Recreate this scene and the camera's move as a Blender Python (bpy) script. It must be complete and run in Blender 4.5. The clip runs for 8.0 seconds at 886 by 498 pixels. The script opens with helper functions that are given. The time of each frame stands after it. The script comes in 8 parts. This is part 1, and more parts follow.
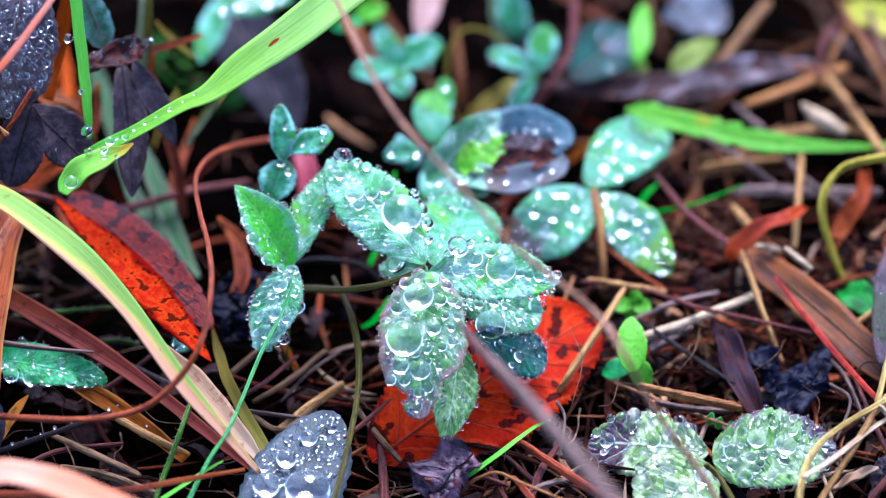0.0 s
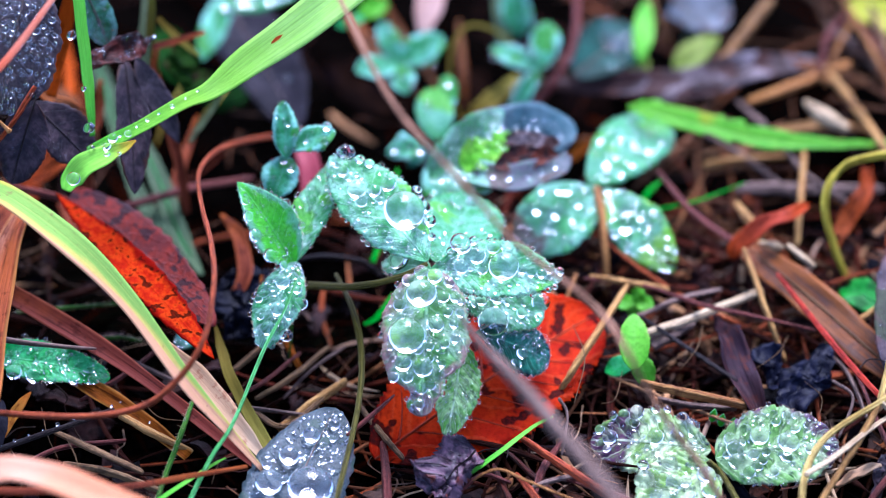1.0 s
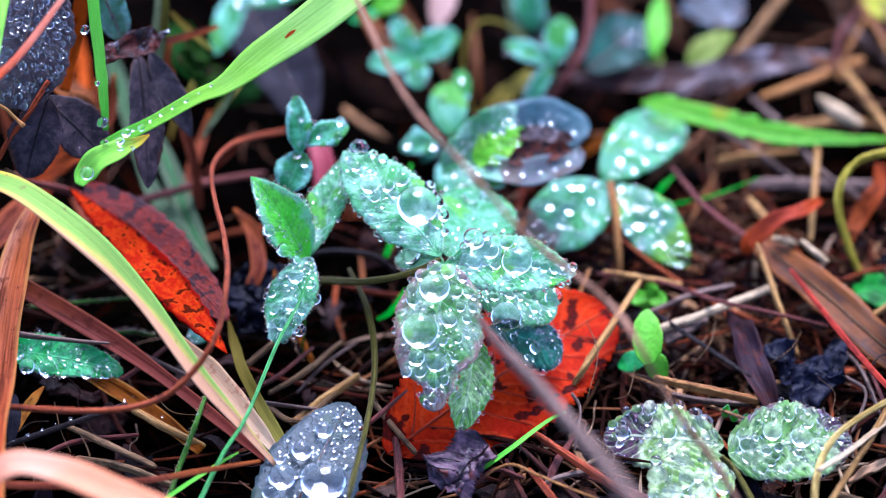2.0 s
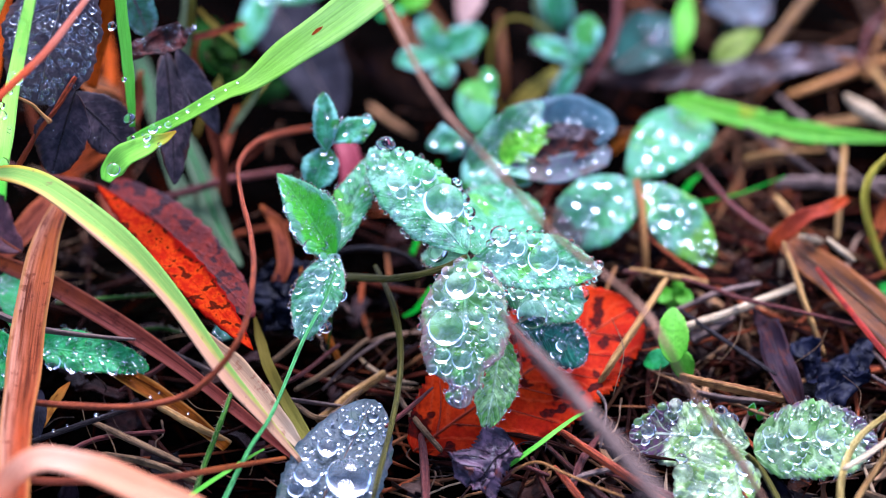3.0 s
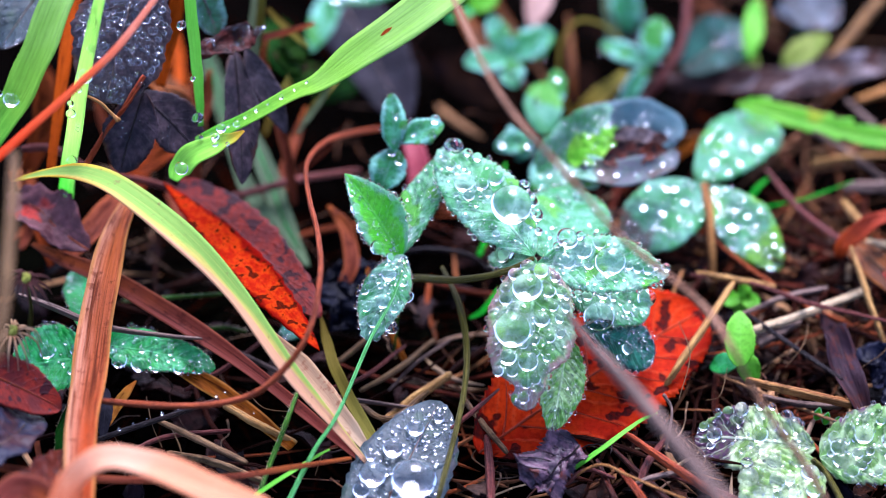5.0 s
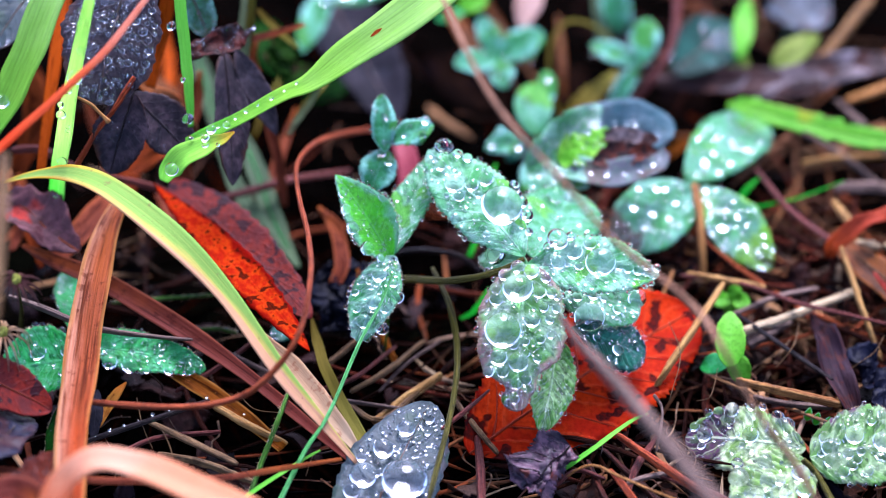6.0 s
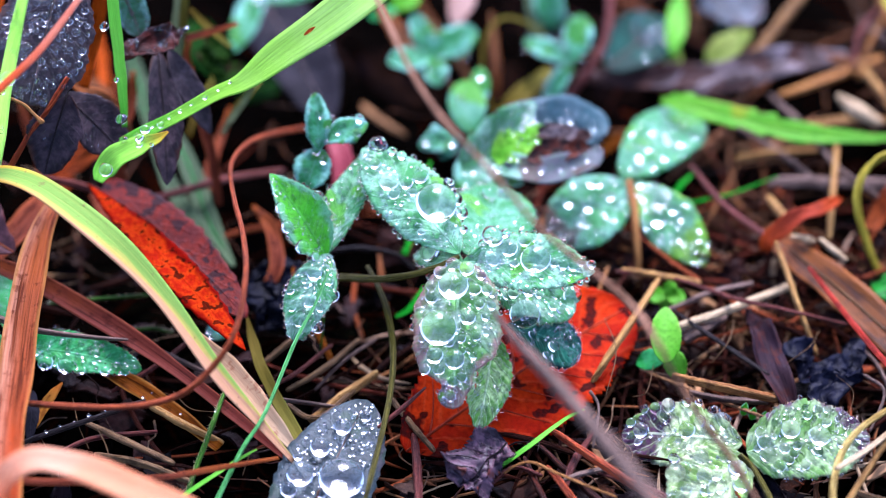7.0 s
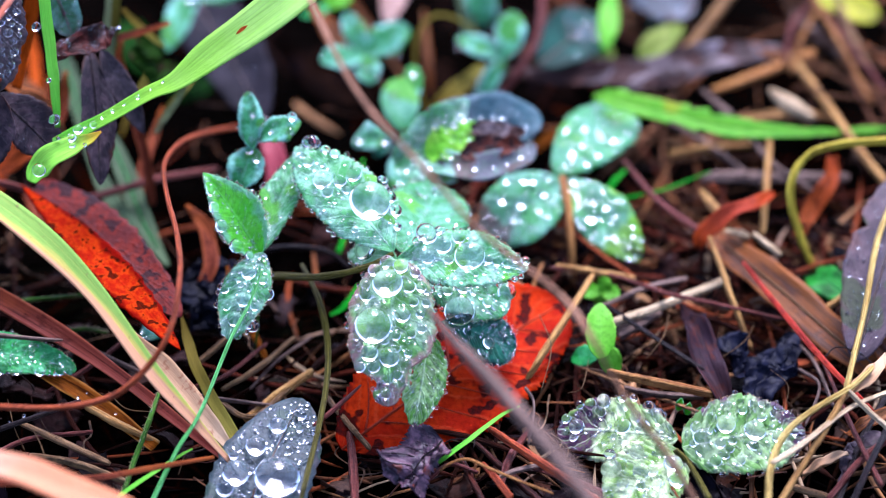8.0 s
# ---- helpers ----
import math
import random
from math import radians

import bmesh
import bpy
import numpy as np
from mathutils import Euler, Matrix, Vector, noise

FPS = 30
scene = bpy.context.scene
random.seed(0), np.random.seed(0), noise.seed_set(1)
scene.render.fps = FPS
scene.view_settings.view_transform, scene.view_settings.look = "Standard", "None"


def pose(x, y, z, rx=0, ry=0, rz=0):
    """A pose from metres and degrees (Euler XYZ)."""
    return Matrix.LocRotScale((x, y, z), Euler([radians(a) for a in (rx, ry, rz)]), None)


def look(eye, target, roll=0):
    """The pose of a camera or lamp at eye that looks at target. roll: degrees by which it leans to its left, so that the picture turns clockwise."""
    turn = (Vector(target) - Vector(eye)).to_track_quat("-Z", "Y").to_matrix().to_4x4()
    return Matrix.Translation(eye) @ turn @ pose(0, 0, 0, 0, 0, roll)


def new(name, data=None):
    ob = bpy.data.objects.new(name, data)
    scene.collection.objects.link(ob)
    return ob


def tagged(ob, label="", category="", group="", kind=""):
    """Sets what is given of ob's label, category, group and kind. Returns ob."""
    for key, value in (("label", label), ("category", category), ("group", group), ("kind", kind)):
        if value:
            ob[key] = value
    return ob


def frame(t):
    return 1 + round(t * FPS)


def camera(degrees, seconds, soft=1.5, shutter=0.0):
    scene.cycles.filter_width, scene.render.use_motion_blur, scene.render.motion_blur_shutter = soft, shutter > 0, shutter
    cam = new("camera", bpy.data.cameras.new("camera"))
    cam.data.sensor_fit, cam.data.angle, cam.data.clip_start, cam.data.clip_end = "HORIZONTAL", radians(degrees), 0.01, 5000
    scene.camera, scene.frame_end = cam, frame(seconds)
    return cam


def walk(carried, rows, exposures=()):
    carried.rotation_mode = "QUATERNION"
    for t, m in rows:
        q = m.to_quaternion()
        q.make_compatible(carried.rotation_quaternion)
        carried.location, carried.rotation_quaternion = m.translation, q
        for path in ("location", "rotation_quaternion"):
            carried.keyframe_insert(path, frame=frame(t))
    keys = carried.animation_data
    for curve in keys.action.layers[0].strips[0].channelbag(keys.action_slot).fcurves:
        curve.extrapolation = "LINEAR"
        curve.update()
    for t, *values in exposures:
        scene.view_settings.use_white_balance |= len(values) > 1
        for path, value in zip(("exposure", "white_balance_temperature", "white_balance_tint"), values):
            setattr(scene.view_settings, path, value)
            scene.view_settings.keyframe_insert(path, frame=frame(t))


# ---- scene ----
# A patch of wet autumn undergrowth, about 14 cm across, seen by a long lens on a low tripod that is panned by hand.
cam = camera(8.15, 8.0, soft=1.0)
cam.data.dof.use_dof = True
cam.data.dof.focus_distance = 0.905
cam.data.dof.aperture_fstop = 10.0
EYE = (0.0, -0.7470, 0.5836)
PAN = [
    (0.0, -0.4929, -37.9013),
    (0.5, -0.4828, -37.908),
    (1.0, -0.4611, -37.9291),
    (2.5, -0.1987, -37.9916),
    (3.0, -0.0, -37.9999),
    (3.5, 0.4569, -38.0022),
    (4.0, 0.647, -38.0074),
    (4.5, 0.8018, -37.9945),
    (6.0, 0.6714, -37.9785),
    (6.5, 0.4802, -37.9707),
    (7.0, -0.0885, -37.9991),
    (7.5, -0.4887, -38.0069),
    (8.0, -0.8596, -38.0224),
]
walk(cam, [(t, pose(*EYE, 90 + tilt, 0, yaw)) for t, yaw, tilt in PAN], exposures=[(0.0, 2.63, 5200, 28), (1.0, 2.60, 5200, 28), (2.5, 2.59, 5270, 28.5), (4.5, 2.58, 5520, 30.5), (8.0, 2.58, 5550, 30)])

# ---- light: a bright overcast sky, the sun far softened behind cloud ----
world = bpy.data.worlds.new("overcast_sky")
scene.world = world
world.use_nodes = True
wn, wl = world.node_tree.nodes, world.node_tree.links
sky = wn.new("ShaderNodeTexSky")
sky.sky_type = "NISHITA"
sky.sun_disc = False
sky.sun_elevation = radians(52)
sky.sun_rotation = radians(10)
sky.air_density, sky.dust_density, sky.ozone_density = 1.0, 2.0, 1.2
wn["Background"].inputs["Strength"].default_value = 0.11
wl.new(sky.outputs["Color"], wn["Background"].inputs["Color"])
sun = new("sun", bpy.data.lights.new("sun", "SUN"))
sun.data.energy = 1.6
sun.data.angle = radians(32)
sun.data.color = (0.95, 0.985, 1.0)
sun.matrix_world = look((0.16, 0.5, 1.0), (0, 0, 0))

MM = 0.001


# ---- materials ----
def nodes_of(name):
    m = bpy.data.materials.new(name)
    m.use_nodes = True
    nt = m.node_tree
    return m, nt, nt.nodes["Principled BSDF"]


def node(nt, kind, **values):
    n = nt.nodes.new(kind)
    for key, value in values.items():
        n.inputs[key.replace("_", " ")].default_value = value
    return n


def math_node(nt, op, a, b=0.0, clamp=False):
    n = nt.nodes.new("ShaderNodeMath")
    n.operation, n.use_clamp = op, clamp
    for i, v in enumerate((a, b)):
        if isinstance(v, (int, float)):
            n.inputs[i].default_value = v
        else:
            nt.links.new(v, n.inputs[i])
    return n.outputs[0]


def blend(nt, fac, a, b):
    n = nt.nodes.new("ShaderNodeMix")
    n.data_type = "RGBA"
    for i, v in ((0, fac), (6, a), (7, b)):
        if isinstance(v, (int, float)):
            n.inputs[i].default_value = v
        elif isinstance(v, tuple):
            n.inputs[i].default_value = (*v, 1)
        else:
            nt.links.new(v, n.inputs[i])
    return n.outputs[2]


def step(nt, v, lo, hi):
    n = nt.nodes.new("ShaderNodeMapRange")
    n.interpolation_type = "SMOOTHSTEP"
    nt.links.new(v, n.inputs[0])
    n.inputs[1].default_value, n.inputs[2].default_value = lo, hi
    return n.outputs[0]


def noise_of(nt, scale, detail=3.0, rough=0.6, vector=None):
    n = node(nt, "ShaderNodeTexNoise", Scale=scale, Detail=detail, Roughness=rough)
    if vector is None:
        vector = nt.nodes.new("ShaderNodeTexCoord").outputs["Object"]
    nt.links.new(vector, n.inputs["Vector"])
    return n.outputs["Fac"]


def bumped(nt, bsdf, height, strength, distance):
    b = node(nt, "ShaderNodeBump", Strength=strength, Distance=distance)
    nt.links.new(height, b.inputs["Height"])
    nt.links.new(b.outputs[0], bsdf.inputs["Normal"])
    return b


def thin(nt, bsdf, color, amount):
    """Lets part of the light through, as a leaf does."""
    t = nt.nodes.new("ShaderNodeBsdfTranslucent")
    mix = nt.nodes.new("ShaderNodeMixShader")
    mix.inputs[0].default_value = amount
    nt.links.new(color, t.inputs["Color"])
    nt.links.new(bsdf.outputs[0], mix.inputs[1])
    nt.links.new(t.outputs[0], mix.inputs[2])
    nt.links.new(mix.outputs[0], nt.nodes["Material Output"].inputs["Surface"])


def streaks(nt, uv, along, across):
    """Fine uneven streaks that run lengthwise."""
    m = nt.nodes.new("ShaderNodeMapping")
    m.inputs["Scale"].default_value = (along, across, 1.0)
    nt.links.new(uv, m.inputs["Vector"])
    return noise_of(nt, 1.0, 3.0, 0.6, m.outputs[0])


def wetted(c):
    """A soaked surface is darker and deeper in colour than the dry one."""
    return tuple(0.97 * v ** 1.35 * (v / max(c)) ** 0.3 for v in c) if c else c


def leaf_material(name, c1, c2, edge=None, edge_from=0.6, vein=None, vein_amount=0.35, rough=0.4, spots=None, spot_cut=0.62, spot_scale=260.0, through_it=0.18, patch=220.0, shine=0.1, tip_from=1.0, vein_bump=0.6):
    """A leaf: two patchy colours, a stained rim, side veins from the midrib, blotches, fine wet relief."""
    c1, c2, edge, vein, spots = (wetted(c) for c in (c1, c2, edge, vein, spots))
    m, nt, bsdf = nodes_of(name)
    uv = nt.nodes.new("ShaderNodeUVMap")
    sep = nt.nodes.new("ShaderNodeSeparateXYZ")
    nt.links.new(uv.outputs[0], sep.inputs[0])
    along = sep.outputs[0]
    across = math_node(nt, "ABSOLUTE", math_node(nt, "SUBTRACT", math_node(nt, "MULTIPLY", sep.outputs[1], 2.0), 1.0))
    big, fine = noise_of(nt, patch, 4.0), noise_of(nt, 1500.0, 4.0, 0.7)
    color = blend(nt, step(nt, big, 0.38, 0.64), c1, c2)
    if edge:
        rim = math_node(nt, "ADD", across, math_node(nt, "MULTIPLY", math_node(nt, "SUBTRACT", noise_of(nt, 170.0, 3.0), 0.5), 1.6))
        color = blend(nt, step(nt, rim, edge_from, edge_from + 0.3), color, edge)
    if tip_from < 1:
        far = math_node(nt, "ADD", along, math_node(nt, "MULTIPLY", math_node(nt, "SUBTRACT", noise_of(nt, 150.0, 3.0), 0.5), 0.9))
        color = blend(nt, step(nt, far, tip_from, tip_from + 0.12), color, edge)
    ribs = math_node(nt, "SINE", math_node(nt, "MULTIPLY", math_node(nt, "SUBTRACT", math_node(nt, "ADD", along, math_node(nt, "MULTIPLY", big, 0.16)), math_node(nt, "MULTIPLY", across, 0.22)), 62.0))
    ribs = step(nt, ribs, 0.75, 1.0)
    mid = math_node(nt, "SUBTRACT", 1.0, step(nt, across, 0.015, 0.07))
    veins = math_node(nt, "MAXIMUM", math_node(nt, "MULTIPLY", ribs, 0.6), mid)
    if vein:
        color = blend(nt, math_node(nt, "MULTIPLY", veins, vein_amount), color, vein)
    if spots:
        blot = step(nt, noise_of(nt, spot_scale, 2.0, 0.5), spot_cut, spot_cut + 0.05)
        color = blend(nt, math_node(nt, "MULTIPLY", blot, 0.92), color, spots)
    color = blend(nt, math_node(nt, "MULTIPLY", step(nt, fine, 0.42, 0.68), 0.5), color, tuple(v * 0.5 for v in c1))
    nt.links.new(color, bsdf.inputs["Base Color"])
    r = node(nt, "ShaderNodeMapRange")
    nt.links.new(fine, r.inputs[0])
    r.inputs[3].default_value, r.inputs[4].default_value = rough - 0.14, rough + 0.16
    nt.links.new(r.outputs[0], bsdf.inputs["Roughness"])
    bsdf.inputs["Specular IOR Level"].default_value = shine
    height = math_node(nt, "SUBTRACT", math_node(nt, "MULTIPLY", fine, 0.8), math_node(nt, "MULTIPLY", veins, vein_bump))
    bumped(nt, bsdf, height, 0.5, 0.25 * MM)
    thin(nt, bsdf, color, through_it)
    return m


def blade_material(name, c_base, c_mid, c_tip, rim=None, rough=0.34, ribs=9.0, streak=0.4, through_it=0.25, stain=None, stain_cut=0.6, edge=None, shine=0.018, lines=0.55):
    """A grass blade, green or dry: colour changes from base to tip, ribs and fine dark lines run along it, edges may bleach."""
    c_base, c_mid, c_tip, rim, stain, edge = (wetted(c) for c in (c_base, c_mid, c_tip, rim, stain, edge))
    m, nt, bsdf = nodes_of(name)
    uv = nt.nodes.new("ShaderNodeUVMap")
    sep = nt.nodes.new("ShaderNodeSeparateXYZ")
    nt.links.new(uv.outputs[0], sep.inputs[0])
    wob = math_node(nt, "MULTIPLY", math_node(nt, "SUBTRACT", noise_of(nt, 120.0, 3.0), 0.5), 0.5)
    along = math_node(nt, "ADD", sep.outputs[0], wob)
    color = blend(nt, step(nt, along, 0.05, 0.5), c_base, c_mid)
    color = blend(nt, step(nt, along, 0.5, 0.98), color, c_tip)
    if rim:
        color = blend(nt, step(nt, math_node(nt, "SUBTRACT", math_node(nt, "SUBTRACT", 1.0, sep.outputs[1]), wob), 0.45, 0.95), color, rim)
    if stain:
        color = blend(nt, step(nt, streaks(nt, uv.outputs[0], 4.0, 5.0), stain_cut, stain_cut + 0.16), color, stain)
        color = blend(nt, math_node(nt, "MULTIPLY", step(nt, noise_of(nt, 420.0, 4.0, 0.7), 0.56, 0.64), 0.7), color, stain)
    rib = streaks(nt, uv.outputs[0], 5.0, ribs * 2.2)
    fine = noise_of(nt, 1300.0, 4.0, 0.7)
    color = blend(nt, math_node(nt, "MULTIPLY", step(nt, rib, 0.42, 0.7), streak), color, tuple(v * 0.4 for v in c_mid))
    pale = streaks(nt, uv.outputs[0], 2.5, ribs * 4.0)
    color = blend(nt, math_node(nt, "MULTIPLY", step(nt, pale, 0.52, 0.66), 0.45), color, tuple(min(1.0, 1.8 * v + 0.01) for v in c_mid))
    line = step(nt, streaks(nt, uv.outputs[0], 1.4, ribs * 3.1), 0.56, 0.63)
    color = blend(nt, math_node(nt, "MULTIPLY", line, lines * streak), color, tuple(v * 0.16 for v in c_mid))
    if edge:
        out = math_node(nt, "ABSOLUTE", math_node(nt, "SUBTRACT", math_node(nt, "MULTIPLY", sep.outputs[1], 2.0), 1.0))
        color = blend(nt, math_node(nt, "MULTIPLY", step(nt, math_node(nt, "ADD", out, wob), 0.7, 1.0), 0.55), color, edge)
    color = blend(nt, math_node(nt, "MULTIPLY", fine, 0.3), color, tuple(v * 0.5 for v in c_mid))
    nt.links.new(color, bsdf.inputs["Base Color"])
    r = node(nt, "ShaderNodeMapRange")
    nt.links.new(noise_of(nt, 260.0, 3.0), r.inputs[0])
    r.inputs[1].default_value, r.inputs[2].default_value = 0.3, 0.7
    r.inputs[3].default_value, r.inputs[4].default_value = rough - 0.1, rough + 0.22
    nt.links.new(r.outputs[0], bsdf.inputs["Roughness"])
    bsdf.inputs["Specular IOR Level"].default_value = shine
    height = math_node(nt, "SUBTRACT", math_node(nt, "ADD", math_node(nt, "MULTIPLY", rib, 1.2), fine), math_node(nt, "MULTIPLY", line, 0.8))
    bumped(nt, bsdf, height, 0.5, 0.18 * MM)
    thin(nt, bsdf, color, through_it)
    return m


def drying_material(name, green, yellow, tan, tip):
    """A grass blade that dries from one edge: green, a yellow seam, then pinkish tan, and tan all over at its foot."""
    green, yellow, tan, tip = (wetted(c) for c in (green, yellow, tan, tip))
    m, nt, bsdf = nodes_of(name)
    uv = nt.nodes.new("ShaderNodeUVMap")
    sep = nt.nodes.new("ShaderNodeSeparateXYZ")
    nt.links.new(uv.outputs[0], sep.inputs[0])
    wob = math_node(nt, "MULTIPLY", math_node(nt, "SUBTRACT", streaks(nt, uv.outputs[0], 6.0, 3.0), 0.5), 0.5)
    reach = math_node(nt, "MULTIPLY", step(nt, sep.outputs[0], 0.0, 0.62), 0.85)
    place = math_node(nt, "ADD", math_node(nt, "ADD", math_node(nt, "SUBTRACT", sep.outputs[1], 0.95), reach), wob)
    color = blend(nt, step(nt, place, -0.12, 0.06), tan, yellow)
    color = blend(nt, step(nt, place, 0.06, 0.24), color, green)
    rib = streaks(nt, uv.outputs[0], 3.0, 16.0)
    color = blend(nt, math_node(nt, "MULTIPLY", step(nt, rib, 0.5, 0.68), 0.4), color, yellow)
    ends = math_node(nt, "ADD", math_node(nt, "ABSOLUTE", math_node(nt, "SUBTRACT", math_node(nt, "MULTIPLY", sep.outputs[1], 2.0), 1.0)), math_node(nt, "MULTIPLY", wob, 0.8))
    color = blend(nt, math_node(nt, "MULTIPLY", step(nt, sep.outputs[0], 0.55, 0.85), step(nt, ends, 0.55, 0.9)), color, tip)
    color = blend(nt, step(nt, sep.outputs[0], 0.93, 1.0), color, tip)
    speck = step(nt, noise_of(nt, 700.0, 4.0, 0.7), 0.62, 0.7)
    color = blend(nt, math_node(nt, "MULTIPLY", speck, 0.55), color, tuple(0.35 * v for v in tan))
    fine = noise_of(nt, 1300.0, 4.0, 0.7)
    color = blend(nt, math_node(nt, "MULTIPLY", fine, 0.25), color, tuple(v * 0.5 for v in green))
    nt.links.new(color, bsdf.inputs["Base Color"])
    bsdf.inputs["Roughness"].default_value = 0.4
    bsdf.inputs["Specular IOR Level"].default_value = 0.02
    bumped(nt, bsdf, math_node(nt, "ADD", math_node(nt, "MULTIPLY", rib, 1.6), fine), 0.5, 0.18 * MM)
    thin(nt, bsdf, color, 0.22)
    return m


def flake_material(name, shades, rough=0.42, shine=0.05):
    """Torn bits of dead leaf, each of its own shade, blotched and veined."""
    m, nt, bsdf = nodes_of(name)
    ramp = nt.nodes.new("ShaderNodeValToRGB")
    els = ramp.color_ramp.elements
    shades = [wetted(c) for c in shades]
    els[0].color, els[1].color = (*shades[0], 1), (*shades[-1], 1)
    for i, c in enumerate(shades[1:-1]):
        els.new((i + 1) / (len(shades) - 1)).color = (*c, 1)
    nt.links.new(nt.nodes.new("ShaderNodeObjectInfo").outputs["Random"], ramp.inputs[0])
    dark = blend(nt, 0.75, ramp.outputs[0], (0.002, 0.0015, 0.0015))
    color = blend(nt, step(nt, noise_of(nt, 380.0, 4.0, 0.7), 0.42, 0.62), ramp.outputs[0], dark)
    fine = noise_of(nt, 1600.0, 4.0, 0.7)
    color = blend(nt, math_node(nt, "MULTIPLY", step(nt, fine, 0.5, 0.7), 0.6), color, dark)
    nt.links.new(color, bsdf.inputs["Base Color"])
    bsdf.inputs["Roughness"].default_value = rough
    bsdf.inputs["Specular IOR Level"].default_value = shine
    bumped(nt, bsdf, math_node(nt, "ADD", noise_of(nt, 500.0, 3.0), fine), 0.7, 0.3 * MM)
    return m


def stalk_material(name, c1, c2, rough=0.45, vary="object", stalk_shine=0.09, c3=None):
    """A round stem, twig or needle with streaks along it."""
    c1, c2 = wetted(c1), wetted(c2)
    m, nt, bsdf = nodes_of(name)
    uv = nt.nodes.new("ShaderNodeUVMap").outputs[0]
    streak = streaks(nt, uv, 1.0, 7.0)
    fibre = streaks(nt, uv, 2.2, 26.0)
    color = blend(nt, step(nt, streak, 0.35, 0.68), tuple(0.6 * v for v in c1), c2)
    color = blend(nt, math_node(nt, "MULTIPLY", step(nt, noise_of(nt, 240.0, 4.0, 0.7), 0.52, 0.68), 0.75), color, tuple(0.3 * v for v in c1))
    if c3:
        src = nt.nodes.new("ShaderNodeObjectInfo").outputs["Random"] if vary == "object" else nt.nodes.new("ShaderNodeNewGeometry").outputs["Random Per Island"]
        ramp = nt.nodes.new("ShaderNodeValToRGB")
        ramp.color_ramp.interpolation = "CONSTANT"
        els = ramp.color_ramp.elements
        c3 = [wetted(c) for c in c3]
        els[0].color, els[1].color = (*c3[0], 1), (*c3[-1], 1)
        for i, c in enumerate(c3[1:-1]):
            els.new((i + 1) / (len(c3) - 1)).color = (*c, 1)
        nt.links.new(src, ramp.inputs[0])
        color = blend(nt, math_node(nt, "MULTIPLY", step(nt, streak, 0.3, 0.75), 0.5), ramp.outputs[0], c2)
    fine = noise_of(nt, 2200.0, 3.0, 0.7)
    color = blend(nt, math_node(nt, "MULTIPLY", math_node(nt, "SUBTRACT", 1.0, step(nt, fibre, 0.40, 0.47)), 0.5), color, tuple(v * 0.18 for v in c1))
    color = blend(nt, math_node(nt, "MULTIPLY", step(nt, fibre, 0.56, 0.68), 0.4), color, tuple(min(1.0, v * 1.5 + 0.02) for v in c2))
    color = blend(nt, math_node(nt, "MULTIPLY", fine, 0.3), color, tuple(v * 0.35 for v in c1))
    nt.links.new(color, bsdf.inputs["Base Color"])
    bsdf.inputs["Roughness"].default_value = rough
    bsdf.inputs["Specular IOR Level"].default_value = stalk_shine
    height = math_node(nt, "ADD", math_node(nt, "MULTIPLY", streak, 2.0), math_node(nt, "MULTIPLY", fibre, 1.5))
    bumped(nt, bsdf, math_node(nt, "ADD", height, fine), 0.9, 0.3 * MM)
    return m


def water_material():
    m, nt, bsdf = nodes_of("water")
    bsdf.inputs["Base Color"].default_value = (1, 1, 1, 1)
    bsdf.inputs["Roughness"].default_value = 0.0
    bsdf.inputs["IOR"].default_value = 1.333
    bsdf.inputs["Transmission Weight"].default_value = 1.0
    return m


def soil_material():
    m, nt, bsdf = nodes_of("gap_shade_humus")
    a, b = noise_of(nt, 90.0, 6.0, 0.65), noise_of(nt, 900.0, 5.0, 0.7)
    # Darker than real soil: shade of the deep gaps is in the colour.
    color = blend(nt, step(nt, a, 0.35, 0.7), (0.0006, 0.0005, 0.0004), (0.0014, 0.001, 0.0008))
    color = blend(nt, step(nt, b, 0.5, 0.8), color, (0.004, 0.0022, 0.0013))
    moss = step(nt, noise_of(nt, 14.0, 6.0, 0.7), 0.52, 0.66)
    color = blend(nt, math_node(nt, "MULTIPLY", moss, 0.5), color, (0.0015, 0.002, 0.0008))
    nt.links.new(color, bsdf.inputs["Base Color"])
    bsdf.inputs["Roughness"].default_value = 0.6
    bsdf.inputs["Specular IOR Level"].default_value = 0.0
    bumped(nt, bsdf, math_node(nt, "ADD", a, b), 0.8, 1.0 * MM)
    return m


WATER, SOIL = water_material(), soil_material()
# clover leaves
TEAL = leaf_material("clover_green", (0.139, 0.364, 0.161), (0.385, 0.578, 0.428), vein=(0.471, 0.642, 0.514), vein_amount=0.5, spots=(0.193, 0.449, 0.086), spot_cut=0.63, spot_scale=170.0, rough=0.42, patch=300.0, vein_bump=0.9)
TEAL_RIM = leaf_material("clover_green_purple_rim", (0.150, 0.310, 0.107), (0.353, 0.471, 0.321), edge=(0.300, 0.214, 0.193), edge_from=0.64, tip_from=0.84, vein=(0.428, 0.578, 0.449), spots=(0.214, 0.407, 0.075), spot_cut=0.6, spot_scale=200.0, rough=0.42, patch=300.0, vein_bump=0.9)
TEAL_DIM = leaf_material("clover_blue_green", (0.08, 0.27, 0.11), (0.21, 0.39, 0.28), vein=(0.30, 0.48, 0.38), spots=(0.16, 0.36, 0.07), spot_cut=0.54, spot_scale=120.0, rough=0.42, patch=240.0)
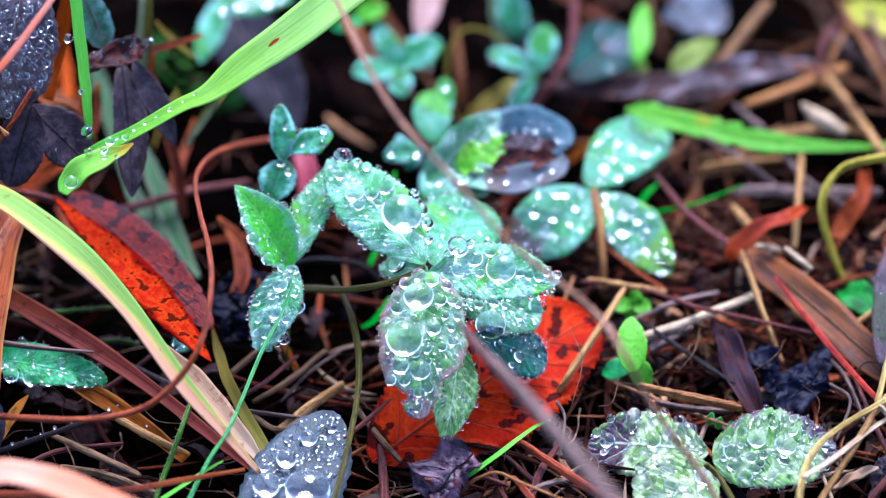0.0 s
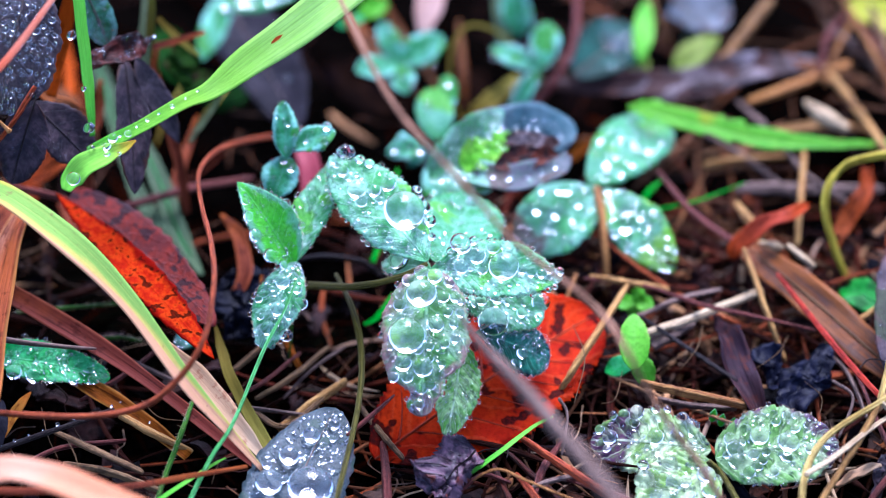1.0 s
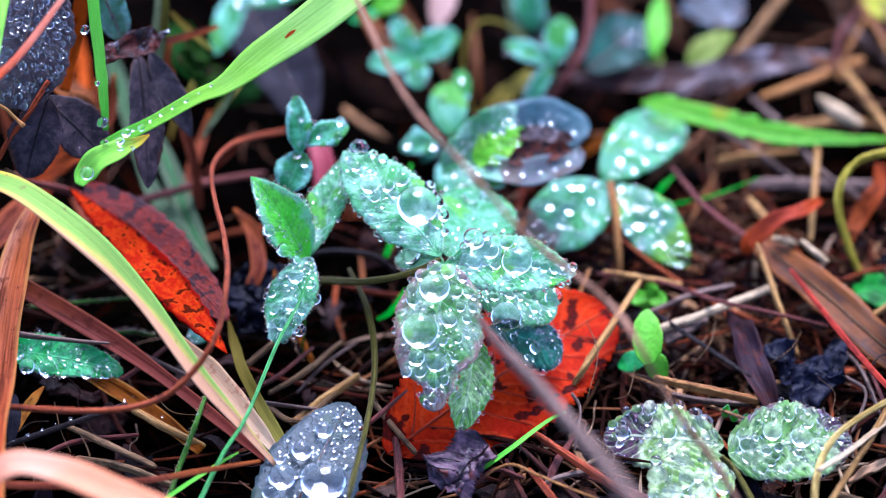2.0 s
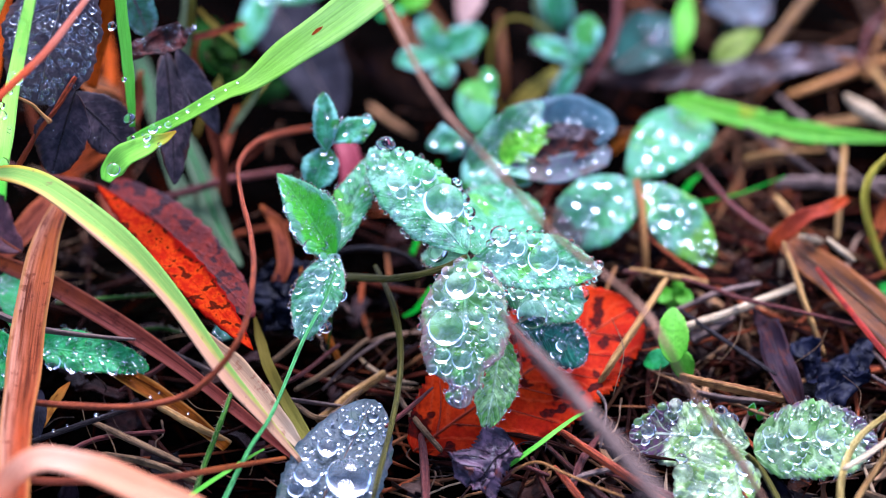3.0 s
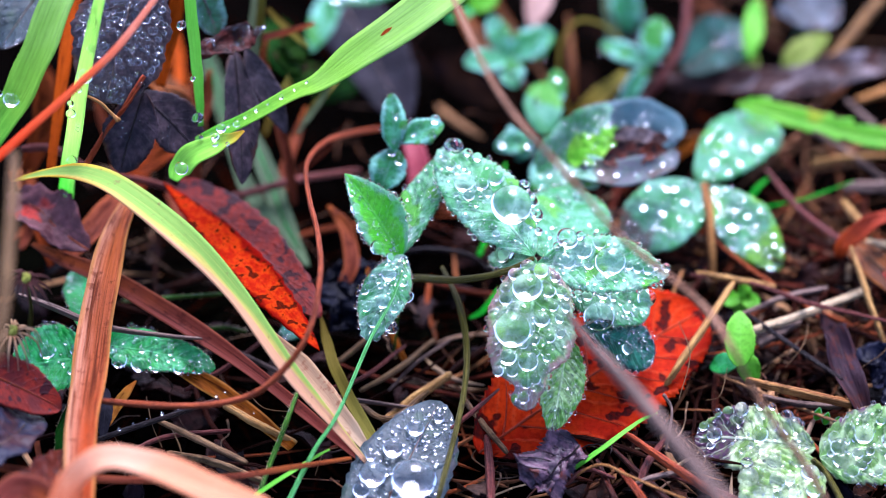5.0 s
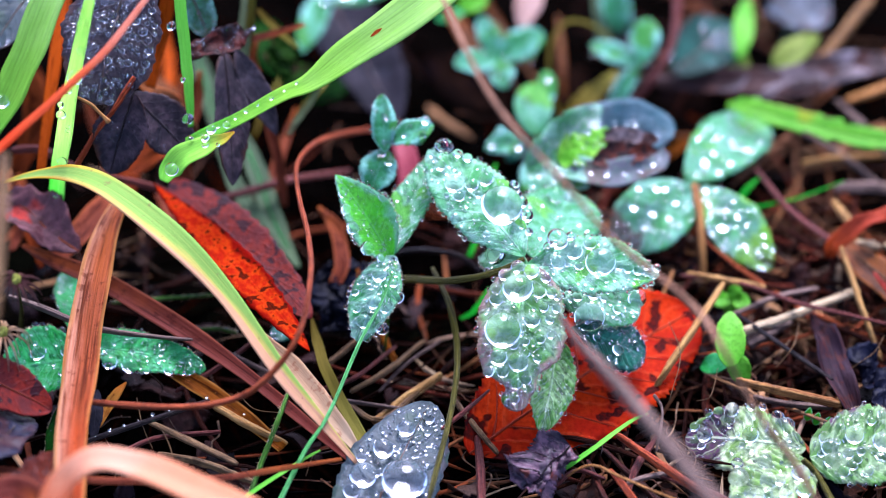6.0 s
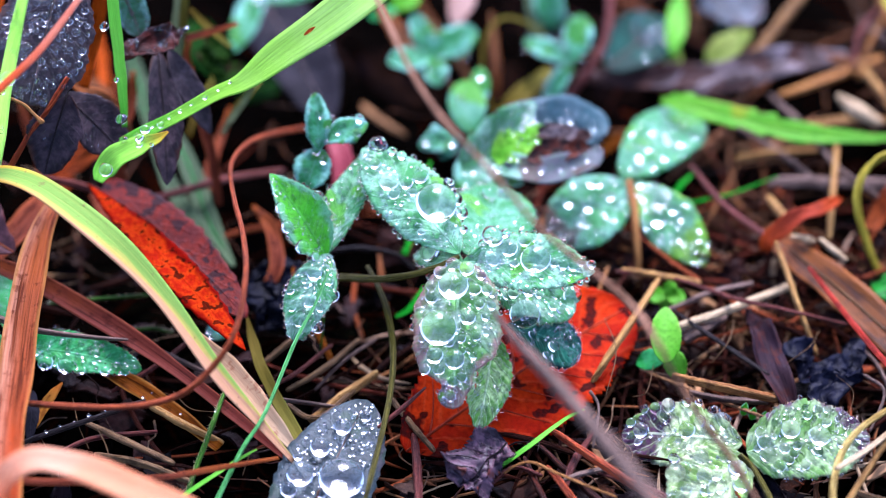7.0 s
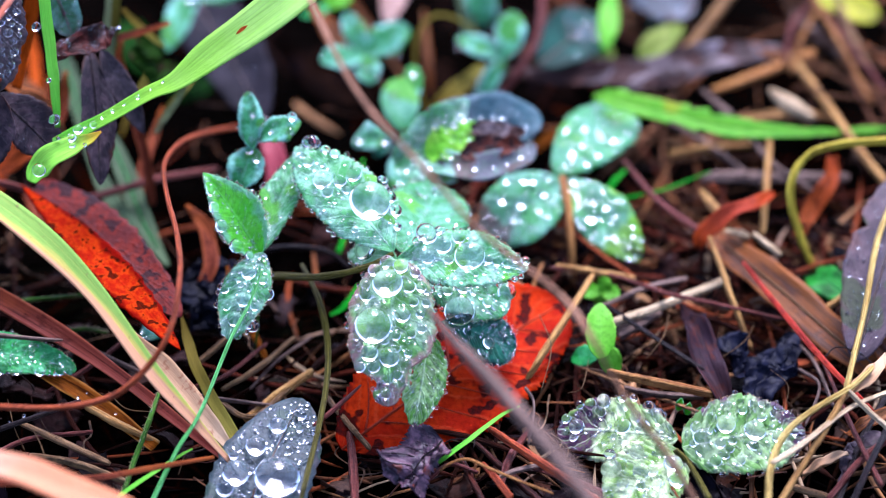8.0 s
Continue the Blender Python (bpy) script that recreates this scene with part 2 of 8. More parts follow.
LIME_TIP = leaf_material("clover_lime_tip", (0.12, 0.32, 0.14), (0.26, 0.44, 0.33), edge=(0.26, 0.44, 0.09), edge_from=0.9, tip_from=0.52, vein=(0.32, 0.50, 0.40), spots=(0.18, 0.38, 0.08), spot_cut=0.55, spot_scale=120.0, rough=0.42, patch=240.0)
PURPLE_TIP = leaf_material("clover_purple_tip", (0.16, 0.40, 0.19), (0.34, 0.54, 0.43), edge=(0.19, 0.12, 0.115), edge_from=1.1, tip_from=0.66, vein=(0.38, 0.58, 0.48), rough=0.42, patch=300.0)
FROST = leaf_material("frosted_clover", (0.06, 0.24, 0.10), (0.18, 0.40, 0.28), edge=(0.30, 0.50, 0.42), edge_from=0.55, vein=(0.28, 0.42, 0.36), spots=(0.10, 0.28, 0.06), spot_cut=0.56, spot_scale=240.0, rough=0.45, patch=340.0)
BRIGHT = leaf_material("young_leaf_green", (0.20, 0.62, 0.07), (0.27, 0.66, 0.12), edge=(0.32, 0.58, 0.36), edge_from=0.55, vein=(0.34, 0.68, 0.26), vein_amount=0.35, rough=0.35, through_it=0.3, vein_bump=0.4, patch=200.0)
PALE = leaf_material("pale_hairy_green", (0.25, 0.37, 0.13), (0.56, 0.62, 0.42), edge=(0.12, 0.06, 0.10), edge_from=0.86, tip_from=0.62, vein=(0.70, 0.75, 0.56), vein_amount=0.5, spots=(0.18, 0.27, 0.09), spot_cut=0.6, spot_scale=210.0, rough=0.5, patch=320.0, vein_bump=1.2)
PALE_BEADED = leaf_material("pale_green_beaded", (0.18, 0.31, 0.11), (0.42, 0.52, 0.32), edge=(0.14, 0.08, 0.12), edge_from=0.84, tip_from=0.72, vein=(0.56, 0.64, 0.46), vein_amount=0.5, spots=(0.15, 0.25, 0.09), spot_cut=0.58, spot_scale=210.0, rough=0.5, patch=320.0, vein_bump=1.2)
PALE_PLAIN = leaf_material("pale_hairy_plain", (0.27, 0.40, 0.14), (0.58, 0.64, 0.42), edge=(0.34, 0.36, 0.24), edge_from=0.9, vein=(0.70, 0.76, 0.56), vein_amount=0.5, spots=(0.26, 0.24, 0.20), spot_cut=0.6, spot_scale=240.0, rough=0.5, patch=320.0, vein_bump=1.2)
PALE_FOLD = leaf_material("pale_fold_green", (0.18, 0.36, 0.09), (0.42, 0.54, 0.30), vein=(0.60, 0.70, 0.50), vein_amount=0.6, rough=0.5, patch=420.0, vein_bump=1.2)
DARK_TEAL = leaf_material("dark_clover_green", (0.018, 0.11, 0.07), (0.055, 0.21, 0.15), edge=(0.03, 0.035, 0.05), edge_from=0.72, vein=(0.14, 0.34, 0.25), rough=0.4, patch=400.0)
# darker copy of the dark clover green: background shade is in its colour
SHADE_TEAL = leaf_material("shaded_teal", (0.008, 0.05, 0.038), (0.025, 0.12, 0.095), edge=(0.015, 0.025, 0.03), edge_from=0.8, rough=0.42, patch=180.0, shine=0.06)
BLUE_RED = leaf_material("blue_black_with_red", (0.035, 0.035, 0.055), (0.075, 0.036, 0.036), spots=(0.22, 0.05, 0.03), spot_cut=0.58, spot_scale=110.0, rough=0.34, through_it=0.03, shine=0.08, patch=260.0)
MID_GREEN = leaf_material("mid_green", (0.03, 0.31, 0.08), (0.12, 0.43, 0.20), vein=(0.22, 0.52, 0.3), rough=0.38, patch=420.0)
ROUND_GREEN = leaf_material("deep_round_green", (0.03, 0.24, 0.04), (0.08, 0.36, 0.09), spots=(0.02, 0.14, 0.03), spot_cut=0.55, spot_scale=300.0, rough=0.4, patch=300.0)
# green darkened in its colour to stand for deep shade
SHADE_GREEN = leaf_material("deep_shade_green", (0.012, 0.05, 0.010), (0.022, 0.08, 0.016), rough=0.6, shine=0.01)
LIME = leaf_material("lime_green", (0.16, 0.40, 0.035), (0.23, 0.47, 0.08), edge=(0.27, 0.46, 0.09), edge_from=0.95, vein=(0.28, 0.52, 0.12), rough=0.45, through_it=0.25, vein_bump=0.2)
LIME_TOOTHED = leaf_material("lime_with_yellow", (0.145, 0.36, 0.03), (0.21, 0.42, 0.06), edge=(0.27, 0.42, 0.08), edge_from=0.95, vein=(0.24, 0.46, 0.10), spots=(0.34, 0.38, 0.04), spot_cut=0.66, spot_scale=110.0, rough=0.45, through_it=0.2, vein_bump=0.2)
YELLOW_GREEN = leaf_material("yellow_green", (0.24, 0.30, 0.07), (0.36, 0.40, 0.14), rough=0.5, through_it=0.3, patch=250.0)
# dead and dying leaves
SLATE = leaf_material("slate_blue_grey", (0.048, 0.066, 0.068), (0.088, 0.11, 0.114), edge=(0.12, 0.11, 0.11), edge_from=0.9, vein=(0.18, 0.21, 0.20), spots=(0.07, 0.10, 0.08), spot_cut=0.6, spot_scale=160.0, rough=0.36, through_it=0.05, patch=300.0)
GREY_PURPLE = leaf_material("slate_purple", (0.032, 0.05, 0.052), (0.058, 0.08, 0.084), edge=(0.085, 0.065, 0.068), edge_from=0.88, vein=(0.14, 0.18, 0.17), spots=(0.04, 0.075, 0.05), spot_cut=0.58, spot_scale=120.0, rough=0.36, through_it=0.05)
PURPLE_DEW = leaf_material("dewy_purple", (0.087, 0.070, 0.072), (0.145, 0.116, 0.113), edge=(0.174, 0.109, 0.087), edge_from=0.85, vein=(0.203, 0.174, 0.174), rough=0.38, through_it=0.04, shine=0.05, patch=160.0)
MAUVE_GREY = leaf_material("mauve_grey_leaf", (0.055, 0.046, 0.050), (0.13, 0.105, 0.11), edge=(0.16, 0.12, 0.11), edge_from=0.85, vein=(0.15, 0.13, 0.13), rough=0.45, through_it=0.03, shine=0.05, patch=420.0)
DARK_PURPLE = leaf_material("blackish_purple", (0.040, 0.033, 0.038), (0.095, 0.072, 0.078), edge=(0.10, 0.055, 0.04), edge_from=0.85, vein=(0.11, 0.10, 0.10), rough=0.38, through_it=0.03, shine=0.05, patch=520.0)
# purple with the dimness of the shaded background put into its colour
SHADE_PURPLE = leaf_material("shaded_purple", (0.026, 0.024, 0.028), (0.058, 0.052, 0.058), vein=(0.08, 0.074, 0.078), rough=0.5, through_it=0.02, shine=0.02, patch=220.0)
PLUM_LEAF = leaf_material("plum_brown", (0.085, 0.066, 0.072), (0.15, 0.115, 0.12), edge=(0.15, 0.095, 0.09), edge_from=0.85, vein=(0.16, 0.14, 0.13), spots=(0.085, 0.095, 0.06), spot_cut=0.60, spot_scale=140.0, rough=0.4, through_it=0.04, shine=0.08, patch=260.0)
ROTTEN = leaf_material("rotten_plum", (0.048, 0.034, 0.044), (0.17, 0.11, 0.13), spots=(0.17, 0.065, 0.045), spot_cut=0.62, spot_scale=420.0, rough=0.36, through_it=0.0, patch=520.0, shine=0.14, vein_bump=1.4)
BLACK_LEAF = leaf_material("rotten_black", (0.012, 0.012, 0.021), (0.033, 0.034, 0.052), rough=0.36, through_it=0.0, patch=500.0, shine=0.04)
INK_LEAF = leaf_material("ink_black", (0.006, 0.006, 0.011), (0.019, 0.020, 0.032), rough=0.36, through_it=0.0, patch=500.0, shine=0.03)
WITHERED = leaf_material("half_withered", (0.09, 0.15, 0.16), (0.14, 0.19, 0.20), spots=(0.20, 0.15, 0.16), spot_cut=0.60, spot_scale=190.0, rough=0.42, through_it=0.03, patch=260.0)
LILAC_GREEN = leaf_material("lilac_green", (0.18, 0.34, 0.22), (0.26, 0.36, 0.30), edge=(0.12, 0.115, 0.13), edge_from=2.0, tip_from=0.42, spots=(0.12, 0.07, 0.07), spot_cut=0.6, spot_scale=190.0, rough=0.42, through_it=0.05, patch=240.0)
YOUNG_PATCH = leaf_material("yellow_green_patch", (0.20, 0.44, 0.05), (0.30, 0.50, 0.10), rough=0.45, through_it=0.2, patch=300.0)
# rotted brown, with the shadow in the fold's slit put into its colour
FOLD_SHADE_BROWN = leaf_material("brown_with_fold_shade", (0.03, 0.016, 0.014), (0.16, 0.05, 0.018), rough=0.45, through_it=0.0, patch=500.0)
# background fill leaves: their brown is dimmed in colour for the shade there
SHADE_BROWN = leaf_material("shade_dimmed_brown", (0.014, 0.010, 0.009), (0.045, 0.027, 0.02), spots=(0.010, 0.008, 0.010), spot_cut=0.55, spot_scale=160.0, rough=0.5, through_it=0.0, shine=0.0, patch=180.0)
LILAC = leaf_material("lilac_brown", (0.067, 0.048, 0.043), (0.295, 0.256, 0.256), spots=(0.080, 0.041, 0.030), spot_cut=0.47, spot_scale=180.0, rough=0.5, through_it=0.05, shine=0.05, patch=200.0)
PALE_LILAC = leaf_material("pale_lilac", (0.14, 0.15, 0.155), (0.23, 0.24, 0.25), spots=(0.1, 0.07, 0.07), spot_cut=0.58, spot_scale=200.0, rough=0.5, through_it=0.05)
YELLOW_LEAF = leaf_material("yellow_autumn", (0.38, 0.40, 0.06), (0.52, 0.50, 0.10), rough=0.5, through_it=0.25)
RED_LEAF = leaf_material("scarlet_autumn", (0.367, 0.043, 0.006), (0.497, 0.092, 0.011), edge=(0.173, 0.019, 0.009), edge_from=0.88, vein=(0.562, 0.173, 0.076), vein_amount=0.4, spots=(0.019, 0.010, 0.011), spot_cut=0.56, spot_scale=300.0, rough=0.5, shine=0.012, patch=120.0)
ORANGE_LEAF = leaf_material("orange_autumn", (0.42, 0.05, 0.002), (0.60, 0.13, 0.004), edge=(0.24, 0.018, 0.003), edge_from=0.6, spots=(0.045, 0.012, 0.004), spot_cut=0.57, spot_scale=700.0, vein_bump=0.4, rough=0.5, through_it=0.2, shine=0.006, patch=700.0)
RUST_MARK = leaf_material("rust_mark", (0.34, 0.09, 0.03), (0.48, 0.22, 0.07), edge=(0.5, 0.42, 0.12), edge_from=0.6, rough=0.5, shine=0.01, patch=900.0)
RUSSET = leaf_material("russet_purple", (0.14, 0.042, 0.038), (0.26, 0.056, 0.03), edge=(0.14, 0.04, 0.035), edge_from=0.85, spots=(0.035, 0.02, 0.025), spot_cut=0.56, spot_scale=330.0, rough=0.42, through_it=0.05, shine=0.05, patch=330.0)
MAROON = leaf_material("maroon_grey", (0.15, 0.085, 0.085), (0.22, 0.12, 0.12), edge=(0.30, 0.05, 0.035), edge_from=0.95, spots=(0.40, 0.08, 0.05), spot_cut=0.56, spot_scale=95.0, rough=0.42, through_it=0.08, shine=0.06, patch=300.0)
CORNER_RUST = leaf_material("dark_rust", (0.075, 0.020, 0.012), (0.14, 0.042, 0.022), edge=(0.05, 0.016, 0.012), edge_from=0.8, rough=0.4, through_it=0.02, shine=0.05, patch=300.0)
MAROON_CURL = leaf_material("maroon_curl", (0.035, 0.018, 0.016), (0.11, 0.04, 0.03), edge=(0.10, 0.075, 0.075), edge_from=0.85, rough=0.4, through_it=0.02, shine=0.05, patch=420.0)
BUD_PINK = leaf_material("pale_pink", (0.52, 0.38, 0.32), (0.36, 0.24, 0.19), rough=0.5, through_it=0.1, patch=160.0)
PINK = leaf_material("pink_stipule", (0.35, 0.10, 0.12), (0.42, 0.16, 0.17), rough=0.5, through_it=0.2)
# grass and dry blades
GRASS = blade_material("grass_green", (0.182, 0.470, 0.086), (0.384, 0.605, 0.134), (0.538, 0.710, 0.288), ribs=7.0)
GRASS_LIME = blade_material("grass_lime", (0.26, 0.66, 0.12), (0.44, 0.80, 0.20), (0.40, 0.76, 0.18), ribs=6.0, through_it=0.35)
GRASS_TIP = blade_material("grass_green_orange_tip", (0.26, 0.54, 0.12), (0.40, 0.65, 0.16), (0.74, 0.36, 0.04))
GRASS_DEEP = blade_material("grass_deep_green", (0.03, 0.36, 0.05), (0.05, 0.42, 0.06), (0.12, 0.50, 0.10))
GRASS_DRYING = drying_material("grass_drying", (0.34, 0.47, 0.16), (0.60, 0.52, 0.20), (0.68, 0.42, 0.29), (0.70, 0.48, 0.08))
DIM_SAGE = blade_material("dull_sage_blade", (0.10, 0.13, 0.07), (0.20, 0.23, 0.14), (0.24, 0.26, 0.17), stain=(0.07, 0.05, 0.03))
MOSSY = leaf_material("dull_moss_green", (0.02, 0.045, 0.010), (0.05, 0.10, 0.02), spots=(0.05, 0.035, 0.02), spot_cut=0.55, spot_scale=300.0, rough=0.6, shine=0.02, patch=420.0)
GRASS_OLIVE = blade_material("grass_olive", (0.16, 0.12, 0.03), (0.24, 0.20, 0.06), (0.30, 0.28, 0.09))
SAGE = blade_material("sage_blade", (0.12, 0.15, 0.10), (0.18, 0.23, 0.15), (0.19, 0.24, 0.15), streak=0.8)
CREAM = blade_material("cream_husk", (0.50, 0.33, 0.20), (0.58, 0.42, 0.28), (0.62, 0.50, 0.36), stain=(0.36, 0.16, 0.10), stain_cut=0.62)
RUST = blade_material("rust_blade", (0.42, 0.18, 0.035), (0.44, 0.19, 0.04), (0.42, 0.18, 0.02), stain=(0.10, 0.026, 0.007), stain_cut=0.45, streak=0.9, ribs=5.0, edge=(0.62, 0.38, 0.12))
# pale rim: the sky's sheen on one side, put into the colour
RUST_SHEEN_SIDE = blade_material("rust_blade_sheen_side", (0.45, 0.12, 0.03), (0.41, 0.165, 0.08), (0.395, 0.16, 0.04), rim=(0.54, 0.33, 0.23), stain=(0.132, 0.039, 0.017), stain_cut=0.46, streak=0.85, ribs=7.0, edge=(0.564, 0.338, 0.132), lines=0.6)
GOLD_BLADE = blade_material("golden_blade", (0.44, 0.24, 0.06), (0.50, 0.28, 0.08), (0.46, 0.22, 0.05), stain=(0.18, 0.06, 0.02), stain_cut=0.5)
ROSE_BROWN = blade_material("rose_brown_blade", (0.29, 0.11, 0.065), (0.29, 0.115, 0.07), (0.42, 0.18, 0.05), stain=(0.10, 0.03, 0.022), stain_cut=0.46, streak=0.9, ribs=7.0, edge=(0.42, 0.18, 0.08))
STRAW_BLADE = blade_material("straw_blade", (0.42, 0.26, 0.13), (0.48, 0.32, 0.17), (0.44, 0.26, 0.12), stain=(0.18, 0.10, 0.06), stain_cut=0.55, streak=0.6)
ROSE_STEM = blade_material("rose_brown_smooth", (0.19, 0.06, 0.045), (0.165, 0.058, 0.042), (0.40, 0.15, 0.05), rim=(0.24, 0.095, 0.075), stain=(0.07, 0.022, 0.017), stain_cut=0.52, streak=0.5, ribs=7.0, edge=(0.34, 0.15, 0.09), lines=0.3)
PEACH = blade_material("peach_blade", (0.58, 0.18, 0.055), (0.80, 0.48, 0.32), (0.76, 0.39, 0.21), through_it=0.15, shine=0.16, rough=0.36, edge=(0.58, 0.23, 0.09))
CORAL = blade_material("coral_stem", (0.66, 0.11, 0.02), (0.60, 0.19, 0.09), (0.58, 0.34, 0.26), through_it=0.1, streak=0.6)
ORANGE_STRIP = blade_material("orange_strip", (0.450, 0.138, 0.015), (0.550, 0.175, 0.020), (0.575, 0.188, 0.030), stain=(0.188, 0.050, 0.013), stain_cut=0.5, streak=0.7)
RUST_STRIP = blade_material("rust_brown_strip", (0.42, 0.16, 0.035), (0.24, 0.125, 0.06), (0.34, 0.15, 0.05), rim=(0.25, 0.125, 0.045), stain=(0.10, 0.07, 0.062), stain_cut=0.46, streak=0.9, ribs=8.0, edge=(0.42, 0.20, 0.07), shine=0.06, lines=0.8)
ORANGE_CURL = blade_material("orange_red_curl", (0.50, 0.14, 0.03), (0.38, 0.115, 0.07), (0.54, 0.16, 0.04), stain=(0.16, 0.05, 0.035), stain_cut=0.58, streak=0.5)
RED_CURL = blade_material("red_brown_curl", (0.34, 0.10, 0.03), (0.34, 0.12, 0.045), (0.36, 0.16, 0.07), stain=(0.09, 0.03, 0.018), stain_cut=0.46, streak=0.8)
GRASS_PALE = blade_material("grass_pale", (0.22, 0.78, 0.18), (0.76, 0.96, 0.50), (0.70, 0.94, 0.42), ribs=6.0, through_it=0.8, streak=0.3)
BROWN = blade_material("brown_blade", (0.40, 0.17, 0.05), (0.31, 0.18, 0.105), (0.44, 0.28, 0.15), stain=(0.10, 0.06, 0.055), stain_cut=0.46, streak=0.85, ribs=7.0, edge=(0.42, 0.17, 0.05))
BARK = blade_material("bark_strip", (0.030, 0.017, 0.018), (0.055, 0.036, 0.044), (0.08, 0.05, 0.05), stain=(0.11, 0.045, 0.03), stain_cut=0.52, through_it=0.0, streak=0.9, ribs=5.0)
MAROON_BRACT = blade_material("dead_bract", (0.12, 0.06, 0.055), (0.15, 0.085, 0.075), (0.2, 0.14, 0.12))
# stems
RED_VEIN = stalk_material("red_vein", (0.5, 0.10, 0.045), (0.6, 0.17, 0.08))
VINE = stalk_material("red_brown_vine", (0.37, 0.115, 0.05), (0.52, 0.20, 0.095))
TWIG = stalk_material("grey_brown_twig", (0.259, 0.189, 0.157), (0.356, 0.270, 0.227), rough=0.55)
DULL_TWIG = stalk_material("dull_brown_twig", (0.44, 0.27, 0.18), (0.58, 0.38, 0.27), rough=0.55)
OLIVE_STEM = stalk_material("olive_stem", (0.13, 0.12, 0.025), (0.20, 0.18, 0.05))
GREEN_STEM = stalk_material("green_stem", (0.06, 0.36, 0.09), (0.14, 0.48, 0.20))
GRASS_KNOB = stalk_material("yellow_olive_knob", (0.34, 0.34, 0.08), (0.44, 0.44, 0.14))
MINT_STEM = stalk_material("mint_stem", (0.20, 0.56, 0.18), (0.34, 0.68, 0.34))
MOSS_STEM = stalk_material("mossy_stem", (0.09, 0.22, 0.03), (0.18, 0.34, 0.07), rough=0.6)
LIME_STEM = stalk_material("lime_rib", (0.36, 0.66, 0.12), (0.50, 0.76, 0.2))
STRAW = stalk_material("tan_straw", (0.52, 0.31, 0.13), (0.62, 0.43, 0.2))
PALE_STRAW = stalk_material("pale_straw", (0.68, 0.52, 0.34), (0.76, 0.64, 0.46))
GOLD_STRAW = stalk_material("golden_straw", (0.60, 0.44, 0.16), (0.74, 0.60, 0.28))
YELLOW_STRAW = stalk_material("yellow_straw", (0.56, 0.46, 0.08), (0.68, 0.58, 0.14))
RED_STEM = stalk_material("red_brown_stem", (0.36, 0.09, 0.035), (0.54, 0.19, 0.085))
DARK_RED_STEM = stalk_material("dark_red_stem", (0.075, 0.03, 0.02), (0.15, 0.05, 0.03))
OLIVE_BROWN_STICK = stalk_material("olive_brown_stick", (0.27, 0.16, 0.07), (0.38, 0.25, 0.12))
ORANGE_STICK = stalk_material("orange_stick", (0.44, 0.22, 0.085), (0.58, 0.36, 0.16))
BROWN_STICK = stalk_material("brown_stick", (0.235, 0.151, 0.084), (0.381, 0.269, 0.157))
DARK_TWIG = stalk_material("dark_wet_twig", (0.025, 0.017, 0.017), (0.055, 0.036, 0.034), rough=0.35)
RED_THREAD = stalk_material("red_thread", (0.546, 0.070, 0.039), (0.585, 0.125, 0.062))
PLUM_TWIG = stalk_material("plum_twig", (0.198, 0.077, 0.066), (0.286, 0.121, 0.099), rough=0.4)
# tones for sunken needles: shade between the top pieces is put into them
LITTER_GAP_TONES = [(0.001, 0.001, 0.000), (0.004, 0.002, 0.001), (0.009, 0.003, 0.001), (0.001, 0.001, 0.001), (0.024, 0.007, 0.003), (0.002, 0.001, 0.001), (0.047, 0.015, 0.006), (0.001, 0.001, 0.001), (0.012, 0.006, 0.003)]
NEEDLE_SHADES = [(0.014, 0.007, 0.006), (0.165, 0.059, 0.035), (0.010, 0.006, 0.007), (0.459, 0.181, 0.092), (0.025, 0.014, 0.015), (0.096, 0.041, 0.032), (0.600, 0.400, 0.240), (0.010, 0.005, 0.006), (0.254, 0.095, 0.065), (0.014, 0.008, 0.009), (0.066, 0.034, 0.036)]
NEEDLES = stalk_material("fallen_needles", (0.09, 0.045, 0.03), (0.12, 0.05, 0.03), rough=0.38, vary="object", c3=NEEDLE_SHADES, stalk_shine=0.01)
STRAW_SHADES = [(0.195, 0.089, 0.053), (0.620, 0.360, 0.190), (0.040, 0.021, 0.019), (0.540, 0.410, 0.320), (0.020, 0.011, 0.012), (0.443, 0.152, 0.065), (0.680, 0.540, 0.380), (0.065, 0.036, 0.034), (0.500, 0.250, 0.130), (0.012, 0.007, 0.008), (0.108, 0.065, 0.061)]
STRAW_BITS = stalk_material("straw_bits", (0.20, 0.12, 0.07), (0.38, 0.24, 0.14), rough=0.38, vary="object", c3=STRAW_SHADES, stalk_shine=0.01)
FLAKES = flake_material("leaf_flakes", [(0.017, 0.010, 0.011), (0.055, 0.026, 0.020), (0.011, 0.009, 0.015), (0.088, 0.043, 0.026), (0.022, 0.017, 0.022), (0.066, 0.036, 0.031), (0.008, 0.006, 0.007), (0.121, 0.081, 0.062)], shine=0.03)
ROOTS = flake_material("rootlets", [(0.05, 0.03, 0.025), (0.30, 0.17, 0.10), (0.10, 0.05, 0.04), (0.42, 0.30, 0.20), (0.04, 0.03, 0.035)])
STICK_SHADES = [(0.094, 0.046, 0.030), (0.236, 0.112, 0.057), (0.029, 0.018, 0.017), (0.177, 0.066, 0.030), (0.330, 0.194, 0.123), (0.035, 0.020, 0.020), (0.142, 0.071, 0.052), (0.059, 0.027, 0.021), (0.236, 0.102, 0.057)]
STICKS = stalk_material("fallen_sticks", (0.18, 0.10, 0.06), (0.30, 0.19, 0.11), rough=0.45, vary="object", c3=STICK_SHADES, stalk_shine=0.02)
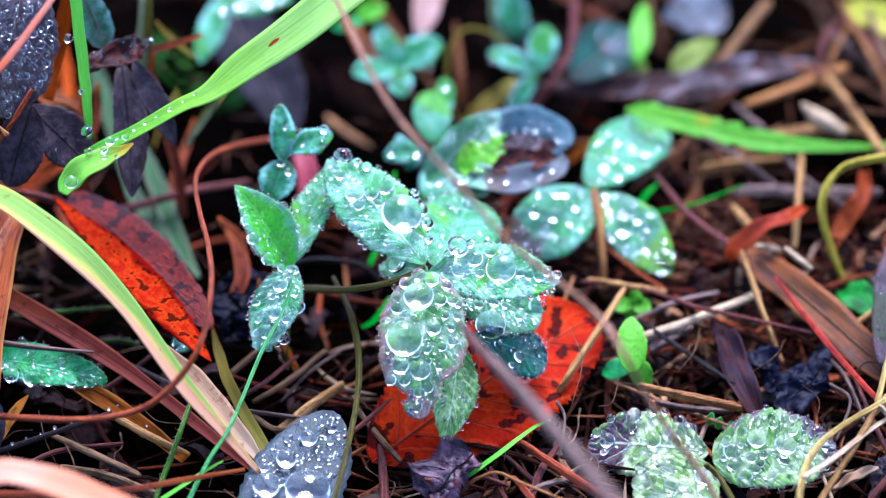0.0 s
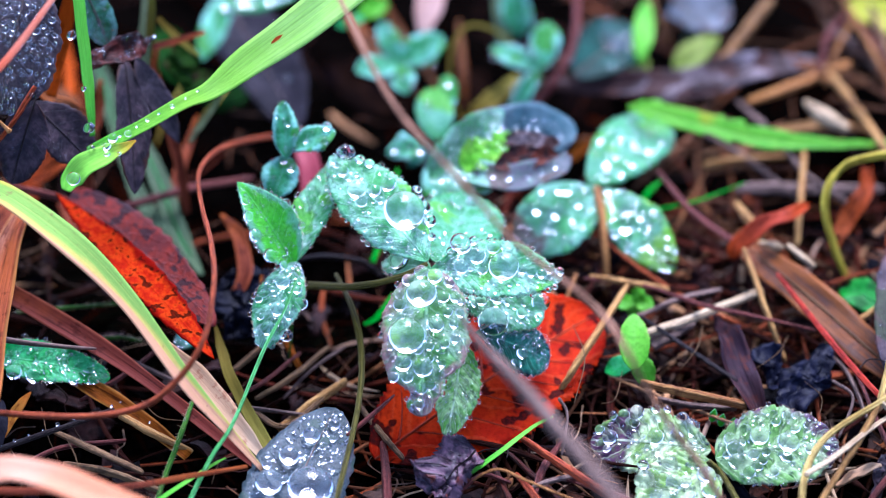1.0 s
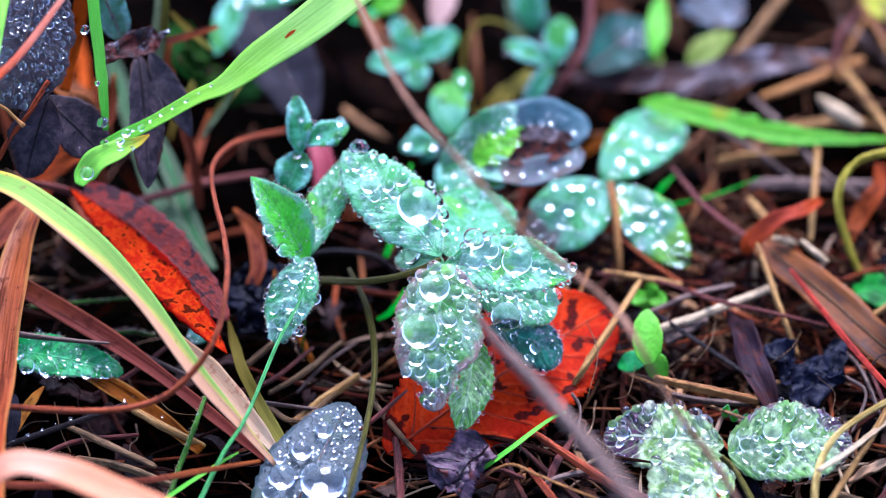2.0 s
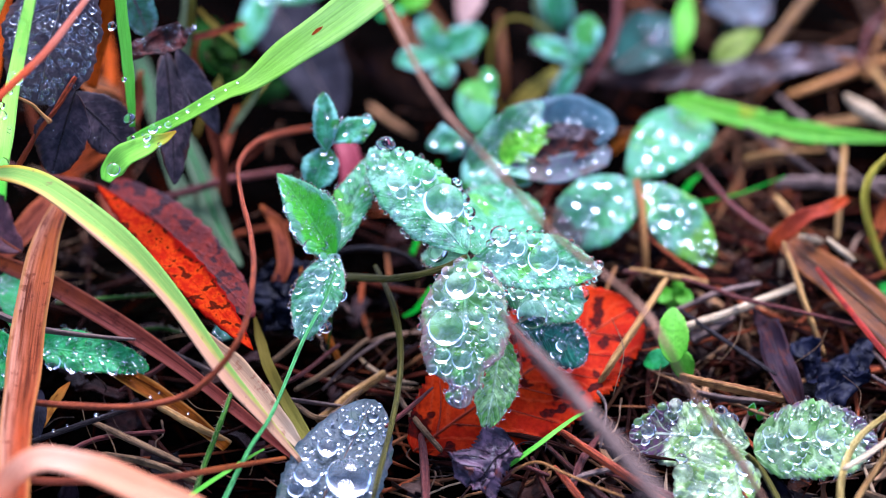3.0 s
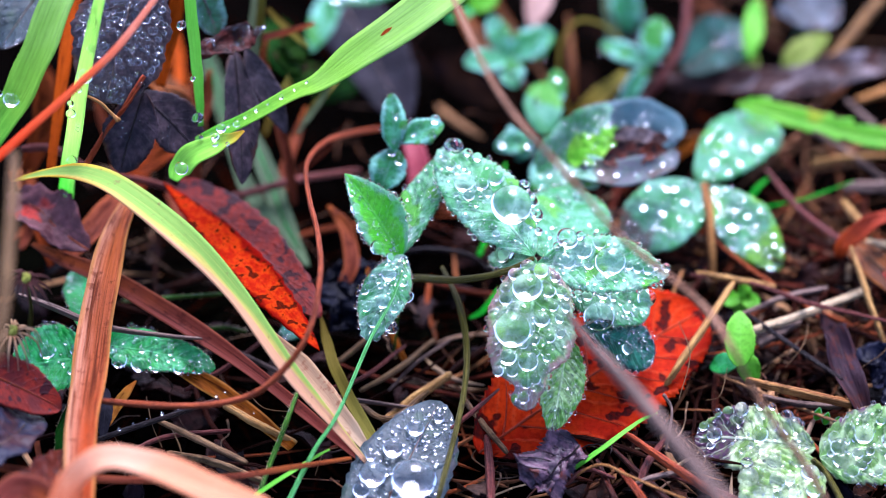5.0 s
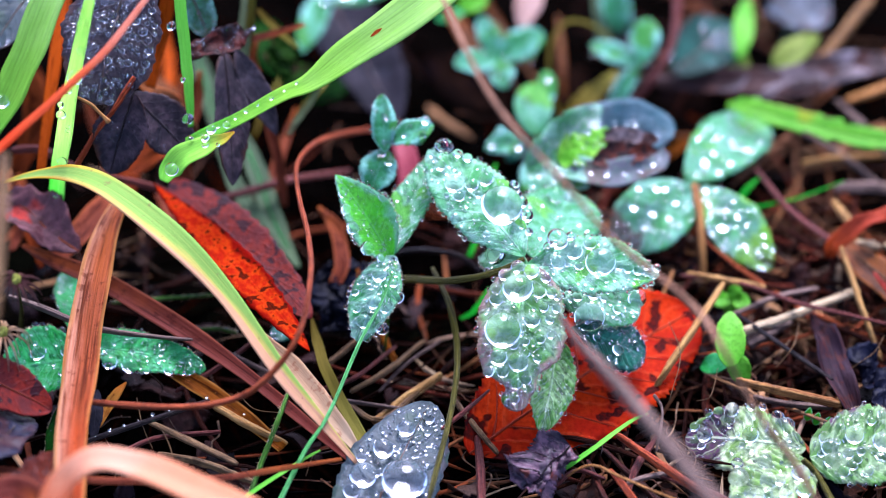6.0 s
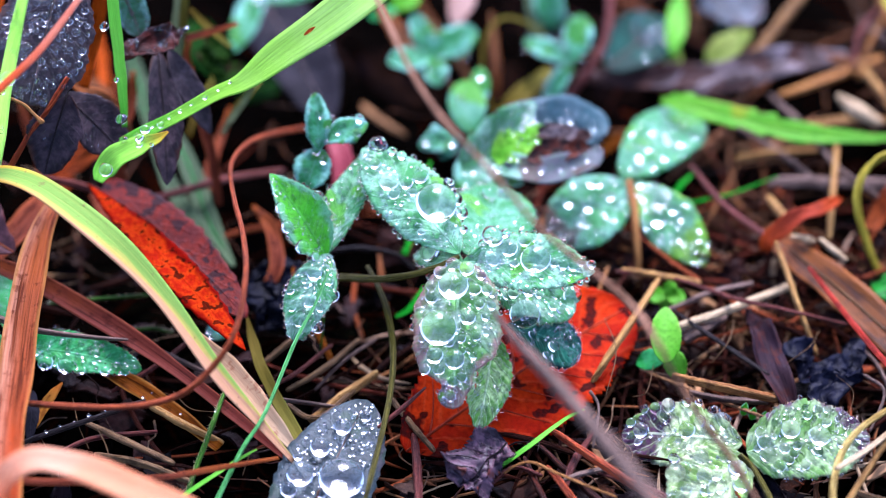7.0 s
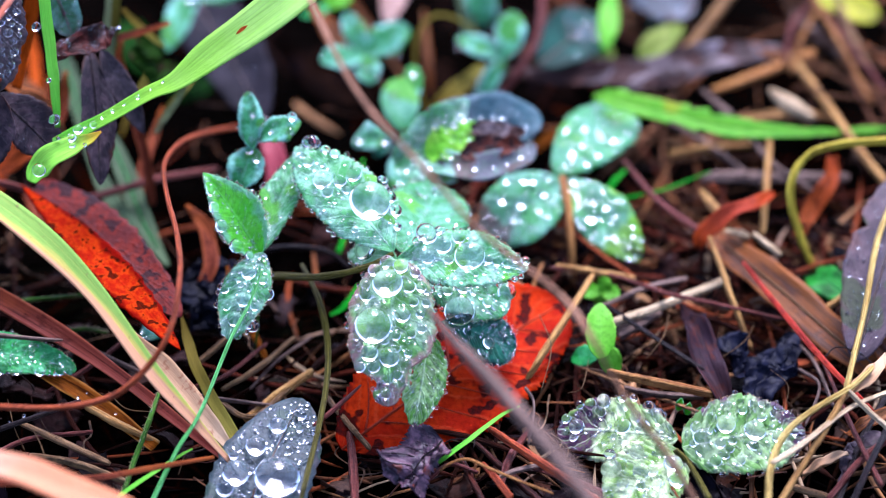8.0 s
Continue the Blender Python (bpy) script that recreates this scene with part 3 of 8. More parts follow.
# straw tones darkened in colour for the shade below the top pieces
SUNK_SHADE_TONES = [(0.004, 0.002, 0.002), (0.033, 0.014, 0.009), (0.008, 0.004, 0.005), (0.102, 0.044, 0.024), (0.011, 0.006, 0.005), (0.017, 0.009, 0.007), (0.206, 0.116, 0.066), (0.004, 0.003, 0.003), (0.051, 0.022, 0.016)]
SHADED_STRAW_MASS = stalk_material("broken_straw", (0.05, 0.028, 0.02), (0.07, 0.036, 0.022), rough=0.4, vary="island", c3=SUNK_SHADE_TONES, stalk_shine=0.0)
# near-black copy of the needles that carries the shade of the gaps
SHADED_NEEDLE_MASS = stalk_material("needle_litter", (0.009, 0.005, 0.004), (0.007, 0.004, 0.003), rough=0.5, vary="island", c3=LITTER_GAP_TONES, stalk_shine=0.0)

# ---- building helpers ----
WHERE = {}


def link(name, verts, faces, material, base, parent=None, label="", uvs=None, smooth=True):
    """One mesh object with its origin at base; verts in millimetres of the world."""
    me = bpy.data.meshes.new(name)
    v = (np.asarray(verts, float) - np.asarray(base, float)) * MM
    me.from_pydata(v.tolist(), [], faces)
    if uvs is not None:
        layer = me.uv_layers.new(name="UVMap")
        idx = np.empty(len(me.loops), np.int32)
        me.loops.foreach_get("vertex_index", idx)
        layer.data.foreach_set("uv", np.asarray(uvs, np.float32)[idx].ravel())
    if smooth:
        me.polygons.foreach_set("use_smooth", [True] * len(me.polygons))
    me.materials.append(material)
    ob = new(name, me)
    settle(ob, base, parent)
    if label:
        tagged(ob, label)
    return ob


def settle(ob, base, parent):
    base = np.asarray(base, float)
    WHERE[ob.name] = base
    if parent:
        ob.parent = parent
        ob.location = Vector((base - WHERE[parent.name]) * MM)
    else:
        ob.location = Vector(base * MM)


def thing(name, base, label, category, group=""):
    ob = new(name)
    ob.empty_display_size = 0.005
    settle(ob, base, None)
    return tagged(ob, label, category, group)


def glide(points, count):
    """Points spread evenly along a smooth curve through the given ones, each point any number of values."""
    p = np.asarray(points, float)
    p = np.vstack([2 * p[0] - p[1], p, 2 * p[-1] - p[-2]])
    n = len(p) - 3
    out = []
    for t in np.linspace(0, n - 1e-6, count):
        i, u = int(t), t - int(t)
        a, b, c, d = p[i:i + 4]
        out.append(0.5 * (2 * b + (c - a) * u + (2 * a - 5 * b + 4 * c - d) * u * u + (3 * b - a - 3 * c + d) * u ** 3))
    return np.array(out)


def unit(v):
    v = np.asarray(v, float)
    return v / np.maximum(np.linalg.norm(v, axis=-1, keepdims=True), 1e-9)


def sheet(top, thick, normals):
    """Closes a grid of points (rows x columns) into a thin solid."""
    r, c = top.shape[:2]
    a = top.reshape(-1, 3)
    b = (top - normals * thick).reshape(-1, 3)
    n = r * c
    faces = []
    for i in range(r - 1):
        for j in range(c - 1):
            k = i * c + j
            faces.append((k, k + c, k + c + 1, k + 1))
            faces.append((n + k, n + k + 1, n + k + c + 1, n + k + c))
    loop = [j for j in range(c)] + [i * c + c - 1 for i in range(1, r)] + [(r - 1) * c + j for j in range(c - 2, -1, -1)] + [i * c for i in range(r - 2, 0, -1)]
    for k, q in zip(loop, loop[1:] + loop[:1]):
        faces.append((k, q, n + q, n + k))
    return np.vstack([a, b]), faces


def blade(name, material, points, facing=(0, -0.45, 0.9), fold=0.25, wave=0.0, teeth=0.0, rows=40, thick=0.16, rib=None, rib_size=0.12, seed=1, parent=None, label="", category="", group=""):
    """A ribbon with a keel. points: x, y, z and the full width, in millimetres."""
    g = glide(points, rows)
    p, w = g[:, :3], np.maximum(g[:, 3], 0.06)
    t = unit(np.gradient(p, axis=0))
    f = np.asarray(facing, float)
    nrm = unit(f - t * (t @ f)[:, None])
    side = np.cross(t, nrm)
    rnd = np.random.RandomState(seed)
    ph = rnd.rand(6) * 6.28
    cols = 9
    top, uv = np.empty((rows, cols, 3)), []
    s = np.linspace(0, 1, rows)
    for j in range(cols):
        c = j / (cols - 1) * 2 - 1
        beat = (s + 0.02 * np.sin(s * 19 + ph[2] + c)) * rows / 10 + (0.4 if c > 0 else 0)
        tooth = 1 + teeth * ((beat % 1) - 0.5) * (0.55 + 0.45 * np.sin(beat * 1.7 + ph[3])) * (abs(c) > 0.7) * abs(c) ** 3
        wob = 1 + 0.05 * np.sin(s * 23 + ph[0] + (2 if c > 0 else 0)) * abs(c)
        lift = fold * abs(c) ** 1.4 * w * 0.5 + wave * np.sin(s * 14 + ph[1] + c * 1.3) * c + 0.03 * np.sin(j * 2.4 + s * 3)
        top[:, j] = p + side * (c * w * 0.5 * tooth * wob)[:, None] + nrm * lift[:, None]
        uv.append(np.stack([s, np.full(rows, (c + 1) / 2)], -1))
    uv = np.stack(uv, 1).reshape(-1, 2)
    verts, faces = sheet(top, thick, nrm[:, None, :])
    ob = link(name, verts, faces, material, p[0], parent, label if parent else "", np.vstack([uv, uv]))
    if rib:
        line = [(*(q[:3] + n * 0.05), min(0.5, q[3] * rib_size) + 0.05) for q, n in zip(g[2:-2:4], nrm[2:-2:4])]
        stalk("midrib", rib, line, 6, 30, parent=ob)
    if not parent:
        tagged(ob, label, category, group)
    return ob


def stalk(name, material, points, sides=12, rows=30, knots=0.0, seed=1, parent=None, label="", category="", group=""):
    """A round tapering stem. points: x, y, z and the diameter, in millimetres."""
    g = glide(points, rows)
    p, r = g[:, :3], np.maximum(g[:, 3], 0.08) / 2
    rnd = np.random.RandomState(seed)
    t = unit(np.gradient(p, axis=0))
    a = unit(np.cross(t, (0.31, 0.17, 0.93)))
    b = np.cross(t, a)
    wander = np.cumsum(rnd.randn(rows, 2) * 0.035, axis=0)
    wander -= np.linspace(0, 1, rows)[:, None] * wander[-1]
    p = p + (a * wander[:, :1] + b * wander[:, 1:]) * np.minimum(r, 0.6)[:, None]
    r = r * (1 + 0.035 * rnd.randn(rows)) * (1 + knots * (rnd.rand(rows) > 0.88))
    r[0] *= 0.8
    r[-1] *= 0.7
    verts = []
    for k in range(sides):
        q = k / sides * 2 * math.pi
        rr = r * (1 + 0.16 * math.sin(2 * q + 3 * seed) + 0.14 * math.sin(3 * q + seed) + 0.08 * math.sin(5 * q + 2 * seed))
        verts.append(p + (a * math.cos(q) + b * math.sin(q)) * rr[:, None])
    verts = np.stack(verts, 1).reshape(-1, 3)
    far = np.concatenate([[0], np.cumsum(np.linalg.norm(np.diff(p, axis=0), axis=1))]) * 0.12 + seed
    uvs = [(far[i], k / sides) for i in range(rows) for k in range(sides)]
    faces = [(i * sides + k, i * sides + (k + 1) % sides, (i + 1) * sides + (k + 1) % sides, (i + 1) * sides + k) for i in range(rows - 1) for k in range(sides)]
    faces += [tuple(range(sides - 1, -1, -1)), tuple(range((rows - 1) * sides, rows * sides))]
    ob = link(name, verts, faces, material, p[0], parent, label if parent else "", uvs)
    if not parent:
        tagged(ob, label, category, group)
    return ob


def leaf(name, material, base, tip, width, normal, shape=0.45, full=0.75, fold=0.15, bend=0.1, wave=0.25, crumple=0.0, teeth=0.03, tooth=3.0, ragged=0.05, notches=(), pleat=0.0, curl=0.0, thick=0.2, rows=44, rib=None, rib_width=0.35, side_veins=0, seed=1, parent=None, label="", category="", group=""):
    """A leaf from base to tip. shape: where along it is widest; full: how rounded; fold: how far the halves lift from the midrib;
    bend: arch along its length; crumple: irregular curling, in millimetres; teeth: depth of the saw edge and tooth its pitch in rows;
    ragged: uneven outline; notches: torn bays (along, side, depth, length); pleat: height of the folds between side veins;
    curl: how far the rim turns down. Returns the object and its surface(s, offset)."""
    base, tip = np.asarray(base, float), np.asarray(tip, float)
    length = np.linalg.norm(tip - base)
    ax = (tip - base) / length
    nrm = unit(np.asarray(normal, float) - ax * (ax @ np.asarray(normal, float)))
    side = np.cross(ax, nrm)
    rnd = np.random.RandomState(seed)
    ph = rnd.rand(8) * 6.28
    power = math.log(0.5) / math.log(shape)
    shift = Vector((seed * 3.7, seed * 1.3, 0.5))

    def half(s):
        return width / 2 * np.sin(math.pi * np.clip(s, 0, 1) ** power) ** full

    def outline(s, sgn):
        k = 1 + ragged * (math.sin(s * 11 + ph[2] + 2.1 * sgn) + 0.7 * math.sin(s * 23 + ph[3] - 1.3 * sgn) + 0.5 * math.sin(s * 41 + ph[4] + sgn)) * 0.6
        for at, where, depth, long in notches:
            if where * sgn > 0:
                k *= 1 - depth * math.exp(-((s - at) / long) ** 2)
        return k

    def point(s, off):
        h = max(half(s), 0.05)
        out = min(abs(off) / h, 1.3)
        z = bend * length * 4 * s * (1 - s) * 0.5 + fold * abs(off) ** 1.2 + wave * math.sin(s * 9 + ph[0] + (1.7 if off > 0 else 0)) * out ** 2 * min(1, h)
        z += pleat * math.cos((s - 0.22 * out) * 62.0) * min(1, 2.5 * out) * min(1, h * 0.4) - curl * h * out ** 4
        q = base + ax * (s * length) + side * off
        if crumple:
            v = noise.noise_vector(Vector(q / 6.0) + shift) + 0.5 * noise.noise_vector(Vector(q / 2.4) + shift) + 0.3 * noise.noise_vector(Vector(q / 0.9) + shift)
            q = q + np.array(v) * crumple * min(1, 0.3 + s * 2)
        return q + nrm * z

    cols = 17
    top, uv = np.empty((rows, cols, 3)), []
    size = 0.6 + 0.8 * rnd.rand(rows + 2, 2)
    for i in range(rows):
        s = i / (rows - 1)
        for j in range(cols):
            c = j / (cols - 1) * 2 - 1
            h = max(half(s) * outline(s, 1 if c > 0 else -1), 0.04)
            n = (i + (tooth / 2 if c > 0 else 0)) / tooth
            k = 1 + (teeth * ((n % 1) - 0.4) * 2 * size[int(n), int(c > 0)] if abs(c) > 0.95 else 0)
            top[i, j] = point(s, c * h * k)
            uv.append((s, (c + 1) / 2))
    uv = np.array(uv)
    verts, faces = sheet(top, thick, nrm[None, None, :])
    ob = link(name, verts, faces, material, base, parent, label if parent else "", np.vstack([uv, uv]))
    if not parent:
        tagged(ob, label, category, group)

    def surface(s, off):
        e = 0.02
        off *= outline(s, 1 if off > 0 else -1)
        o = point(s, off)
        n = unit(np.cross(point(min(s + e, 1), off) - point(max(s - e, 0), off), point(s, off + 0.3) - point(s, off - 0.3)))
        return o, (n if n @ nrm > 0 else -n)

    surface.half, surface.length = half, length
    if rib:
        line = [(*(surface(q, 0.0)[0] + nrm * 0.02), rib_width * (1 - 0.7 * q)) for q in (0.0, 0.2, 0.4, 0.6, 0.8, 0.97)]
        stalk("midrib", rib, line, 6, 16, parent=ob)
        for k in range(side_veins):
            q, sgn = 0.1 + 0.75 * k / side_veins, (1 if k % 2 else -1)
            ends = [(min(q + 0.16 * u, 0.99), sgn * half(min(q + 0.16 * u, 0.99)) * 0.9 * u) for u in (0.02, 0.35, 0.7, 1.0)]
            line = [(*(surface(a, b)[0]), rib_width * 0.55 * (1 - 0.6 * i / 3)) for i, (a, b) in enumerate(ends)]
            stalk("side_vein", rib, line, 5, 8, parent=ob)
    return ob, surface


def bead_mesh(rings, segs, depth, flat):
    """A drop of water that sits on a waxy leaf: round above, shallower and flatter where it rests on the down."""
    verts, faces = [(0, 0, -depth)], []
    for i in range(1, rings):
        a = math.pi * i / rings
        z, r = -math.cos(a), math.sin(a)
        z = z * 0.95 if z > 0 else -depth * (1 - r ** flat) ** 0.5
        verts += [(r * math.cos(k / segs * 6.2832), r * math.sin(k / segs * 6.2832), z) for k in range(segs)]
    verts.append((0, 0, 0.95))
    top = len(verts) - 1
    for k in range(segs):
        q = (k + 1) % segs
        faces.append((0, 1 + q, 1 + k))
        for i in range(rings - 2):
            a, b = 1 + i * segs, 1 + (i + 1) * segs
            faces.append((a + k, a + q, b + q, b + k))
        faces.append((1 + (rings - 2) * segs + k, 1 + (rings - 2) * segs + q, top))
    return np.array(verts), faces


BEAD_V, BEAD_F = bead_mesh(20, 28, 0.64, 2.7)
TINY_V, TINY_F = bead_mesh(6, 9, 0.8, 2.0)
BEAD = bpy.data.meshes.new("water_drop")
BEAD.from_pydata(BEAD_V.tolist(), [], BEAD_F)
BEAD.polygons.foreach_set("use_smooth", [True] * len(BEAD.polygons))
BEAD.materials.append(WATER)


def turned(n, spin=0.0):
    n = Vector(n)
    return n.to_track_quat("Z", "Y").to_matrix() @ Matrix.Rotation(spin, 3, "Z")


def drop(parent, at, n, r, long=1.0, spin=0.0, tall=1.0, sink=0.66):
    """One water drop of radius r mm on a surface at a place with that normal."""
    ob = new("water_drop", BEAD)
    at = np.asarray(at, float) + np.asarray(n, float) * (r * sink * tall + 0.03 * r * r)
    settle(ob, at, parent)
    ob.rotation_euler = turned(n, spin).to_euler()
    ob.scale = (r * MM * long, r * MM, r * MM * tall)
    return ob


def wet(ob, surf, big=(), mid=0, fine=0, mid_r=(0.35, 0.8), seed=1, rim=0):
    """Water on a leaf: the large drops given as (along, offset, radius), others strewn between, a row on the rim, and a fine mist of droplets."""
    rnd = np.random.RandomState(seed)
    taken = []
    for s, off, r, *rest in big:
        off = max(-surf.half(s), min(surf.half(s), off))
        o, n = surf(s, off)
        drop(ob, o, n, r, rest[0] if rest else 1.0, rnd.rand() * 3, rest[1] if len(rest) > 1 else 1.0)
        taken.append((s * surf.length, off, r))
    made = tries = 0
    while made < mid and tries < mid * 40:
        tries += 1
        s, c = rnd.uniform(0.06, 0.96), rnd.uniform(-0.87, 0.87)
        h = surf.half(s)
        r = mid_r[0] + (mid_r[1] - mid_r[0]) * rnd.rand() ** 2.2
        off = c * h
        if h < 0.6 or any((s * surf.length - a) ** 2 + (off - b) ** 2 < (0.92 * (r + q)) ** 2 for a, b, q in taken):
            continue
        o, n = surf(s, off)
        drop(ob, o, n, r, rnd.uniform(0.9, 1.12), rnd.rand() * 3, rnd.uniform(0.85, 1.1))
        taken.append((s * surf.length, off, r))
        made += 1
    for k in range(rim):
        s = 0.12 + 0.84 * (k + rnd.rand() * 0.5) / max(rim, 1)
        sgn = -1 if k % 2 else 1
        h = surf.half(s)
        r = 0.16 + 0.36 * rnd.rand() ** 2
        o, n = surf(s, sgn * h * 0.99)
        q, _ = surf(s, sgn * h * 0.6)
        drop(ob, o, unit(unit(o - q) + 0.2 * n), r, 1.0, 0, 1.0, 0.6)
    verts, faces, count = [], [], 0
    for k in range(fine * 5):
        if count >= fine:
            break
        s, c = rnd.uniform(0.03, 0.98), rnd.uniform(-0.92, 0.92)
        off = c * surf.half(s)
        r = 0.07 + 0.2 * rnd.rand() ** 2
        if any((s * surf.length - a) ** 2 + (off - b) ** 2 < (0.85 * q + r) ** 2 for a, b, q in taken):
            continue
        o, n = surf(s, off)
        if noise.noise(Vector(o / 2.6)) < rnd.uniform(-0.35, 0.15):
            continue
        m = np.array(turned(n))
        v = (TINY_V * r) @ m.T + o + n * r * 0.7
        faces += [tuple(i + len(verts) * len(TINY_V) for i in f) for f in TINY_F]
        verts.append(v)
        count += 1
    if verts:
        ob2 = link("dew", np.vstack(verts), faces, WATER, WHERE[ob.name], ob)
        tagged(ob2, kind="stuff")


def fringe(ob, surf, count, length, seed=1):
    """Short pale hairs along a leaf's rim and over its face, joined in one part."""
    rnd = np.random.RandomState(seed)
    verts, faces = [], []
    for k in range(count):
        q, sgn = rnd.uniform(0.03, 0.99), rnd.choice((-1, 1))
        c = sgn if k % 3 or length < 0.4 else rnd.uniform(-0.9, 0.9)
        h = surf.half(q)
        p, n = surf(q, c * h)
        a, _ = surf(q, c * h * 0.8)
        out = unit(p - a) if abs(c) == 1 else n
        e = p + unit(out + 0.5 * n + 0.5 * rnd.randn(3)) * length * rnd.uniform(0.5, 1.2)
        s = unit(np.cross(e - p, rnd.randn(3))) * 0.028
        b = np.cross(unit(e - p), s)
        i = len(verts)
        verts += [p + s, p - s * 0.5 + b, p - s * 0.5 - b, e]
        faces += [(i, i + 1, i + 3), (i + 1, i + 2, i + 3), (i + 2, i, i + 3)]
    tagged(link("down", np.array(verts), faces, PALE_STRAW, WHERE[ob.name], ob), kind="stuff")


def beads_along(ob, points, sizes, seed=1, lift=(0, -0.4, 0.9)):
    """Drops that hang along a blade or stem."""
    rnd = np.random.RandomState(seed)
    g = glide(points, len(sizes))
    for p, r in zip(g, sizes):
        n = unit(np.asarray(lift) + rnd.randn(3) * 0.25)
        drop(ob, p[:3] + n * 0.1, n, r)


def fuzz(ob, points, count, length, material, seed=1):
    """Fine hairs round a stem, joined in one part."""
    rnd = np.random.RandomState(seed)
    g = glide(points, 200)
    verts, faces = [], []
    for k in range(count):
        q = g[rnd.randint(200)]
        d = unit(rnd.randn(3) + (0, 0, 0.3))
        p = q[:3] + d * q[3] * 0.45
        e = p + unit(d + 0.4 * rnd.randn(3)) * length * rnd.uniform(0.5, 1.1)
        s = unit(np.cross(d, rnd.randn(3))) * 0.035
        b = np.cross(unit(e - p), s)
        n = len(verts)
        verts += [p + s, p - s * 0.5 + b, p - s * 0.5 - b, e]
        faces += [(n, n + 1, n + 3), (n + 1, n + 2, n + 3), (n + 2, n, n + 3)]
    tagged(link("hairs", np.array(verts), faces, material, WHERE[ob.name], ob), kind="stuff")


def dried_flower(base, at, droop, bracts, reach, wide, bract_material, label):
    """A dead flower head: a knob on a stem with narrow bracts that spread and droop."""
    rnd = np.random.RandomState(77)
    root = thing("dried_flower", base, label, "flower", "dead flower heads")
    at, base = np.asarray(at, float), np.asarray(base, float)
    stalk("flower_stem", OLIVE_STEM, [(*base, 0.7), (*(0.5 * (at + base) + (0.6, 0, 0)), 0.6), (*at, 0.5)], 8, 12, parent=root)
    stalk("knob", GRASS_KNOB, [(*(at - (0, 0, 0.5)), 0.8), (*at, 1.5), (*(at + (0, 0, 0.7)), 1.2), (*(at + (0, -0.1, 1.0)), 0.4)], 12, 10, parent=root)
    for k in range(bracts):
        a = (k + rnd.rand() * 0.7) / bracts * 6.2832
        d = np.array([math.cos(a), math.sin(a), rnd.uniform(-0.8, 0.5)])
        r = reach * rnd.uniform(0.6, 1.3)
        pts = [(*(at + d * 0.5), 0.6 * wide), (*(at + d * r * 0.4 + (0, 0, 0.5)), wide), (*(at + d * r * 0.8 - (0, 0, 0.2)), 0.6 * wide), (*(at + d * r - (0, 0, droop)), 0.1)]
        blade("bract", bract_material, pts, rows=12, seed=k, parent=root)


# ---- ground ----
def ground():
    near = np.arange(-110, 110.1, 1.6)
    far = np.array([112, 120, 140, 180, 260, 500, 1200, 4000, 15000, 60000, 250000.0])
    line = np.concatenate([-far[::-1], near, far])
    n = len(line)
    verts = []
    for y in line:
        for x in line:
            z = 0.0
            if abs(x) < 111 and abs(y) < 111:
                z = 1.6 * noise.noise(Vector((x / 9, y / 9, 0))) + 0.8 * noise.noise(Vector((x / 3.5, y / 3.5, 4))) - 22.0
            else:
                z = -22.0
            verts.append((x, y, z))
    faces = [(i * n + j, i * n + j + 1, i * n + n + j + 1, i * n + n + j) for i in range(n - 1) for j in range(n - 1)]
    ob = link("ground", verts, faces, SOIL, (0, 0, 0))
    return tagged(ob, "wet soil under fallen needles and leaves, near-black with gap shade put into its colour", "ground", kind="structure")


ground()


# ---- the dewy clover in the middle ----
clover = thing("clover_plant", (-6, -22, 0), "teal-green clover with large water drops above a red leaf", "clover plant")
stalk("leaf_stalk", OLIVE_STEM, [(3.5, -32.4, 24, 0.7), (-0.8, -33.3, 22, 0.9), (-7.5, -30.3, 18, 1), (-14.3, -22.4, 12, 1.1), (-20.4, -13.3, 4, 1.1)], seed=1, parent=clover)
stalk("stem", OLIVE_STEM, [(-10.1, -22, 14, 0.60), (-7.4, -31.4, 14, 0.83), (-6.3, -38.3, 11, 0.90), (-7, -48.9, 9, 0.83), (-10.2, -68, 7, 0.75)], seed=2, parent=clover)
lf, sf = leaf("leaflet", TEAL, (3.8, -31.2, 22), (-3.2, -23.4, 17), 4.6, (-0.63, -0.06, 0.78), teeth=0.045, pleat=0.09, ragged=0.045, curl=0.1, rows=78, seed=3, bend=0.1, parent=clover)
wet(lf, sf, big=[(0.473, 0.25, 1.66)], fine=40, rim=31, seed=3)
fringe(lf, sf, 160, 0.35, 3)
lf, sf = leaf("leaflet", TEAL_DIM, (5.1, -27.3, 20), (10.9, -5.7, 16), 12.9, (0.19, 0.13, 0.97), teeth=0.045, pleat=0.09, ragged=0.045, curl=0.1, rows=78, seed=4, bend=0.05, shape=0.5, full=0.6, parent=clover)
wet(lf, sf, big=[(0.724, -2.03, 1.16), (0.837, 0.1, 0.83)], mid=30, fine=240, rim=31, mid_r=(0.15, 0.4), seed=4)
fringe(lf, sf, 160, 0.35, 4)
lf, sf = leaf("leaflet", TEAL, (3.5, -31.9, 24), (-10.8, -14.2, 30), 10.8, (-0.02, -0.34, 0.94), teeth=0.045, pleat=0.09, ragged=0.045, curl=0.1, rows=78, seed=5, bend=0.12, fold=0.03, shape=0.5, full=0.7, parent=clover, label='leaflet with one very large drop')
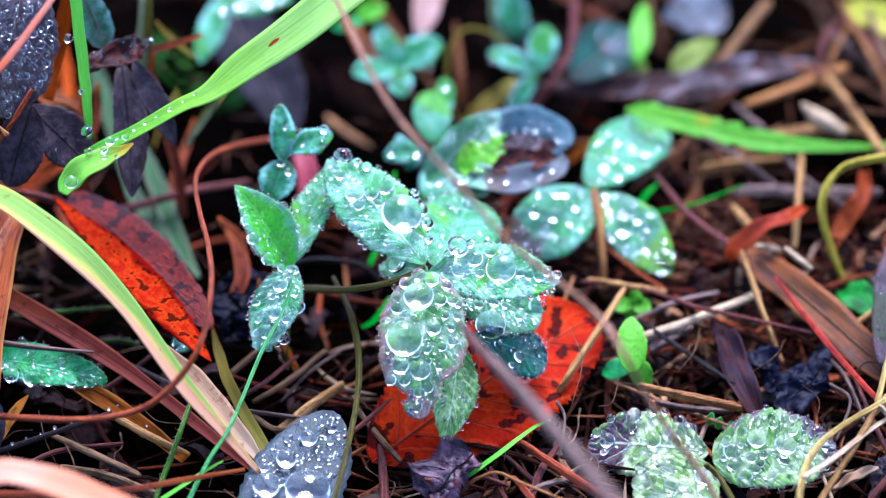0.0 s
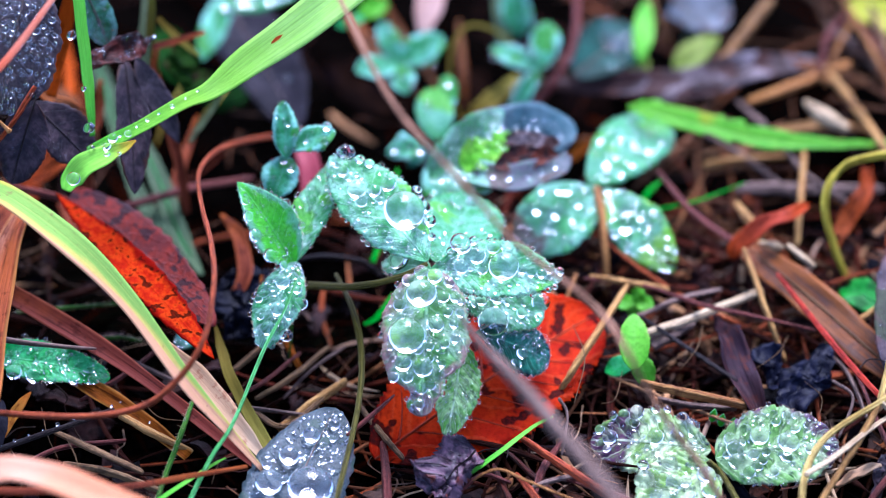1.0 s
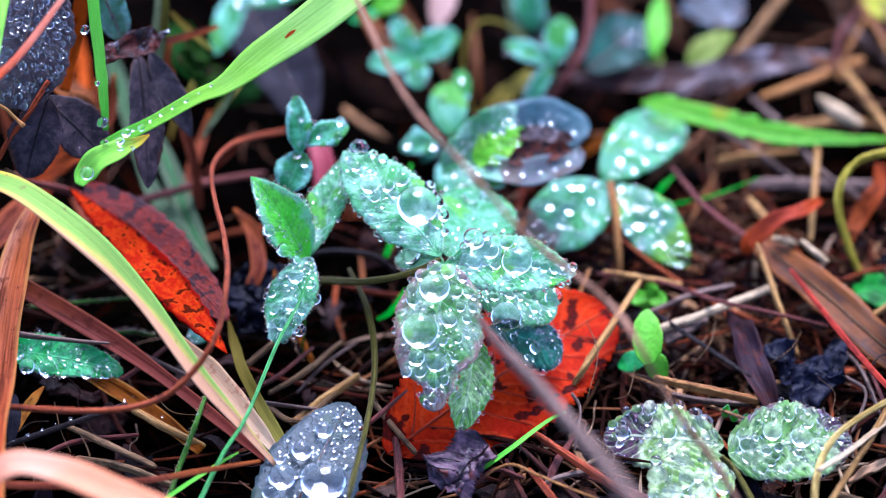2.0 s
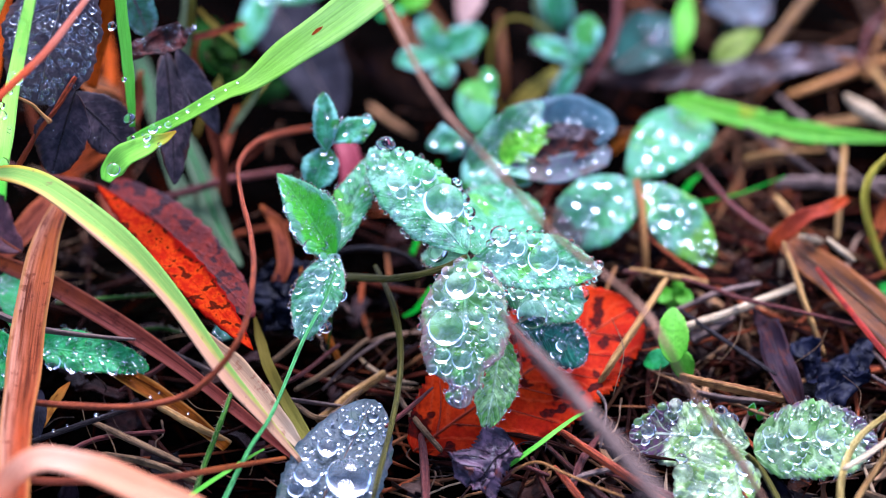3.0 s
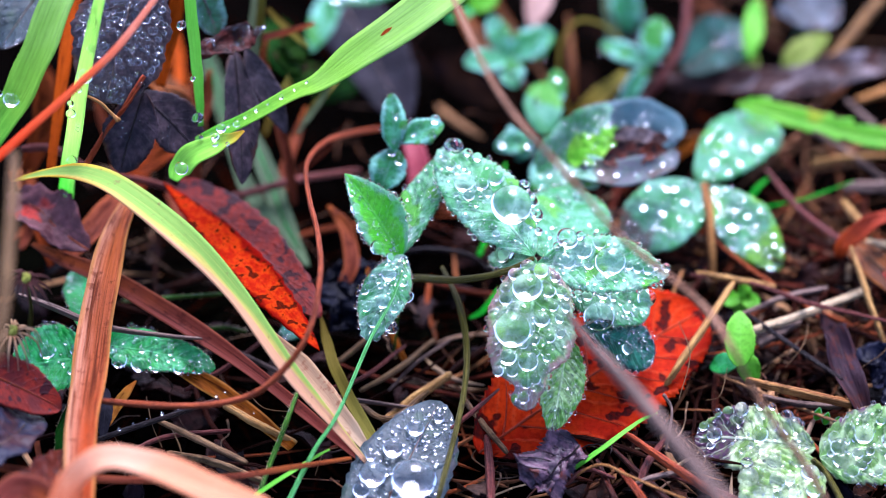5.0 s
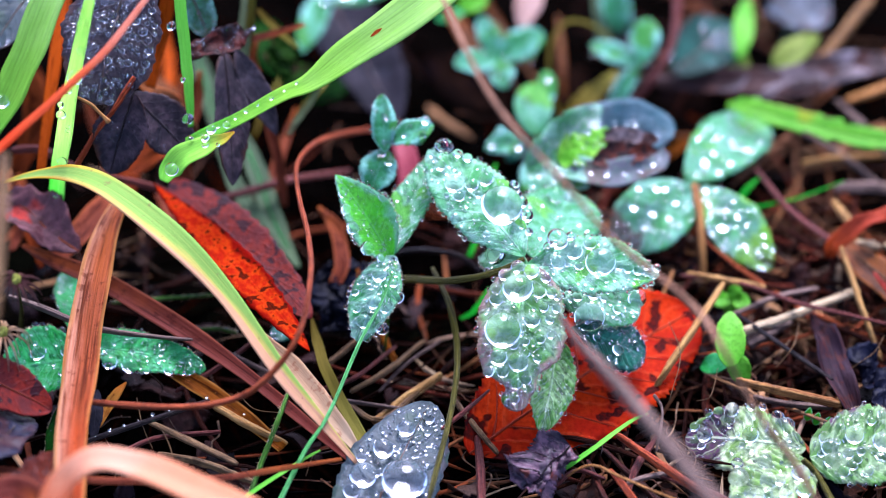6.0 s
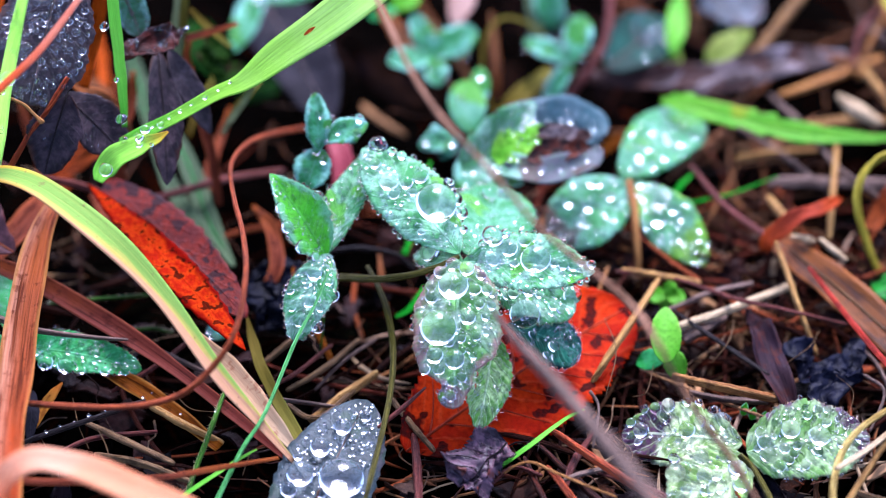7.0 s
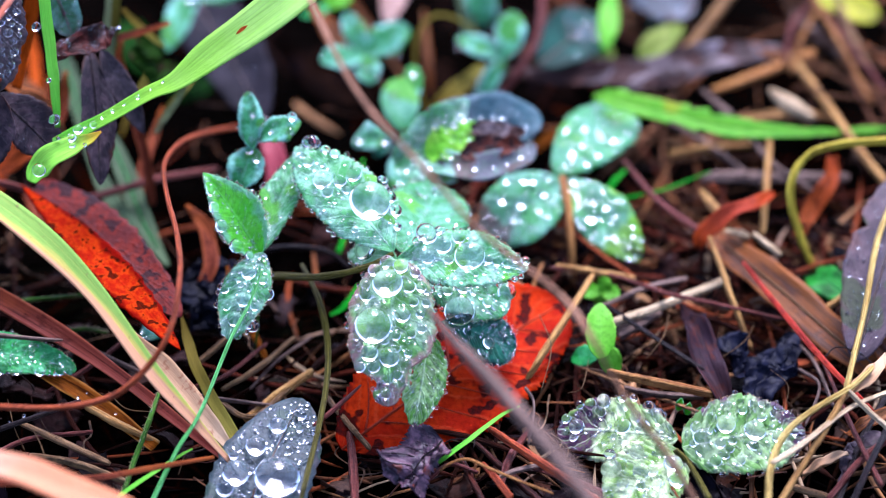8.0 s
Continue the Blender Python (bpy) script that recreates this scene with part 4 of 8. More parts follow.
wet(lf, sf, big=[(0.334, 1.32, 3.07, 1.0, 0.8), (0.646, -1.23, 1.49), (0.916, 1.28, 1.41), (0.546, 3.05, 1.16), (0.572, 0.79, 1.0), (0.825, -0.57, 0.83), (0.833, 2.52, 0.75), (0.762, 3.14, 0.75), (0.563, -1.88, 0.83), (0.417, 5.11, 0.83), (0.307, 4.89, 0.91), (0.365, 5.44, 0.66), (0.216, 3.98, 1.0), (0.118, 3.53, 0.66), (0.426, 5.17, 0.75), (0.244, -2.52, 0.58), (0.217, -2.91, 0.5), (0.444, 2.66, 0.75), (0.501, 0.54, 0.58)], mid=49, fine=340, rim=31, mid_r=(0.18, 0.42), seed=5)
fringe(lf, sf, 160, 0.35, 5)
lf, sf = leaf("leaflet", TEAL, (6.6, -29.9, 18), (20.6, -31.5, 13), 9.8, (0.26, -0.44, 0.86), teeth=0.045, pleat=0.09, ragged=0.045, curl=0.1, rows=78, seed=6, bend=0.14, shape=0.55, full=0.55, parent=clover)
wet(lf, sf, big=[(0.506, 4.61, 2.24, 1.0, 0.8), (0.896, -1.92, 1.41), (0.756, 1.19, 0.75), (0.35, 1.38, 0.91), (0.481, 0.22, 1.0), (0.826, 1.72, 0.66), (0.751, -0.8, 0.5), (0.591, 0.18, 0.58), (0.257, 0.76, 0.66), (0.606, -1.3, 0.5)], mid=45, fine=240, rim=31, mid_r=(0.18, 0.4), seed=6)
fringe(lf, sf, 160, 0.35, 6)
lf, sf = leaf("leaflet", TEAL, (3.8, -32.5, 23), (23.3, -33.5, 22), 9.9, (0.03, -0.38, 0.93), teeth=0.045, pleat=0.09, ragged=0.045, curl=0.1, rows=78, seed=7, bend=0.08, shape=0.5, full=0.85, fold=0.2, parent=clover)
wet(lf, sf, big=[(0.546, -0.53, 2.07, 1.1, 0.85), (0.223, -4.68, 1.49, 1.15), (0.361, -1.73, 1.24), (0.239, -0.25, 1.08), (0.46, -3.51, 1.0), (0.569, -2.88, 0.83), (0.155, -2.7, 0.75), (0.691, -0.46, 0.75), (0.756, -0.32, 0.83), (0.833, -0.08, 0.75), (0.397, 0.31, 0.75), (0.316, -5.04, 0.75), (0.964, -1.71, 0.66), (0.894, -0.94, 0.66)], mid=49, fine=340, rim=31, mid_r=(0.18, 0.42), seed=7)
fringe(lf, sf, 160, 0.35, 7)
lf, sf = leaf("leaflet", DARK_TEAL, (10.4, -37.1, 15), (21.4, -35.6, 8), 8.2, (0.52, -0.46, 0.72), teeth=0.045, pleat=0.09, ragged=0.045, curl=0.1, rows=78, seed=8, bend=0.12, shape=0.62, full=0.6, parent=clover)
wet(lf, sf, big=[(0.572, 1.24, 0.91), (0.293, 0.69, 0.66), (0.488, 2.92, 0.5)], mid=30, fine=340, rim=31, mid_r=(0.18, 0.4), seed=8)
fringe(lf, sf, 160, 0.35, 8)
lf, sf = leaf("leaflet", TEAL_RIM, (3.8, -33.7, 24), (2.5, -54.1, 13), 12.8, (-0.08, -0.47, 0.88), teeth=0.02, pleat=0.09, ragged=0.045, curl=0.1, rows=78, seed=9, bend=0.14, fold=0.06, shape=0.46, full=0.55, notches=((0.86, 1, 0.55, 0.06), (0.80, -1, 0.42, 0.08), (0.93, -1, 0.3, 0.05)), parent=clover, label='leaflet with a purple rim and crowded drops')
wet(lf, sf, big=[(0.225, 0.81, 2.24, 1.0, 0.85), (0.511, 2.88, 2.65, 1.0, 0.85), (0.28, 3.81, 1.0), (0.205, 4.09, 0.75), (0.703, -0.06, 1.49), (0.688, 2.74, 1.24), (0.43, -1.65, 1.16), (0.047, 1.21, 1.08), (0.081, -1.16, 1.16), (0.102, 3.01, 0.91), (0.13, -3.06, 0.75), (0.224, -2.61, 0.91), (0.237, -4.04, 0.83), (0.808, -2.19, 0.83), (0.835, 0.26, 0.83), (0.769, 4.22, 0.83), (0.765, 2.27, 0.91), (0.417, -4.27, 0.66), (0.539, -3.0, 0.75), (0.513, -4.21, 0.66), (0.56, -0.88, 0.66), (0.588, 0.9, 0.75), (0.338, -5.0, 0.66), (0.329, -3.33, 0.75), (0.577, 4.92, 0.5), (0.93, 0.35, 0.75), (0.256, -4.89, 0.58), (0.673, -2.73, 0.66), (0.372, 3.61, 0.5), (0.415, 1.51, 0.58), (0.642, -0.96, 0.66)], mid=83, fine=480, rim=24, mid_r=(0.18, 0.45), seed=9)
fringe(lf, sf, 160, 0.35, 9)
lf, sf = leaf("leaflet", PALE_FOLD, (8.5, -37.6, 14), (6.1, -50.3, 6), 6.9, (0.39, -0.55, 0.74), teeth=0.035, tooth=5.0, pleat=0.2, ragged=0.05, rows=80, seed=10, bend=0.1, shape=0.5, full=0.6, parent=clover, label='hairy underside of a folded leaflet')
wet(lf, sf, big=[(0.01, -0.42, 0.66), (0.226, -0.91, 0.58), (0.426, -1.31, 0.5)], mid=22, fine=400, rim=20, mid_r=(0.16, 0.3), seed=10)
fringe(lf, sf, 150, 0.34, 10)

# ---- folded sprout beside it ----
sprout = thing("clover_sprout", (-16.4, -1.6, 0), "upright green clover sprout with drops along the leaf edges", "clover plant")
stalk("stem", MOSS_STEM, [(-16.1, -27.1, 20, 0.4), (-15.9, -26, 14, 0.4), (-16.6, -26.5, 8, 0.4), (-17.1, -27.1, 2, 0.4)], seed=11, parent=sprout)
lf, sf = leaf("leaflet", BRIGHT, (-16.1, -27.5, 20), (-24.2, -23, 32), 7.8, (0.46, -0.68, 0.57), teeth=0.035, pleat=0.05, ragged=0.02, rows=60, seed=12, bend=0.12, fold=0.22, shape=0.42, full=0.8, parent=sprout)
wet(lf, sf, big=[(0.834, -1.66, 0.58), (0.718, -2.96, 0.83), (0.53, -3.81, 1.0), (0.28, -3.34, 1.08), (0.103, -3.24, 0.66), (0.574, 4.07, 0.75), (0.301, 3.63, 0.58)], mid=30, fine=340, rim=36, mid_r=(0.12, 0.3), seed=12)
fringe(lf, sf, 160, 0.35, 12)
lf, sf = leaf("leaflet", TEAL, (-16.1, -26.9, 20), (-9.8, -10.9, 27), 6.2, (-0.29, -0.29, 0.91), teeth=0.045, pleat=0.09, ragged=0.045, curl=0.1, rows=78, seed=13, bend=0.06, fold=0.3, shape=0.45, full=0.8, parent=sprout)
wet(lf, sf, mid=19, fine=320, rim=17, mid_r=(0.15, 0.35), seed=13)
fringe(lf, sf, 160, 0.35, 13)
lf, sf = leaf("leaflet", TEAL, (-15.7, -27.9, 21), (-20.8, -39.6, 14), 7.0, (-0.06, -0.49, 0.87), teeth=0.045, pleat=0.09, ragged=0.045, curl=0.1, rows=78, seed=14, bend=0.15, fold=0.12, shape=0.5, full=0.65, parent=sprout)
wet(lf, sf, big=[(0.307, 0.46, 1.08), (0.58, -0.48, 1.08), (0.793, -0.06, 1.08), (0.623, -2.24, 0.66), (0.457, -4.45, 1.0), (0.789, -3.45, 1.0), (0.336, -1.93, 0.66), (0.929, -1.07, 0.66)], mid=48, fine=360, rim=26, mid_r=(0.2, 0.6), seed=14)
fringe(lf, sf, 160, 0.35, 14)
stalk("grass_stem", MINT_STEM, [(-15.6, -34.7, 23, 0.3), (-17.6, -38.9, 20, 0.4), (-20.4, -43.7, 17, 0.5), (-24.7, -53.9, 12, 0.5), (-28.2, -59.2, 9, 0.6), (-32.1, -66, 4, 0.7)], seed=15, label='thin bright green grass stem rising from the litter', category='grass', group='grass')

# ---- small sprout behind ----
small = thing("clover_sprout", (-17.8, 25.5, 0), "small grey-green clover sprout beaded with water on a pink stem", "clover plant")
blade("stem", PINK, [(-15.5, 15.5, 10, 2.5), (-14.2, 11, 8, 3.5), (-13.6, 4.8, 4, 3)], seed=16, parent=small, label='pink sheath')
lf, sf = leaf("leaflet", FROST, (-17.3, -11.9, 27.9), (-17.8, -5.7, 33.9), 3.85, (0.17, -0.68, 0.72), teeth=0.08, pleat=0.06, ragged=0.06, curl=0.12, seed=17, shape=0.5, full=0.6, parent=small)
wet(lf, sf, big=[(0.73, -1.14, 0.41), (0.58, 0.53, 0.41), (0.16, -0.01, 0.41)], mid=1, fine=40, rim=4, seed=17)
lf, sf = leaf("leaflet", FROST, (-16.8, -10.7, 28.7), (-10.0, -8.8, 30.6), 4.25, (-0.14, -0.42, 0.90), teeth=0.08, pleat=0.06, ragged=0.06, curl=0.12, seed=18, shape=0.55, full=0.6, parent=small)
wet(lf, sf, big=[(0.708, 1.34, 0.58), (0.363, 0.04, 0.41)], mid=1, fine=40, rim=4, seed=18)
lf, sf = leaf("leaflet", FROST, (-17.0, -10.7, 27.3), (-19.3, -15.6, 23.4), 5.54, (-0.09, -0.60, 0.80), teeth=0.08, pleat=0.06, ragged=0.06, curl=0.12, seed=19, shape=0.5, full=0.55, parent=small)
wet(lf, sf, big=[(0.291, -1.1, 0.58), (0.579, 0.64, 0.41)], mid=1, fine=40, rim=3, seed=19)

# ---- clover to the right ----
right = thing("clover_plant", (30.2, -5.9, 0), "dewy clover with three soft green leaflets on an orange-brown stem", "clover plant")
stalk("stem", ORANGE_STICK, [(29.5, 5.2, 9, 1.3), (30.2, -0.8, 8, 1.3), (30.4, -5.3, 5, 1.3), (30.8, -8.8, -1, 1.2)], seed=20, parent=right)
lf, sf = leaf("leaflet", TEAL_DIM, (28.5, 6.1, 9), (40.8, 29.1, 4), 10.3, (0.32, 0.04, 0.95), teeth=0.045, pleat=0.09, ragged=0.045, curl=0.1, rows=78, seed=21, shape=0.52, full=0.55, parent=right)
wet(lf, sf, big=[(0.476, 1.34, 1.13, 1.1), (0.792, 0.02, 0.68), (0.21, 3.11, 0.45), (0.317, -0.33, 0.51), (0.158, 0.42, 0.79), (0.308, 2.73, 0.45)], mid=42, fine=340, mid_r=(0.2, 0.5), seed=21)
lf, sf = leaf("leaflet", PURPLE_TIP, (29.8, 4.1, 9), (17, -2.6, 3), 11.5, (-0.16, -0.47, 0.87), teeth=0.045, pleat=0.09, ragged=0.045, curl=0.1, rows=78, seed=22, shape=0.5, full=0.55, parent=right, label='leaflet with a purple lower edge')
wet(lf, sf, big=[(0.598, 2.98, 0.79), (0.453, 1.01, 0.84, 1.3), (0.237, 2.8, 0.79), (0.625, -0.51, 0.56), (0.231, 0.06, 0.68), (0.614, 4.84, 0.45), (0.32, 3.21, 0.51), (0.381, -1.87, 0.45)], mid=50, fine=340, mid_r=(0.2, 0.5), seed=22)
lf, sf = leaf("leaflet", LIME_TIP, (29.8, 4.7, 9), (40.9, -6.6, 2), 8.8, (0.09, -0.46, 0.88), teeth=0.045, pleat=0.09, ragged=0.045, curl=0.1, rows=78, seed=23, shape=0.5, full=0.6, parent=right)
wet(lf, sf, big=[(0.44, 1.31, 1.24, 1.2), (0.45, -1.47, 0.56), (0.426, 3.98, 0.45), (0.58, -0.67, 0.51)], mid=70, fine=340, mid_r=(0.25, 0.55), seed=23)

# ---- withered leaf behind ----
folded_up = thing("withered_leaf", (7.4, 3.6, 14.1), "half-withered clover leaf folded over, grey-green and brown, beaded with water", "leaf", group="fallen leaves")
back = [(7.1, 2.1, 15.5, 1.71), (8.7, 4.6, 17.0, 5.99), (13.4, 7.8, 17.7, 7.20), (19.0, 9.9, 17.1, 7.56), (23.1, 10.1, 15.7, 6.88), (25.0, 8.1, 14.8, 3.09)]
half = blade("upper_half", WITHERED, back, facing=(0.2, -0.75, 0.6), fold=-0.12, wave=0.3, teeth=0.05, rows=44, seed=24, parent=folded_up, label='grey-green half with a bright wet rim')
beads_along(half, back, [0.6, 0.75, 0.5, 0.8, 0.6, 0.7, 0.45, 0.6, 0.3, 0.35, 0.4, 0.25, 0.3, 0.35, 0.2, 0.3], seed=24, lift=(0, -0.7, 0.6))
beads_along(half, [(x + 0.3, y - 0.9, z - 0.6) for x, y, z, w in back[:3]], [0.5, 0.65, 0.4, 0.6, 0.35, 0.5, 0.4, 0.3], seed=28, lift=(0, -0.7, 0.6))
beads_along(half, [(x - 0.4, y + 1.8, z + 1.8) for x, y, z, w in back[:4]], [0.45, 0.6, 0.35, 0.55, 0.6, 0.4, 0.5, 0.3, 0.4], seed=29, lift=(0, -0.7, 0.6))
beads_along(half, [(x, y + 0.8, z + 1.2) for x, y, z, w in back], [0.6, 0.7, 0.55, 0.8, 0.6, 0.5, 0.45, 0.5, 0.4, 0.35, 0.45, 0.3, 0.25, 0.3, 0.2], seed=25, lift=(0, -0.7, 0.6))
front = [(7.2, 0.3, 16.4, 1.19), (10.4, -1.8, 16.9, 4.25), (15.0, -3.6, 17.7, 4.75), (19.7, -2.6, 17.3, 4.59), (23.2, 0.6, 16.6, 3.92), (24.9, 4.2, 16.2, 1.20)]
half = blade("lower_half", LILAC_GREEN, front, facing=(0, -0.35, 0.93), fold=0.3, wave=0.5, teeth=0.08, rows=44, seed=26, parent=folded_up, label='lilac-grey half that curls over')
beads_along(half, front, [0.4, 0.25, 0.5, 0.3, 0.55, 0.3, 0.45, 0.35, 0.25, 0.4], seed=27)
lf, sf = leaf("mint_part", TEAL, (4.0, -0.4, 15.5), (15.2, 7.5, 22.2), 6.4, (0.15, -0.65, 0.74), seed=33, full=0.6, ragged=0.12, crumple=0.5, pleat=0.08, parent=folded_up, label='living mint-green part crowded with beads')
wet(lf, sf, big=[(0.12, 0.5, 0.6), (0.16, -1.2, 0.5), (0.22, 1.5, 0.7), (0.27, -0.2, 0.55), (0.31, -1.9, 0.6), (0.36, 1.1, 0.75), (0.41, 2.3, 0.55), (0.45, -1.1, 0.65), (0.50, 0.5, 0.6), (0.55, 1.8, 0.7), (0.60, -1.6, 0.55), (0.66, 0.1, 0.65), (0.72, 1.4, 0.6), (0.78, -0.8, 0.5), (0.85, 0.6, 0.55)], mid=60, fine=120, mid_r=(0.3, 0.5), seed=33)
lf, sf = leaf("mint_part", TEAL, (3.7, -2.1, 16.6), (13.4, -3.9, 15.8), 3.6, (0.0, -0.5, 0.87), seed=34, full=0.6, ragged=0.12, crumple=0.4, parent=folded_up, label='mint-green lower edge')
wet(lf, sf, mid=24, fine=40, mid_r=(0.25, 0.5), seed=34)
lf, sf = leaf("green_patch", YOUNG_PATCH, (8.6, -1.2, 18.0), (17.4, 4.0, 19.0), 5.2, (0.1, -0.6, 0.8), seed=28, full=0.4, ragged=0.22, crumple=0.8, parent=folded_up, label='part that is still bright green')
wet(lf, sf, mid=16, fine=20, mid_r=(0.2, 0.42), seed=28)
leaf("withered_patch", LILAC, (14.5, 3.4, 19.4), (23.6, 4.6, 18.4), 3.0, (0.1, -0.5, 0.85), seed=32, full=0.5, ragged=0.2, crumple=0.9, parent=folded_up, label='torn lilac-grey shred')
leaf("brown_patch", FOLD_SHADE_BROWN, (13.8, -1.7, 18.6), (22.9, 1.8, 18.0), 3.6, (0.1, -0.6, 0.8), seed=29, full=0.5, ragged=0.16, crumple=0.8, parent=folded_up, label='rotted brown bits, darkened in colour for the shadow slit of the fold')
under = thing("clover_sprout", (5.3, 19.8, 0), "small dark green clover leaves beneath a twig", "clover plant")
lf, sf = leaf("leaflet", FROST, (7.5, 17.2, 8), (4.5, 6.8, 5), 5.5, (0.02, -0.28, 0.96), teeth=0.08, pleat=0.06, ragged=0.06, curl=0.12, seed=25, shape=0.6, full=0.6, parent=under)
wet(lf, sf, mid=1, fine=20, seed=25)
lf, sf = leaf("leaflet", DARK_TEAL, (3.7, 16.6, 9), (0.8, 13.5, 7), 3.9, (-0.10, -0.47, 0.88), teeth=0.045, pleat=0.09, ragged=0.045, curl=0.1, rows=78, seed=26, parent=under)
wet(lf, sf, mid=1, fine=20, seed=26)
lf, sf = leaf("leaflet", FROST, (2.9, 16.6, 9), (-2.5, 15.4, 8), 4.2, (-0.08, -0.40, 0.92), teeth=0.08, pleat=0.06, ragged=0.06, curl=0.12, seed=27, parent=under)
wet(lf, sf, big=[(0.746, 0.09, 0.58)], mid=1, fine=20, seed=27)

# ---- two leaves low on the right ----
pair = thing("strawberry_plant", (45.1, -50.1, 0), "pale hairy three-part leaf crowded with water beads, low on the litter", "plant")
stalk("leaf_stalk", OLIVE_STEM, [(44, -56, 6, 1), (46.1, -57.4, 4, 1), (48.8, -62.7, 2, 1.2)], seed=28, parent=pair)
lf, sf = leaf("leaflet", PALE, (44.6, -52.4, 5), (27.2, -47.6, 3), 10.6, (-0.19, -0.35, 0.92), teeth=0.035, tooth=5.0, pleat=0.2, ragged=0.05, rows=80, seed=29, shape=0.55, full=0.55, fold=0.05, parent=pair, label='leaflet with a dark purple tip')
wet(lf, sf, big=[(0.82, 0.06, 1.16), (0.921, 1.36, 0.75), (0.736, 4.05, 0.91), (0.828, 3.9, 0.66), (0.623, 4.8, 1.08), (0.689, 2.92, 0.75), (0.506, 4.91, 0.66), (0.444, 0.61, 1.24), (0.269, 4.6, 1.0), (0.346, 2.66, 0.91), (0.203, 2.4, 1.41, 1.2), (0.826, -1.96, 0.66), (0.631, 2.8, 0.66), (0.414, 5.06, 0.58), (0.083, 1.52, 0.66), (0.91, -0.95, 0.58)], mid=34, fine=180, rim=8, mid_r=(0.25, 0.5), seed=29)
fringe(lf, sf, 150, 0.34, 29)
lf, sf = leaf("leaflet", PALE_PLAIN, (44.9, -55.3, 5), (34.4, -64.6, 2), 11.6, (0.02, -0.35, 0.94), teeth=0.035, tooth=5.0, pleat=0.2, ragged=0.05, rows=80, seed=30, shape=0.5, full=0.5, fold=0.05, parent=pair)
wet(lf, sf, big=[(0.743, 3.83, 1.49, 1.2), (0.399, 3.7, 1.16), (0.488, 1.3, 1.24), (0.409, 0.19, 0.91), (0.582, 4.08, 1.0), (0.623, 5.9, 0.91), (0.723, 1.55, 0.83), (0.24, -1.11, 1.41, 0.9), (0.35, -3.85, 1.16), (0.626, -0.75, 0.75), (0.173, 2.11, 0.66), (0.492, -2.05, 0.75)], mid=45, fine=180, rim=6, mid_r=(0.25, 0.5), seed=30)
fringe(lf, sf, 150, 0.34, 30)
lf, sf = leaf("leaflet", PALE_BEADED, (45.1, -54.3, 5), (63.3, -49.6, 4), 13.0, (0.14, -0.35, 0.93), teeth=0.035, tooth=5.0, pleat=0.2, ragged=0.05, rows=80, seed=31, shape=0.47, full=0.5, fold=0.05, parent=pair, label='round leaflet with a purple edge')
wet(lf, sf, big=[(0.365, -1.77, 1.41), (0.15, -0.72, 1.33), (0.571, -0.08, 1.49, 1.1), (0.138, 1.84, 1.33), (0.129, -2.53, 1.0), (0.288, -3.34, 0.83), (0.288, 0.85, 0.83), (0.39, 0.68, 0.66), (0.353, 2.03, 0.66), (0.512, 2.59, 0.91), (0.415, 4.04, 0.75), (0.226, 3.6, 0.91), (0.303, 3.04, 0.66), (0.612, -4.76, 0.75), (0.432, -5.03, 0.66), (0.526, -5.17, 0.58), (0.674, -2.34, 0.75), (0.528, -3.59, 0.66), (0.297, -1.53, 0.58), (0.682, -4.68, 0.5), (0.756, -3.18, 0.5), (0.743, 1.08, 0.75), (0.897, 0.28, 0.66), (0.087, -0.04, 0.58), (0.227, -1.3, 0.66)], mid=64, fine=240, rim=16, mid_r=(0.22, 0.45), seed=31)
fringe(lf, sf, 150, 0.34, 31)

# ---- slate leaf at the front ----
lf, sf = leaf("slate_leaf", SLATE, (-21.1, -73.6, 0), (-10, -43.5, 6), 14.6, (0.06, -0.22, 0.97), ragged=0.035, pleat=0.015, seed=32, shape=0.45, full=0.6, fold=0.03, bend=0.12, rib=TWIG, label='slate-purple pointed leaf with large clear drops', category='leaf', group='fallen leaves')
wet(lf, sf, big=[(0.752, -1.11, 1.33), (0.598, -2.56, 1.49, 1.1), (0.416, -3.63, 1.99), (0.454, 2.42, 3.32, 1.0, 0.75), (0.33, -4.27, 1.24), (0.864, 1.25, 0.83), (0.474, -2.13, 0.66), (0.525, -4.97, 0.75), (0.96, 1.17, 0.41), (0.374, 0.43, 0.75), (0.457, 4.79, 0.75), (0.785, 1.94, 0.58)], mid=150, fine=900, mid_r=(0.14, 0.36), seed=32)

# ---- green leaf low at the edge ----
low = thing("strawberry_plant", (-60.1, -27.9, 0), "deep green toothed leaf with drops hanging under its edge", "plant")
lf, sf = leaf("leaflet", MID_GREEN, (-60.8, -38.9, 10), (-73.3, -39.9, 8), 11.2, (-0.12, -0.39, 0.91), teeth=0.03, tooth=4.0, pleat=0.08, ragged=0.04, rows=70, seed=33, shape=0.5, full=0.55, parent=low)
wet(lf, sf, big=[(0.518, 1.5, 1.0, 1.3), (0.214, 1.0, 0.75), (0.604, -7.5, 0.66)], mid=41, fine=340, rim=22, mid_r=(0.15, 0.4), seed=33)
fringe(lf, sf, 160, 0.35, 33)
lf, sf = leaf("leaflet", MID_GREEN, (-60.1, -36, 10), (-43.2, -37.6, 7), 6.5, (0.12, -0.39, 0.91), teeth=0.03, tooth=4.0, pleat=0.08, ragged=0.04, rows=70, seed=34, shape=0.4, full=0.55, parent=low)
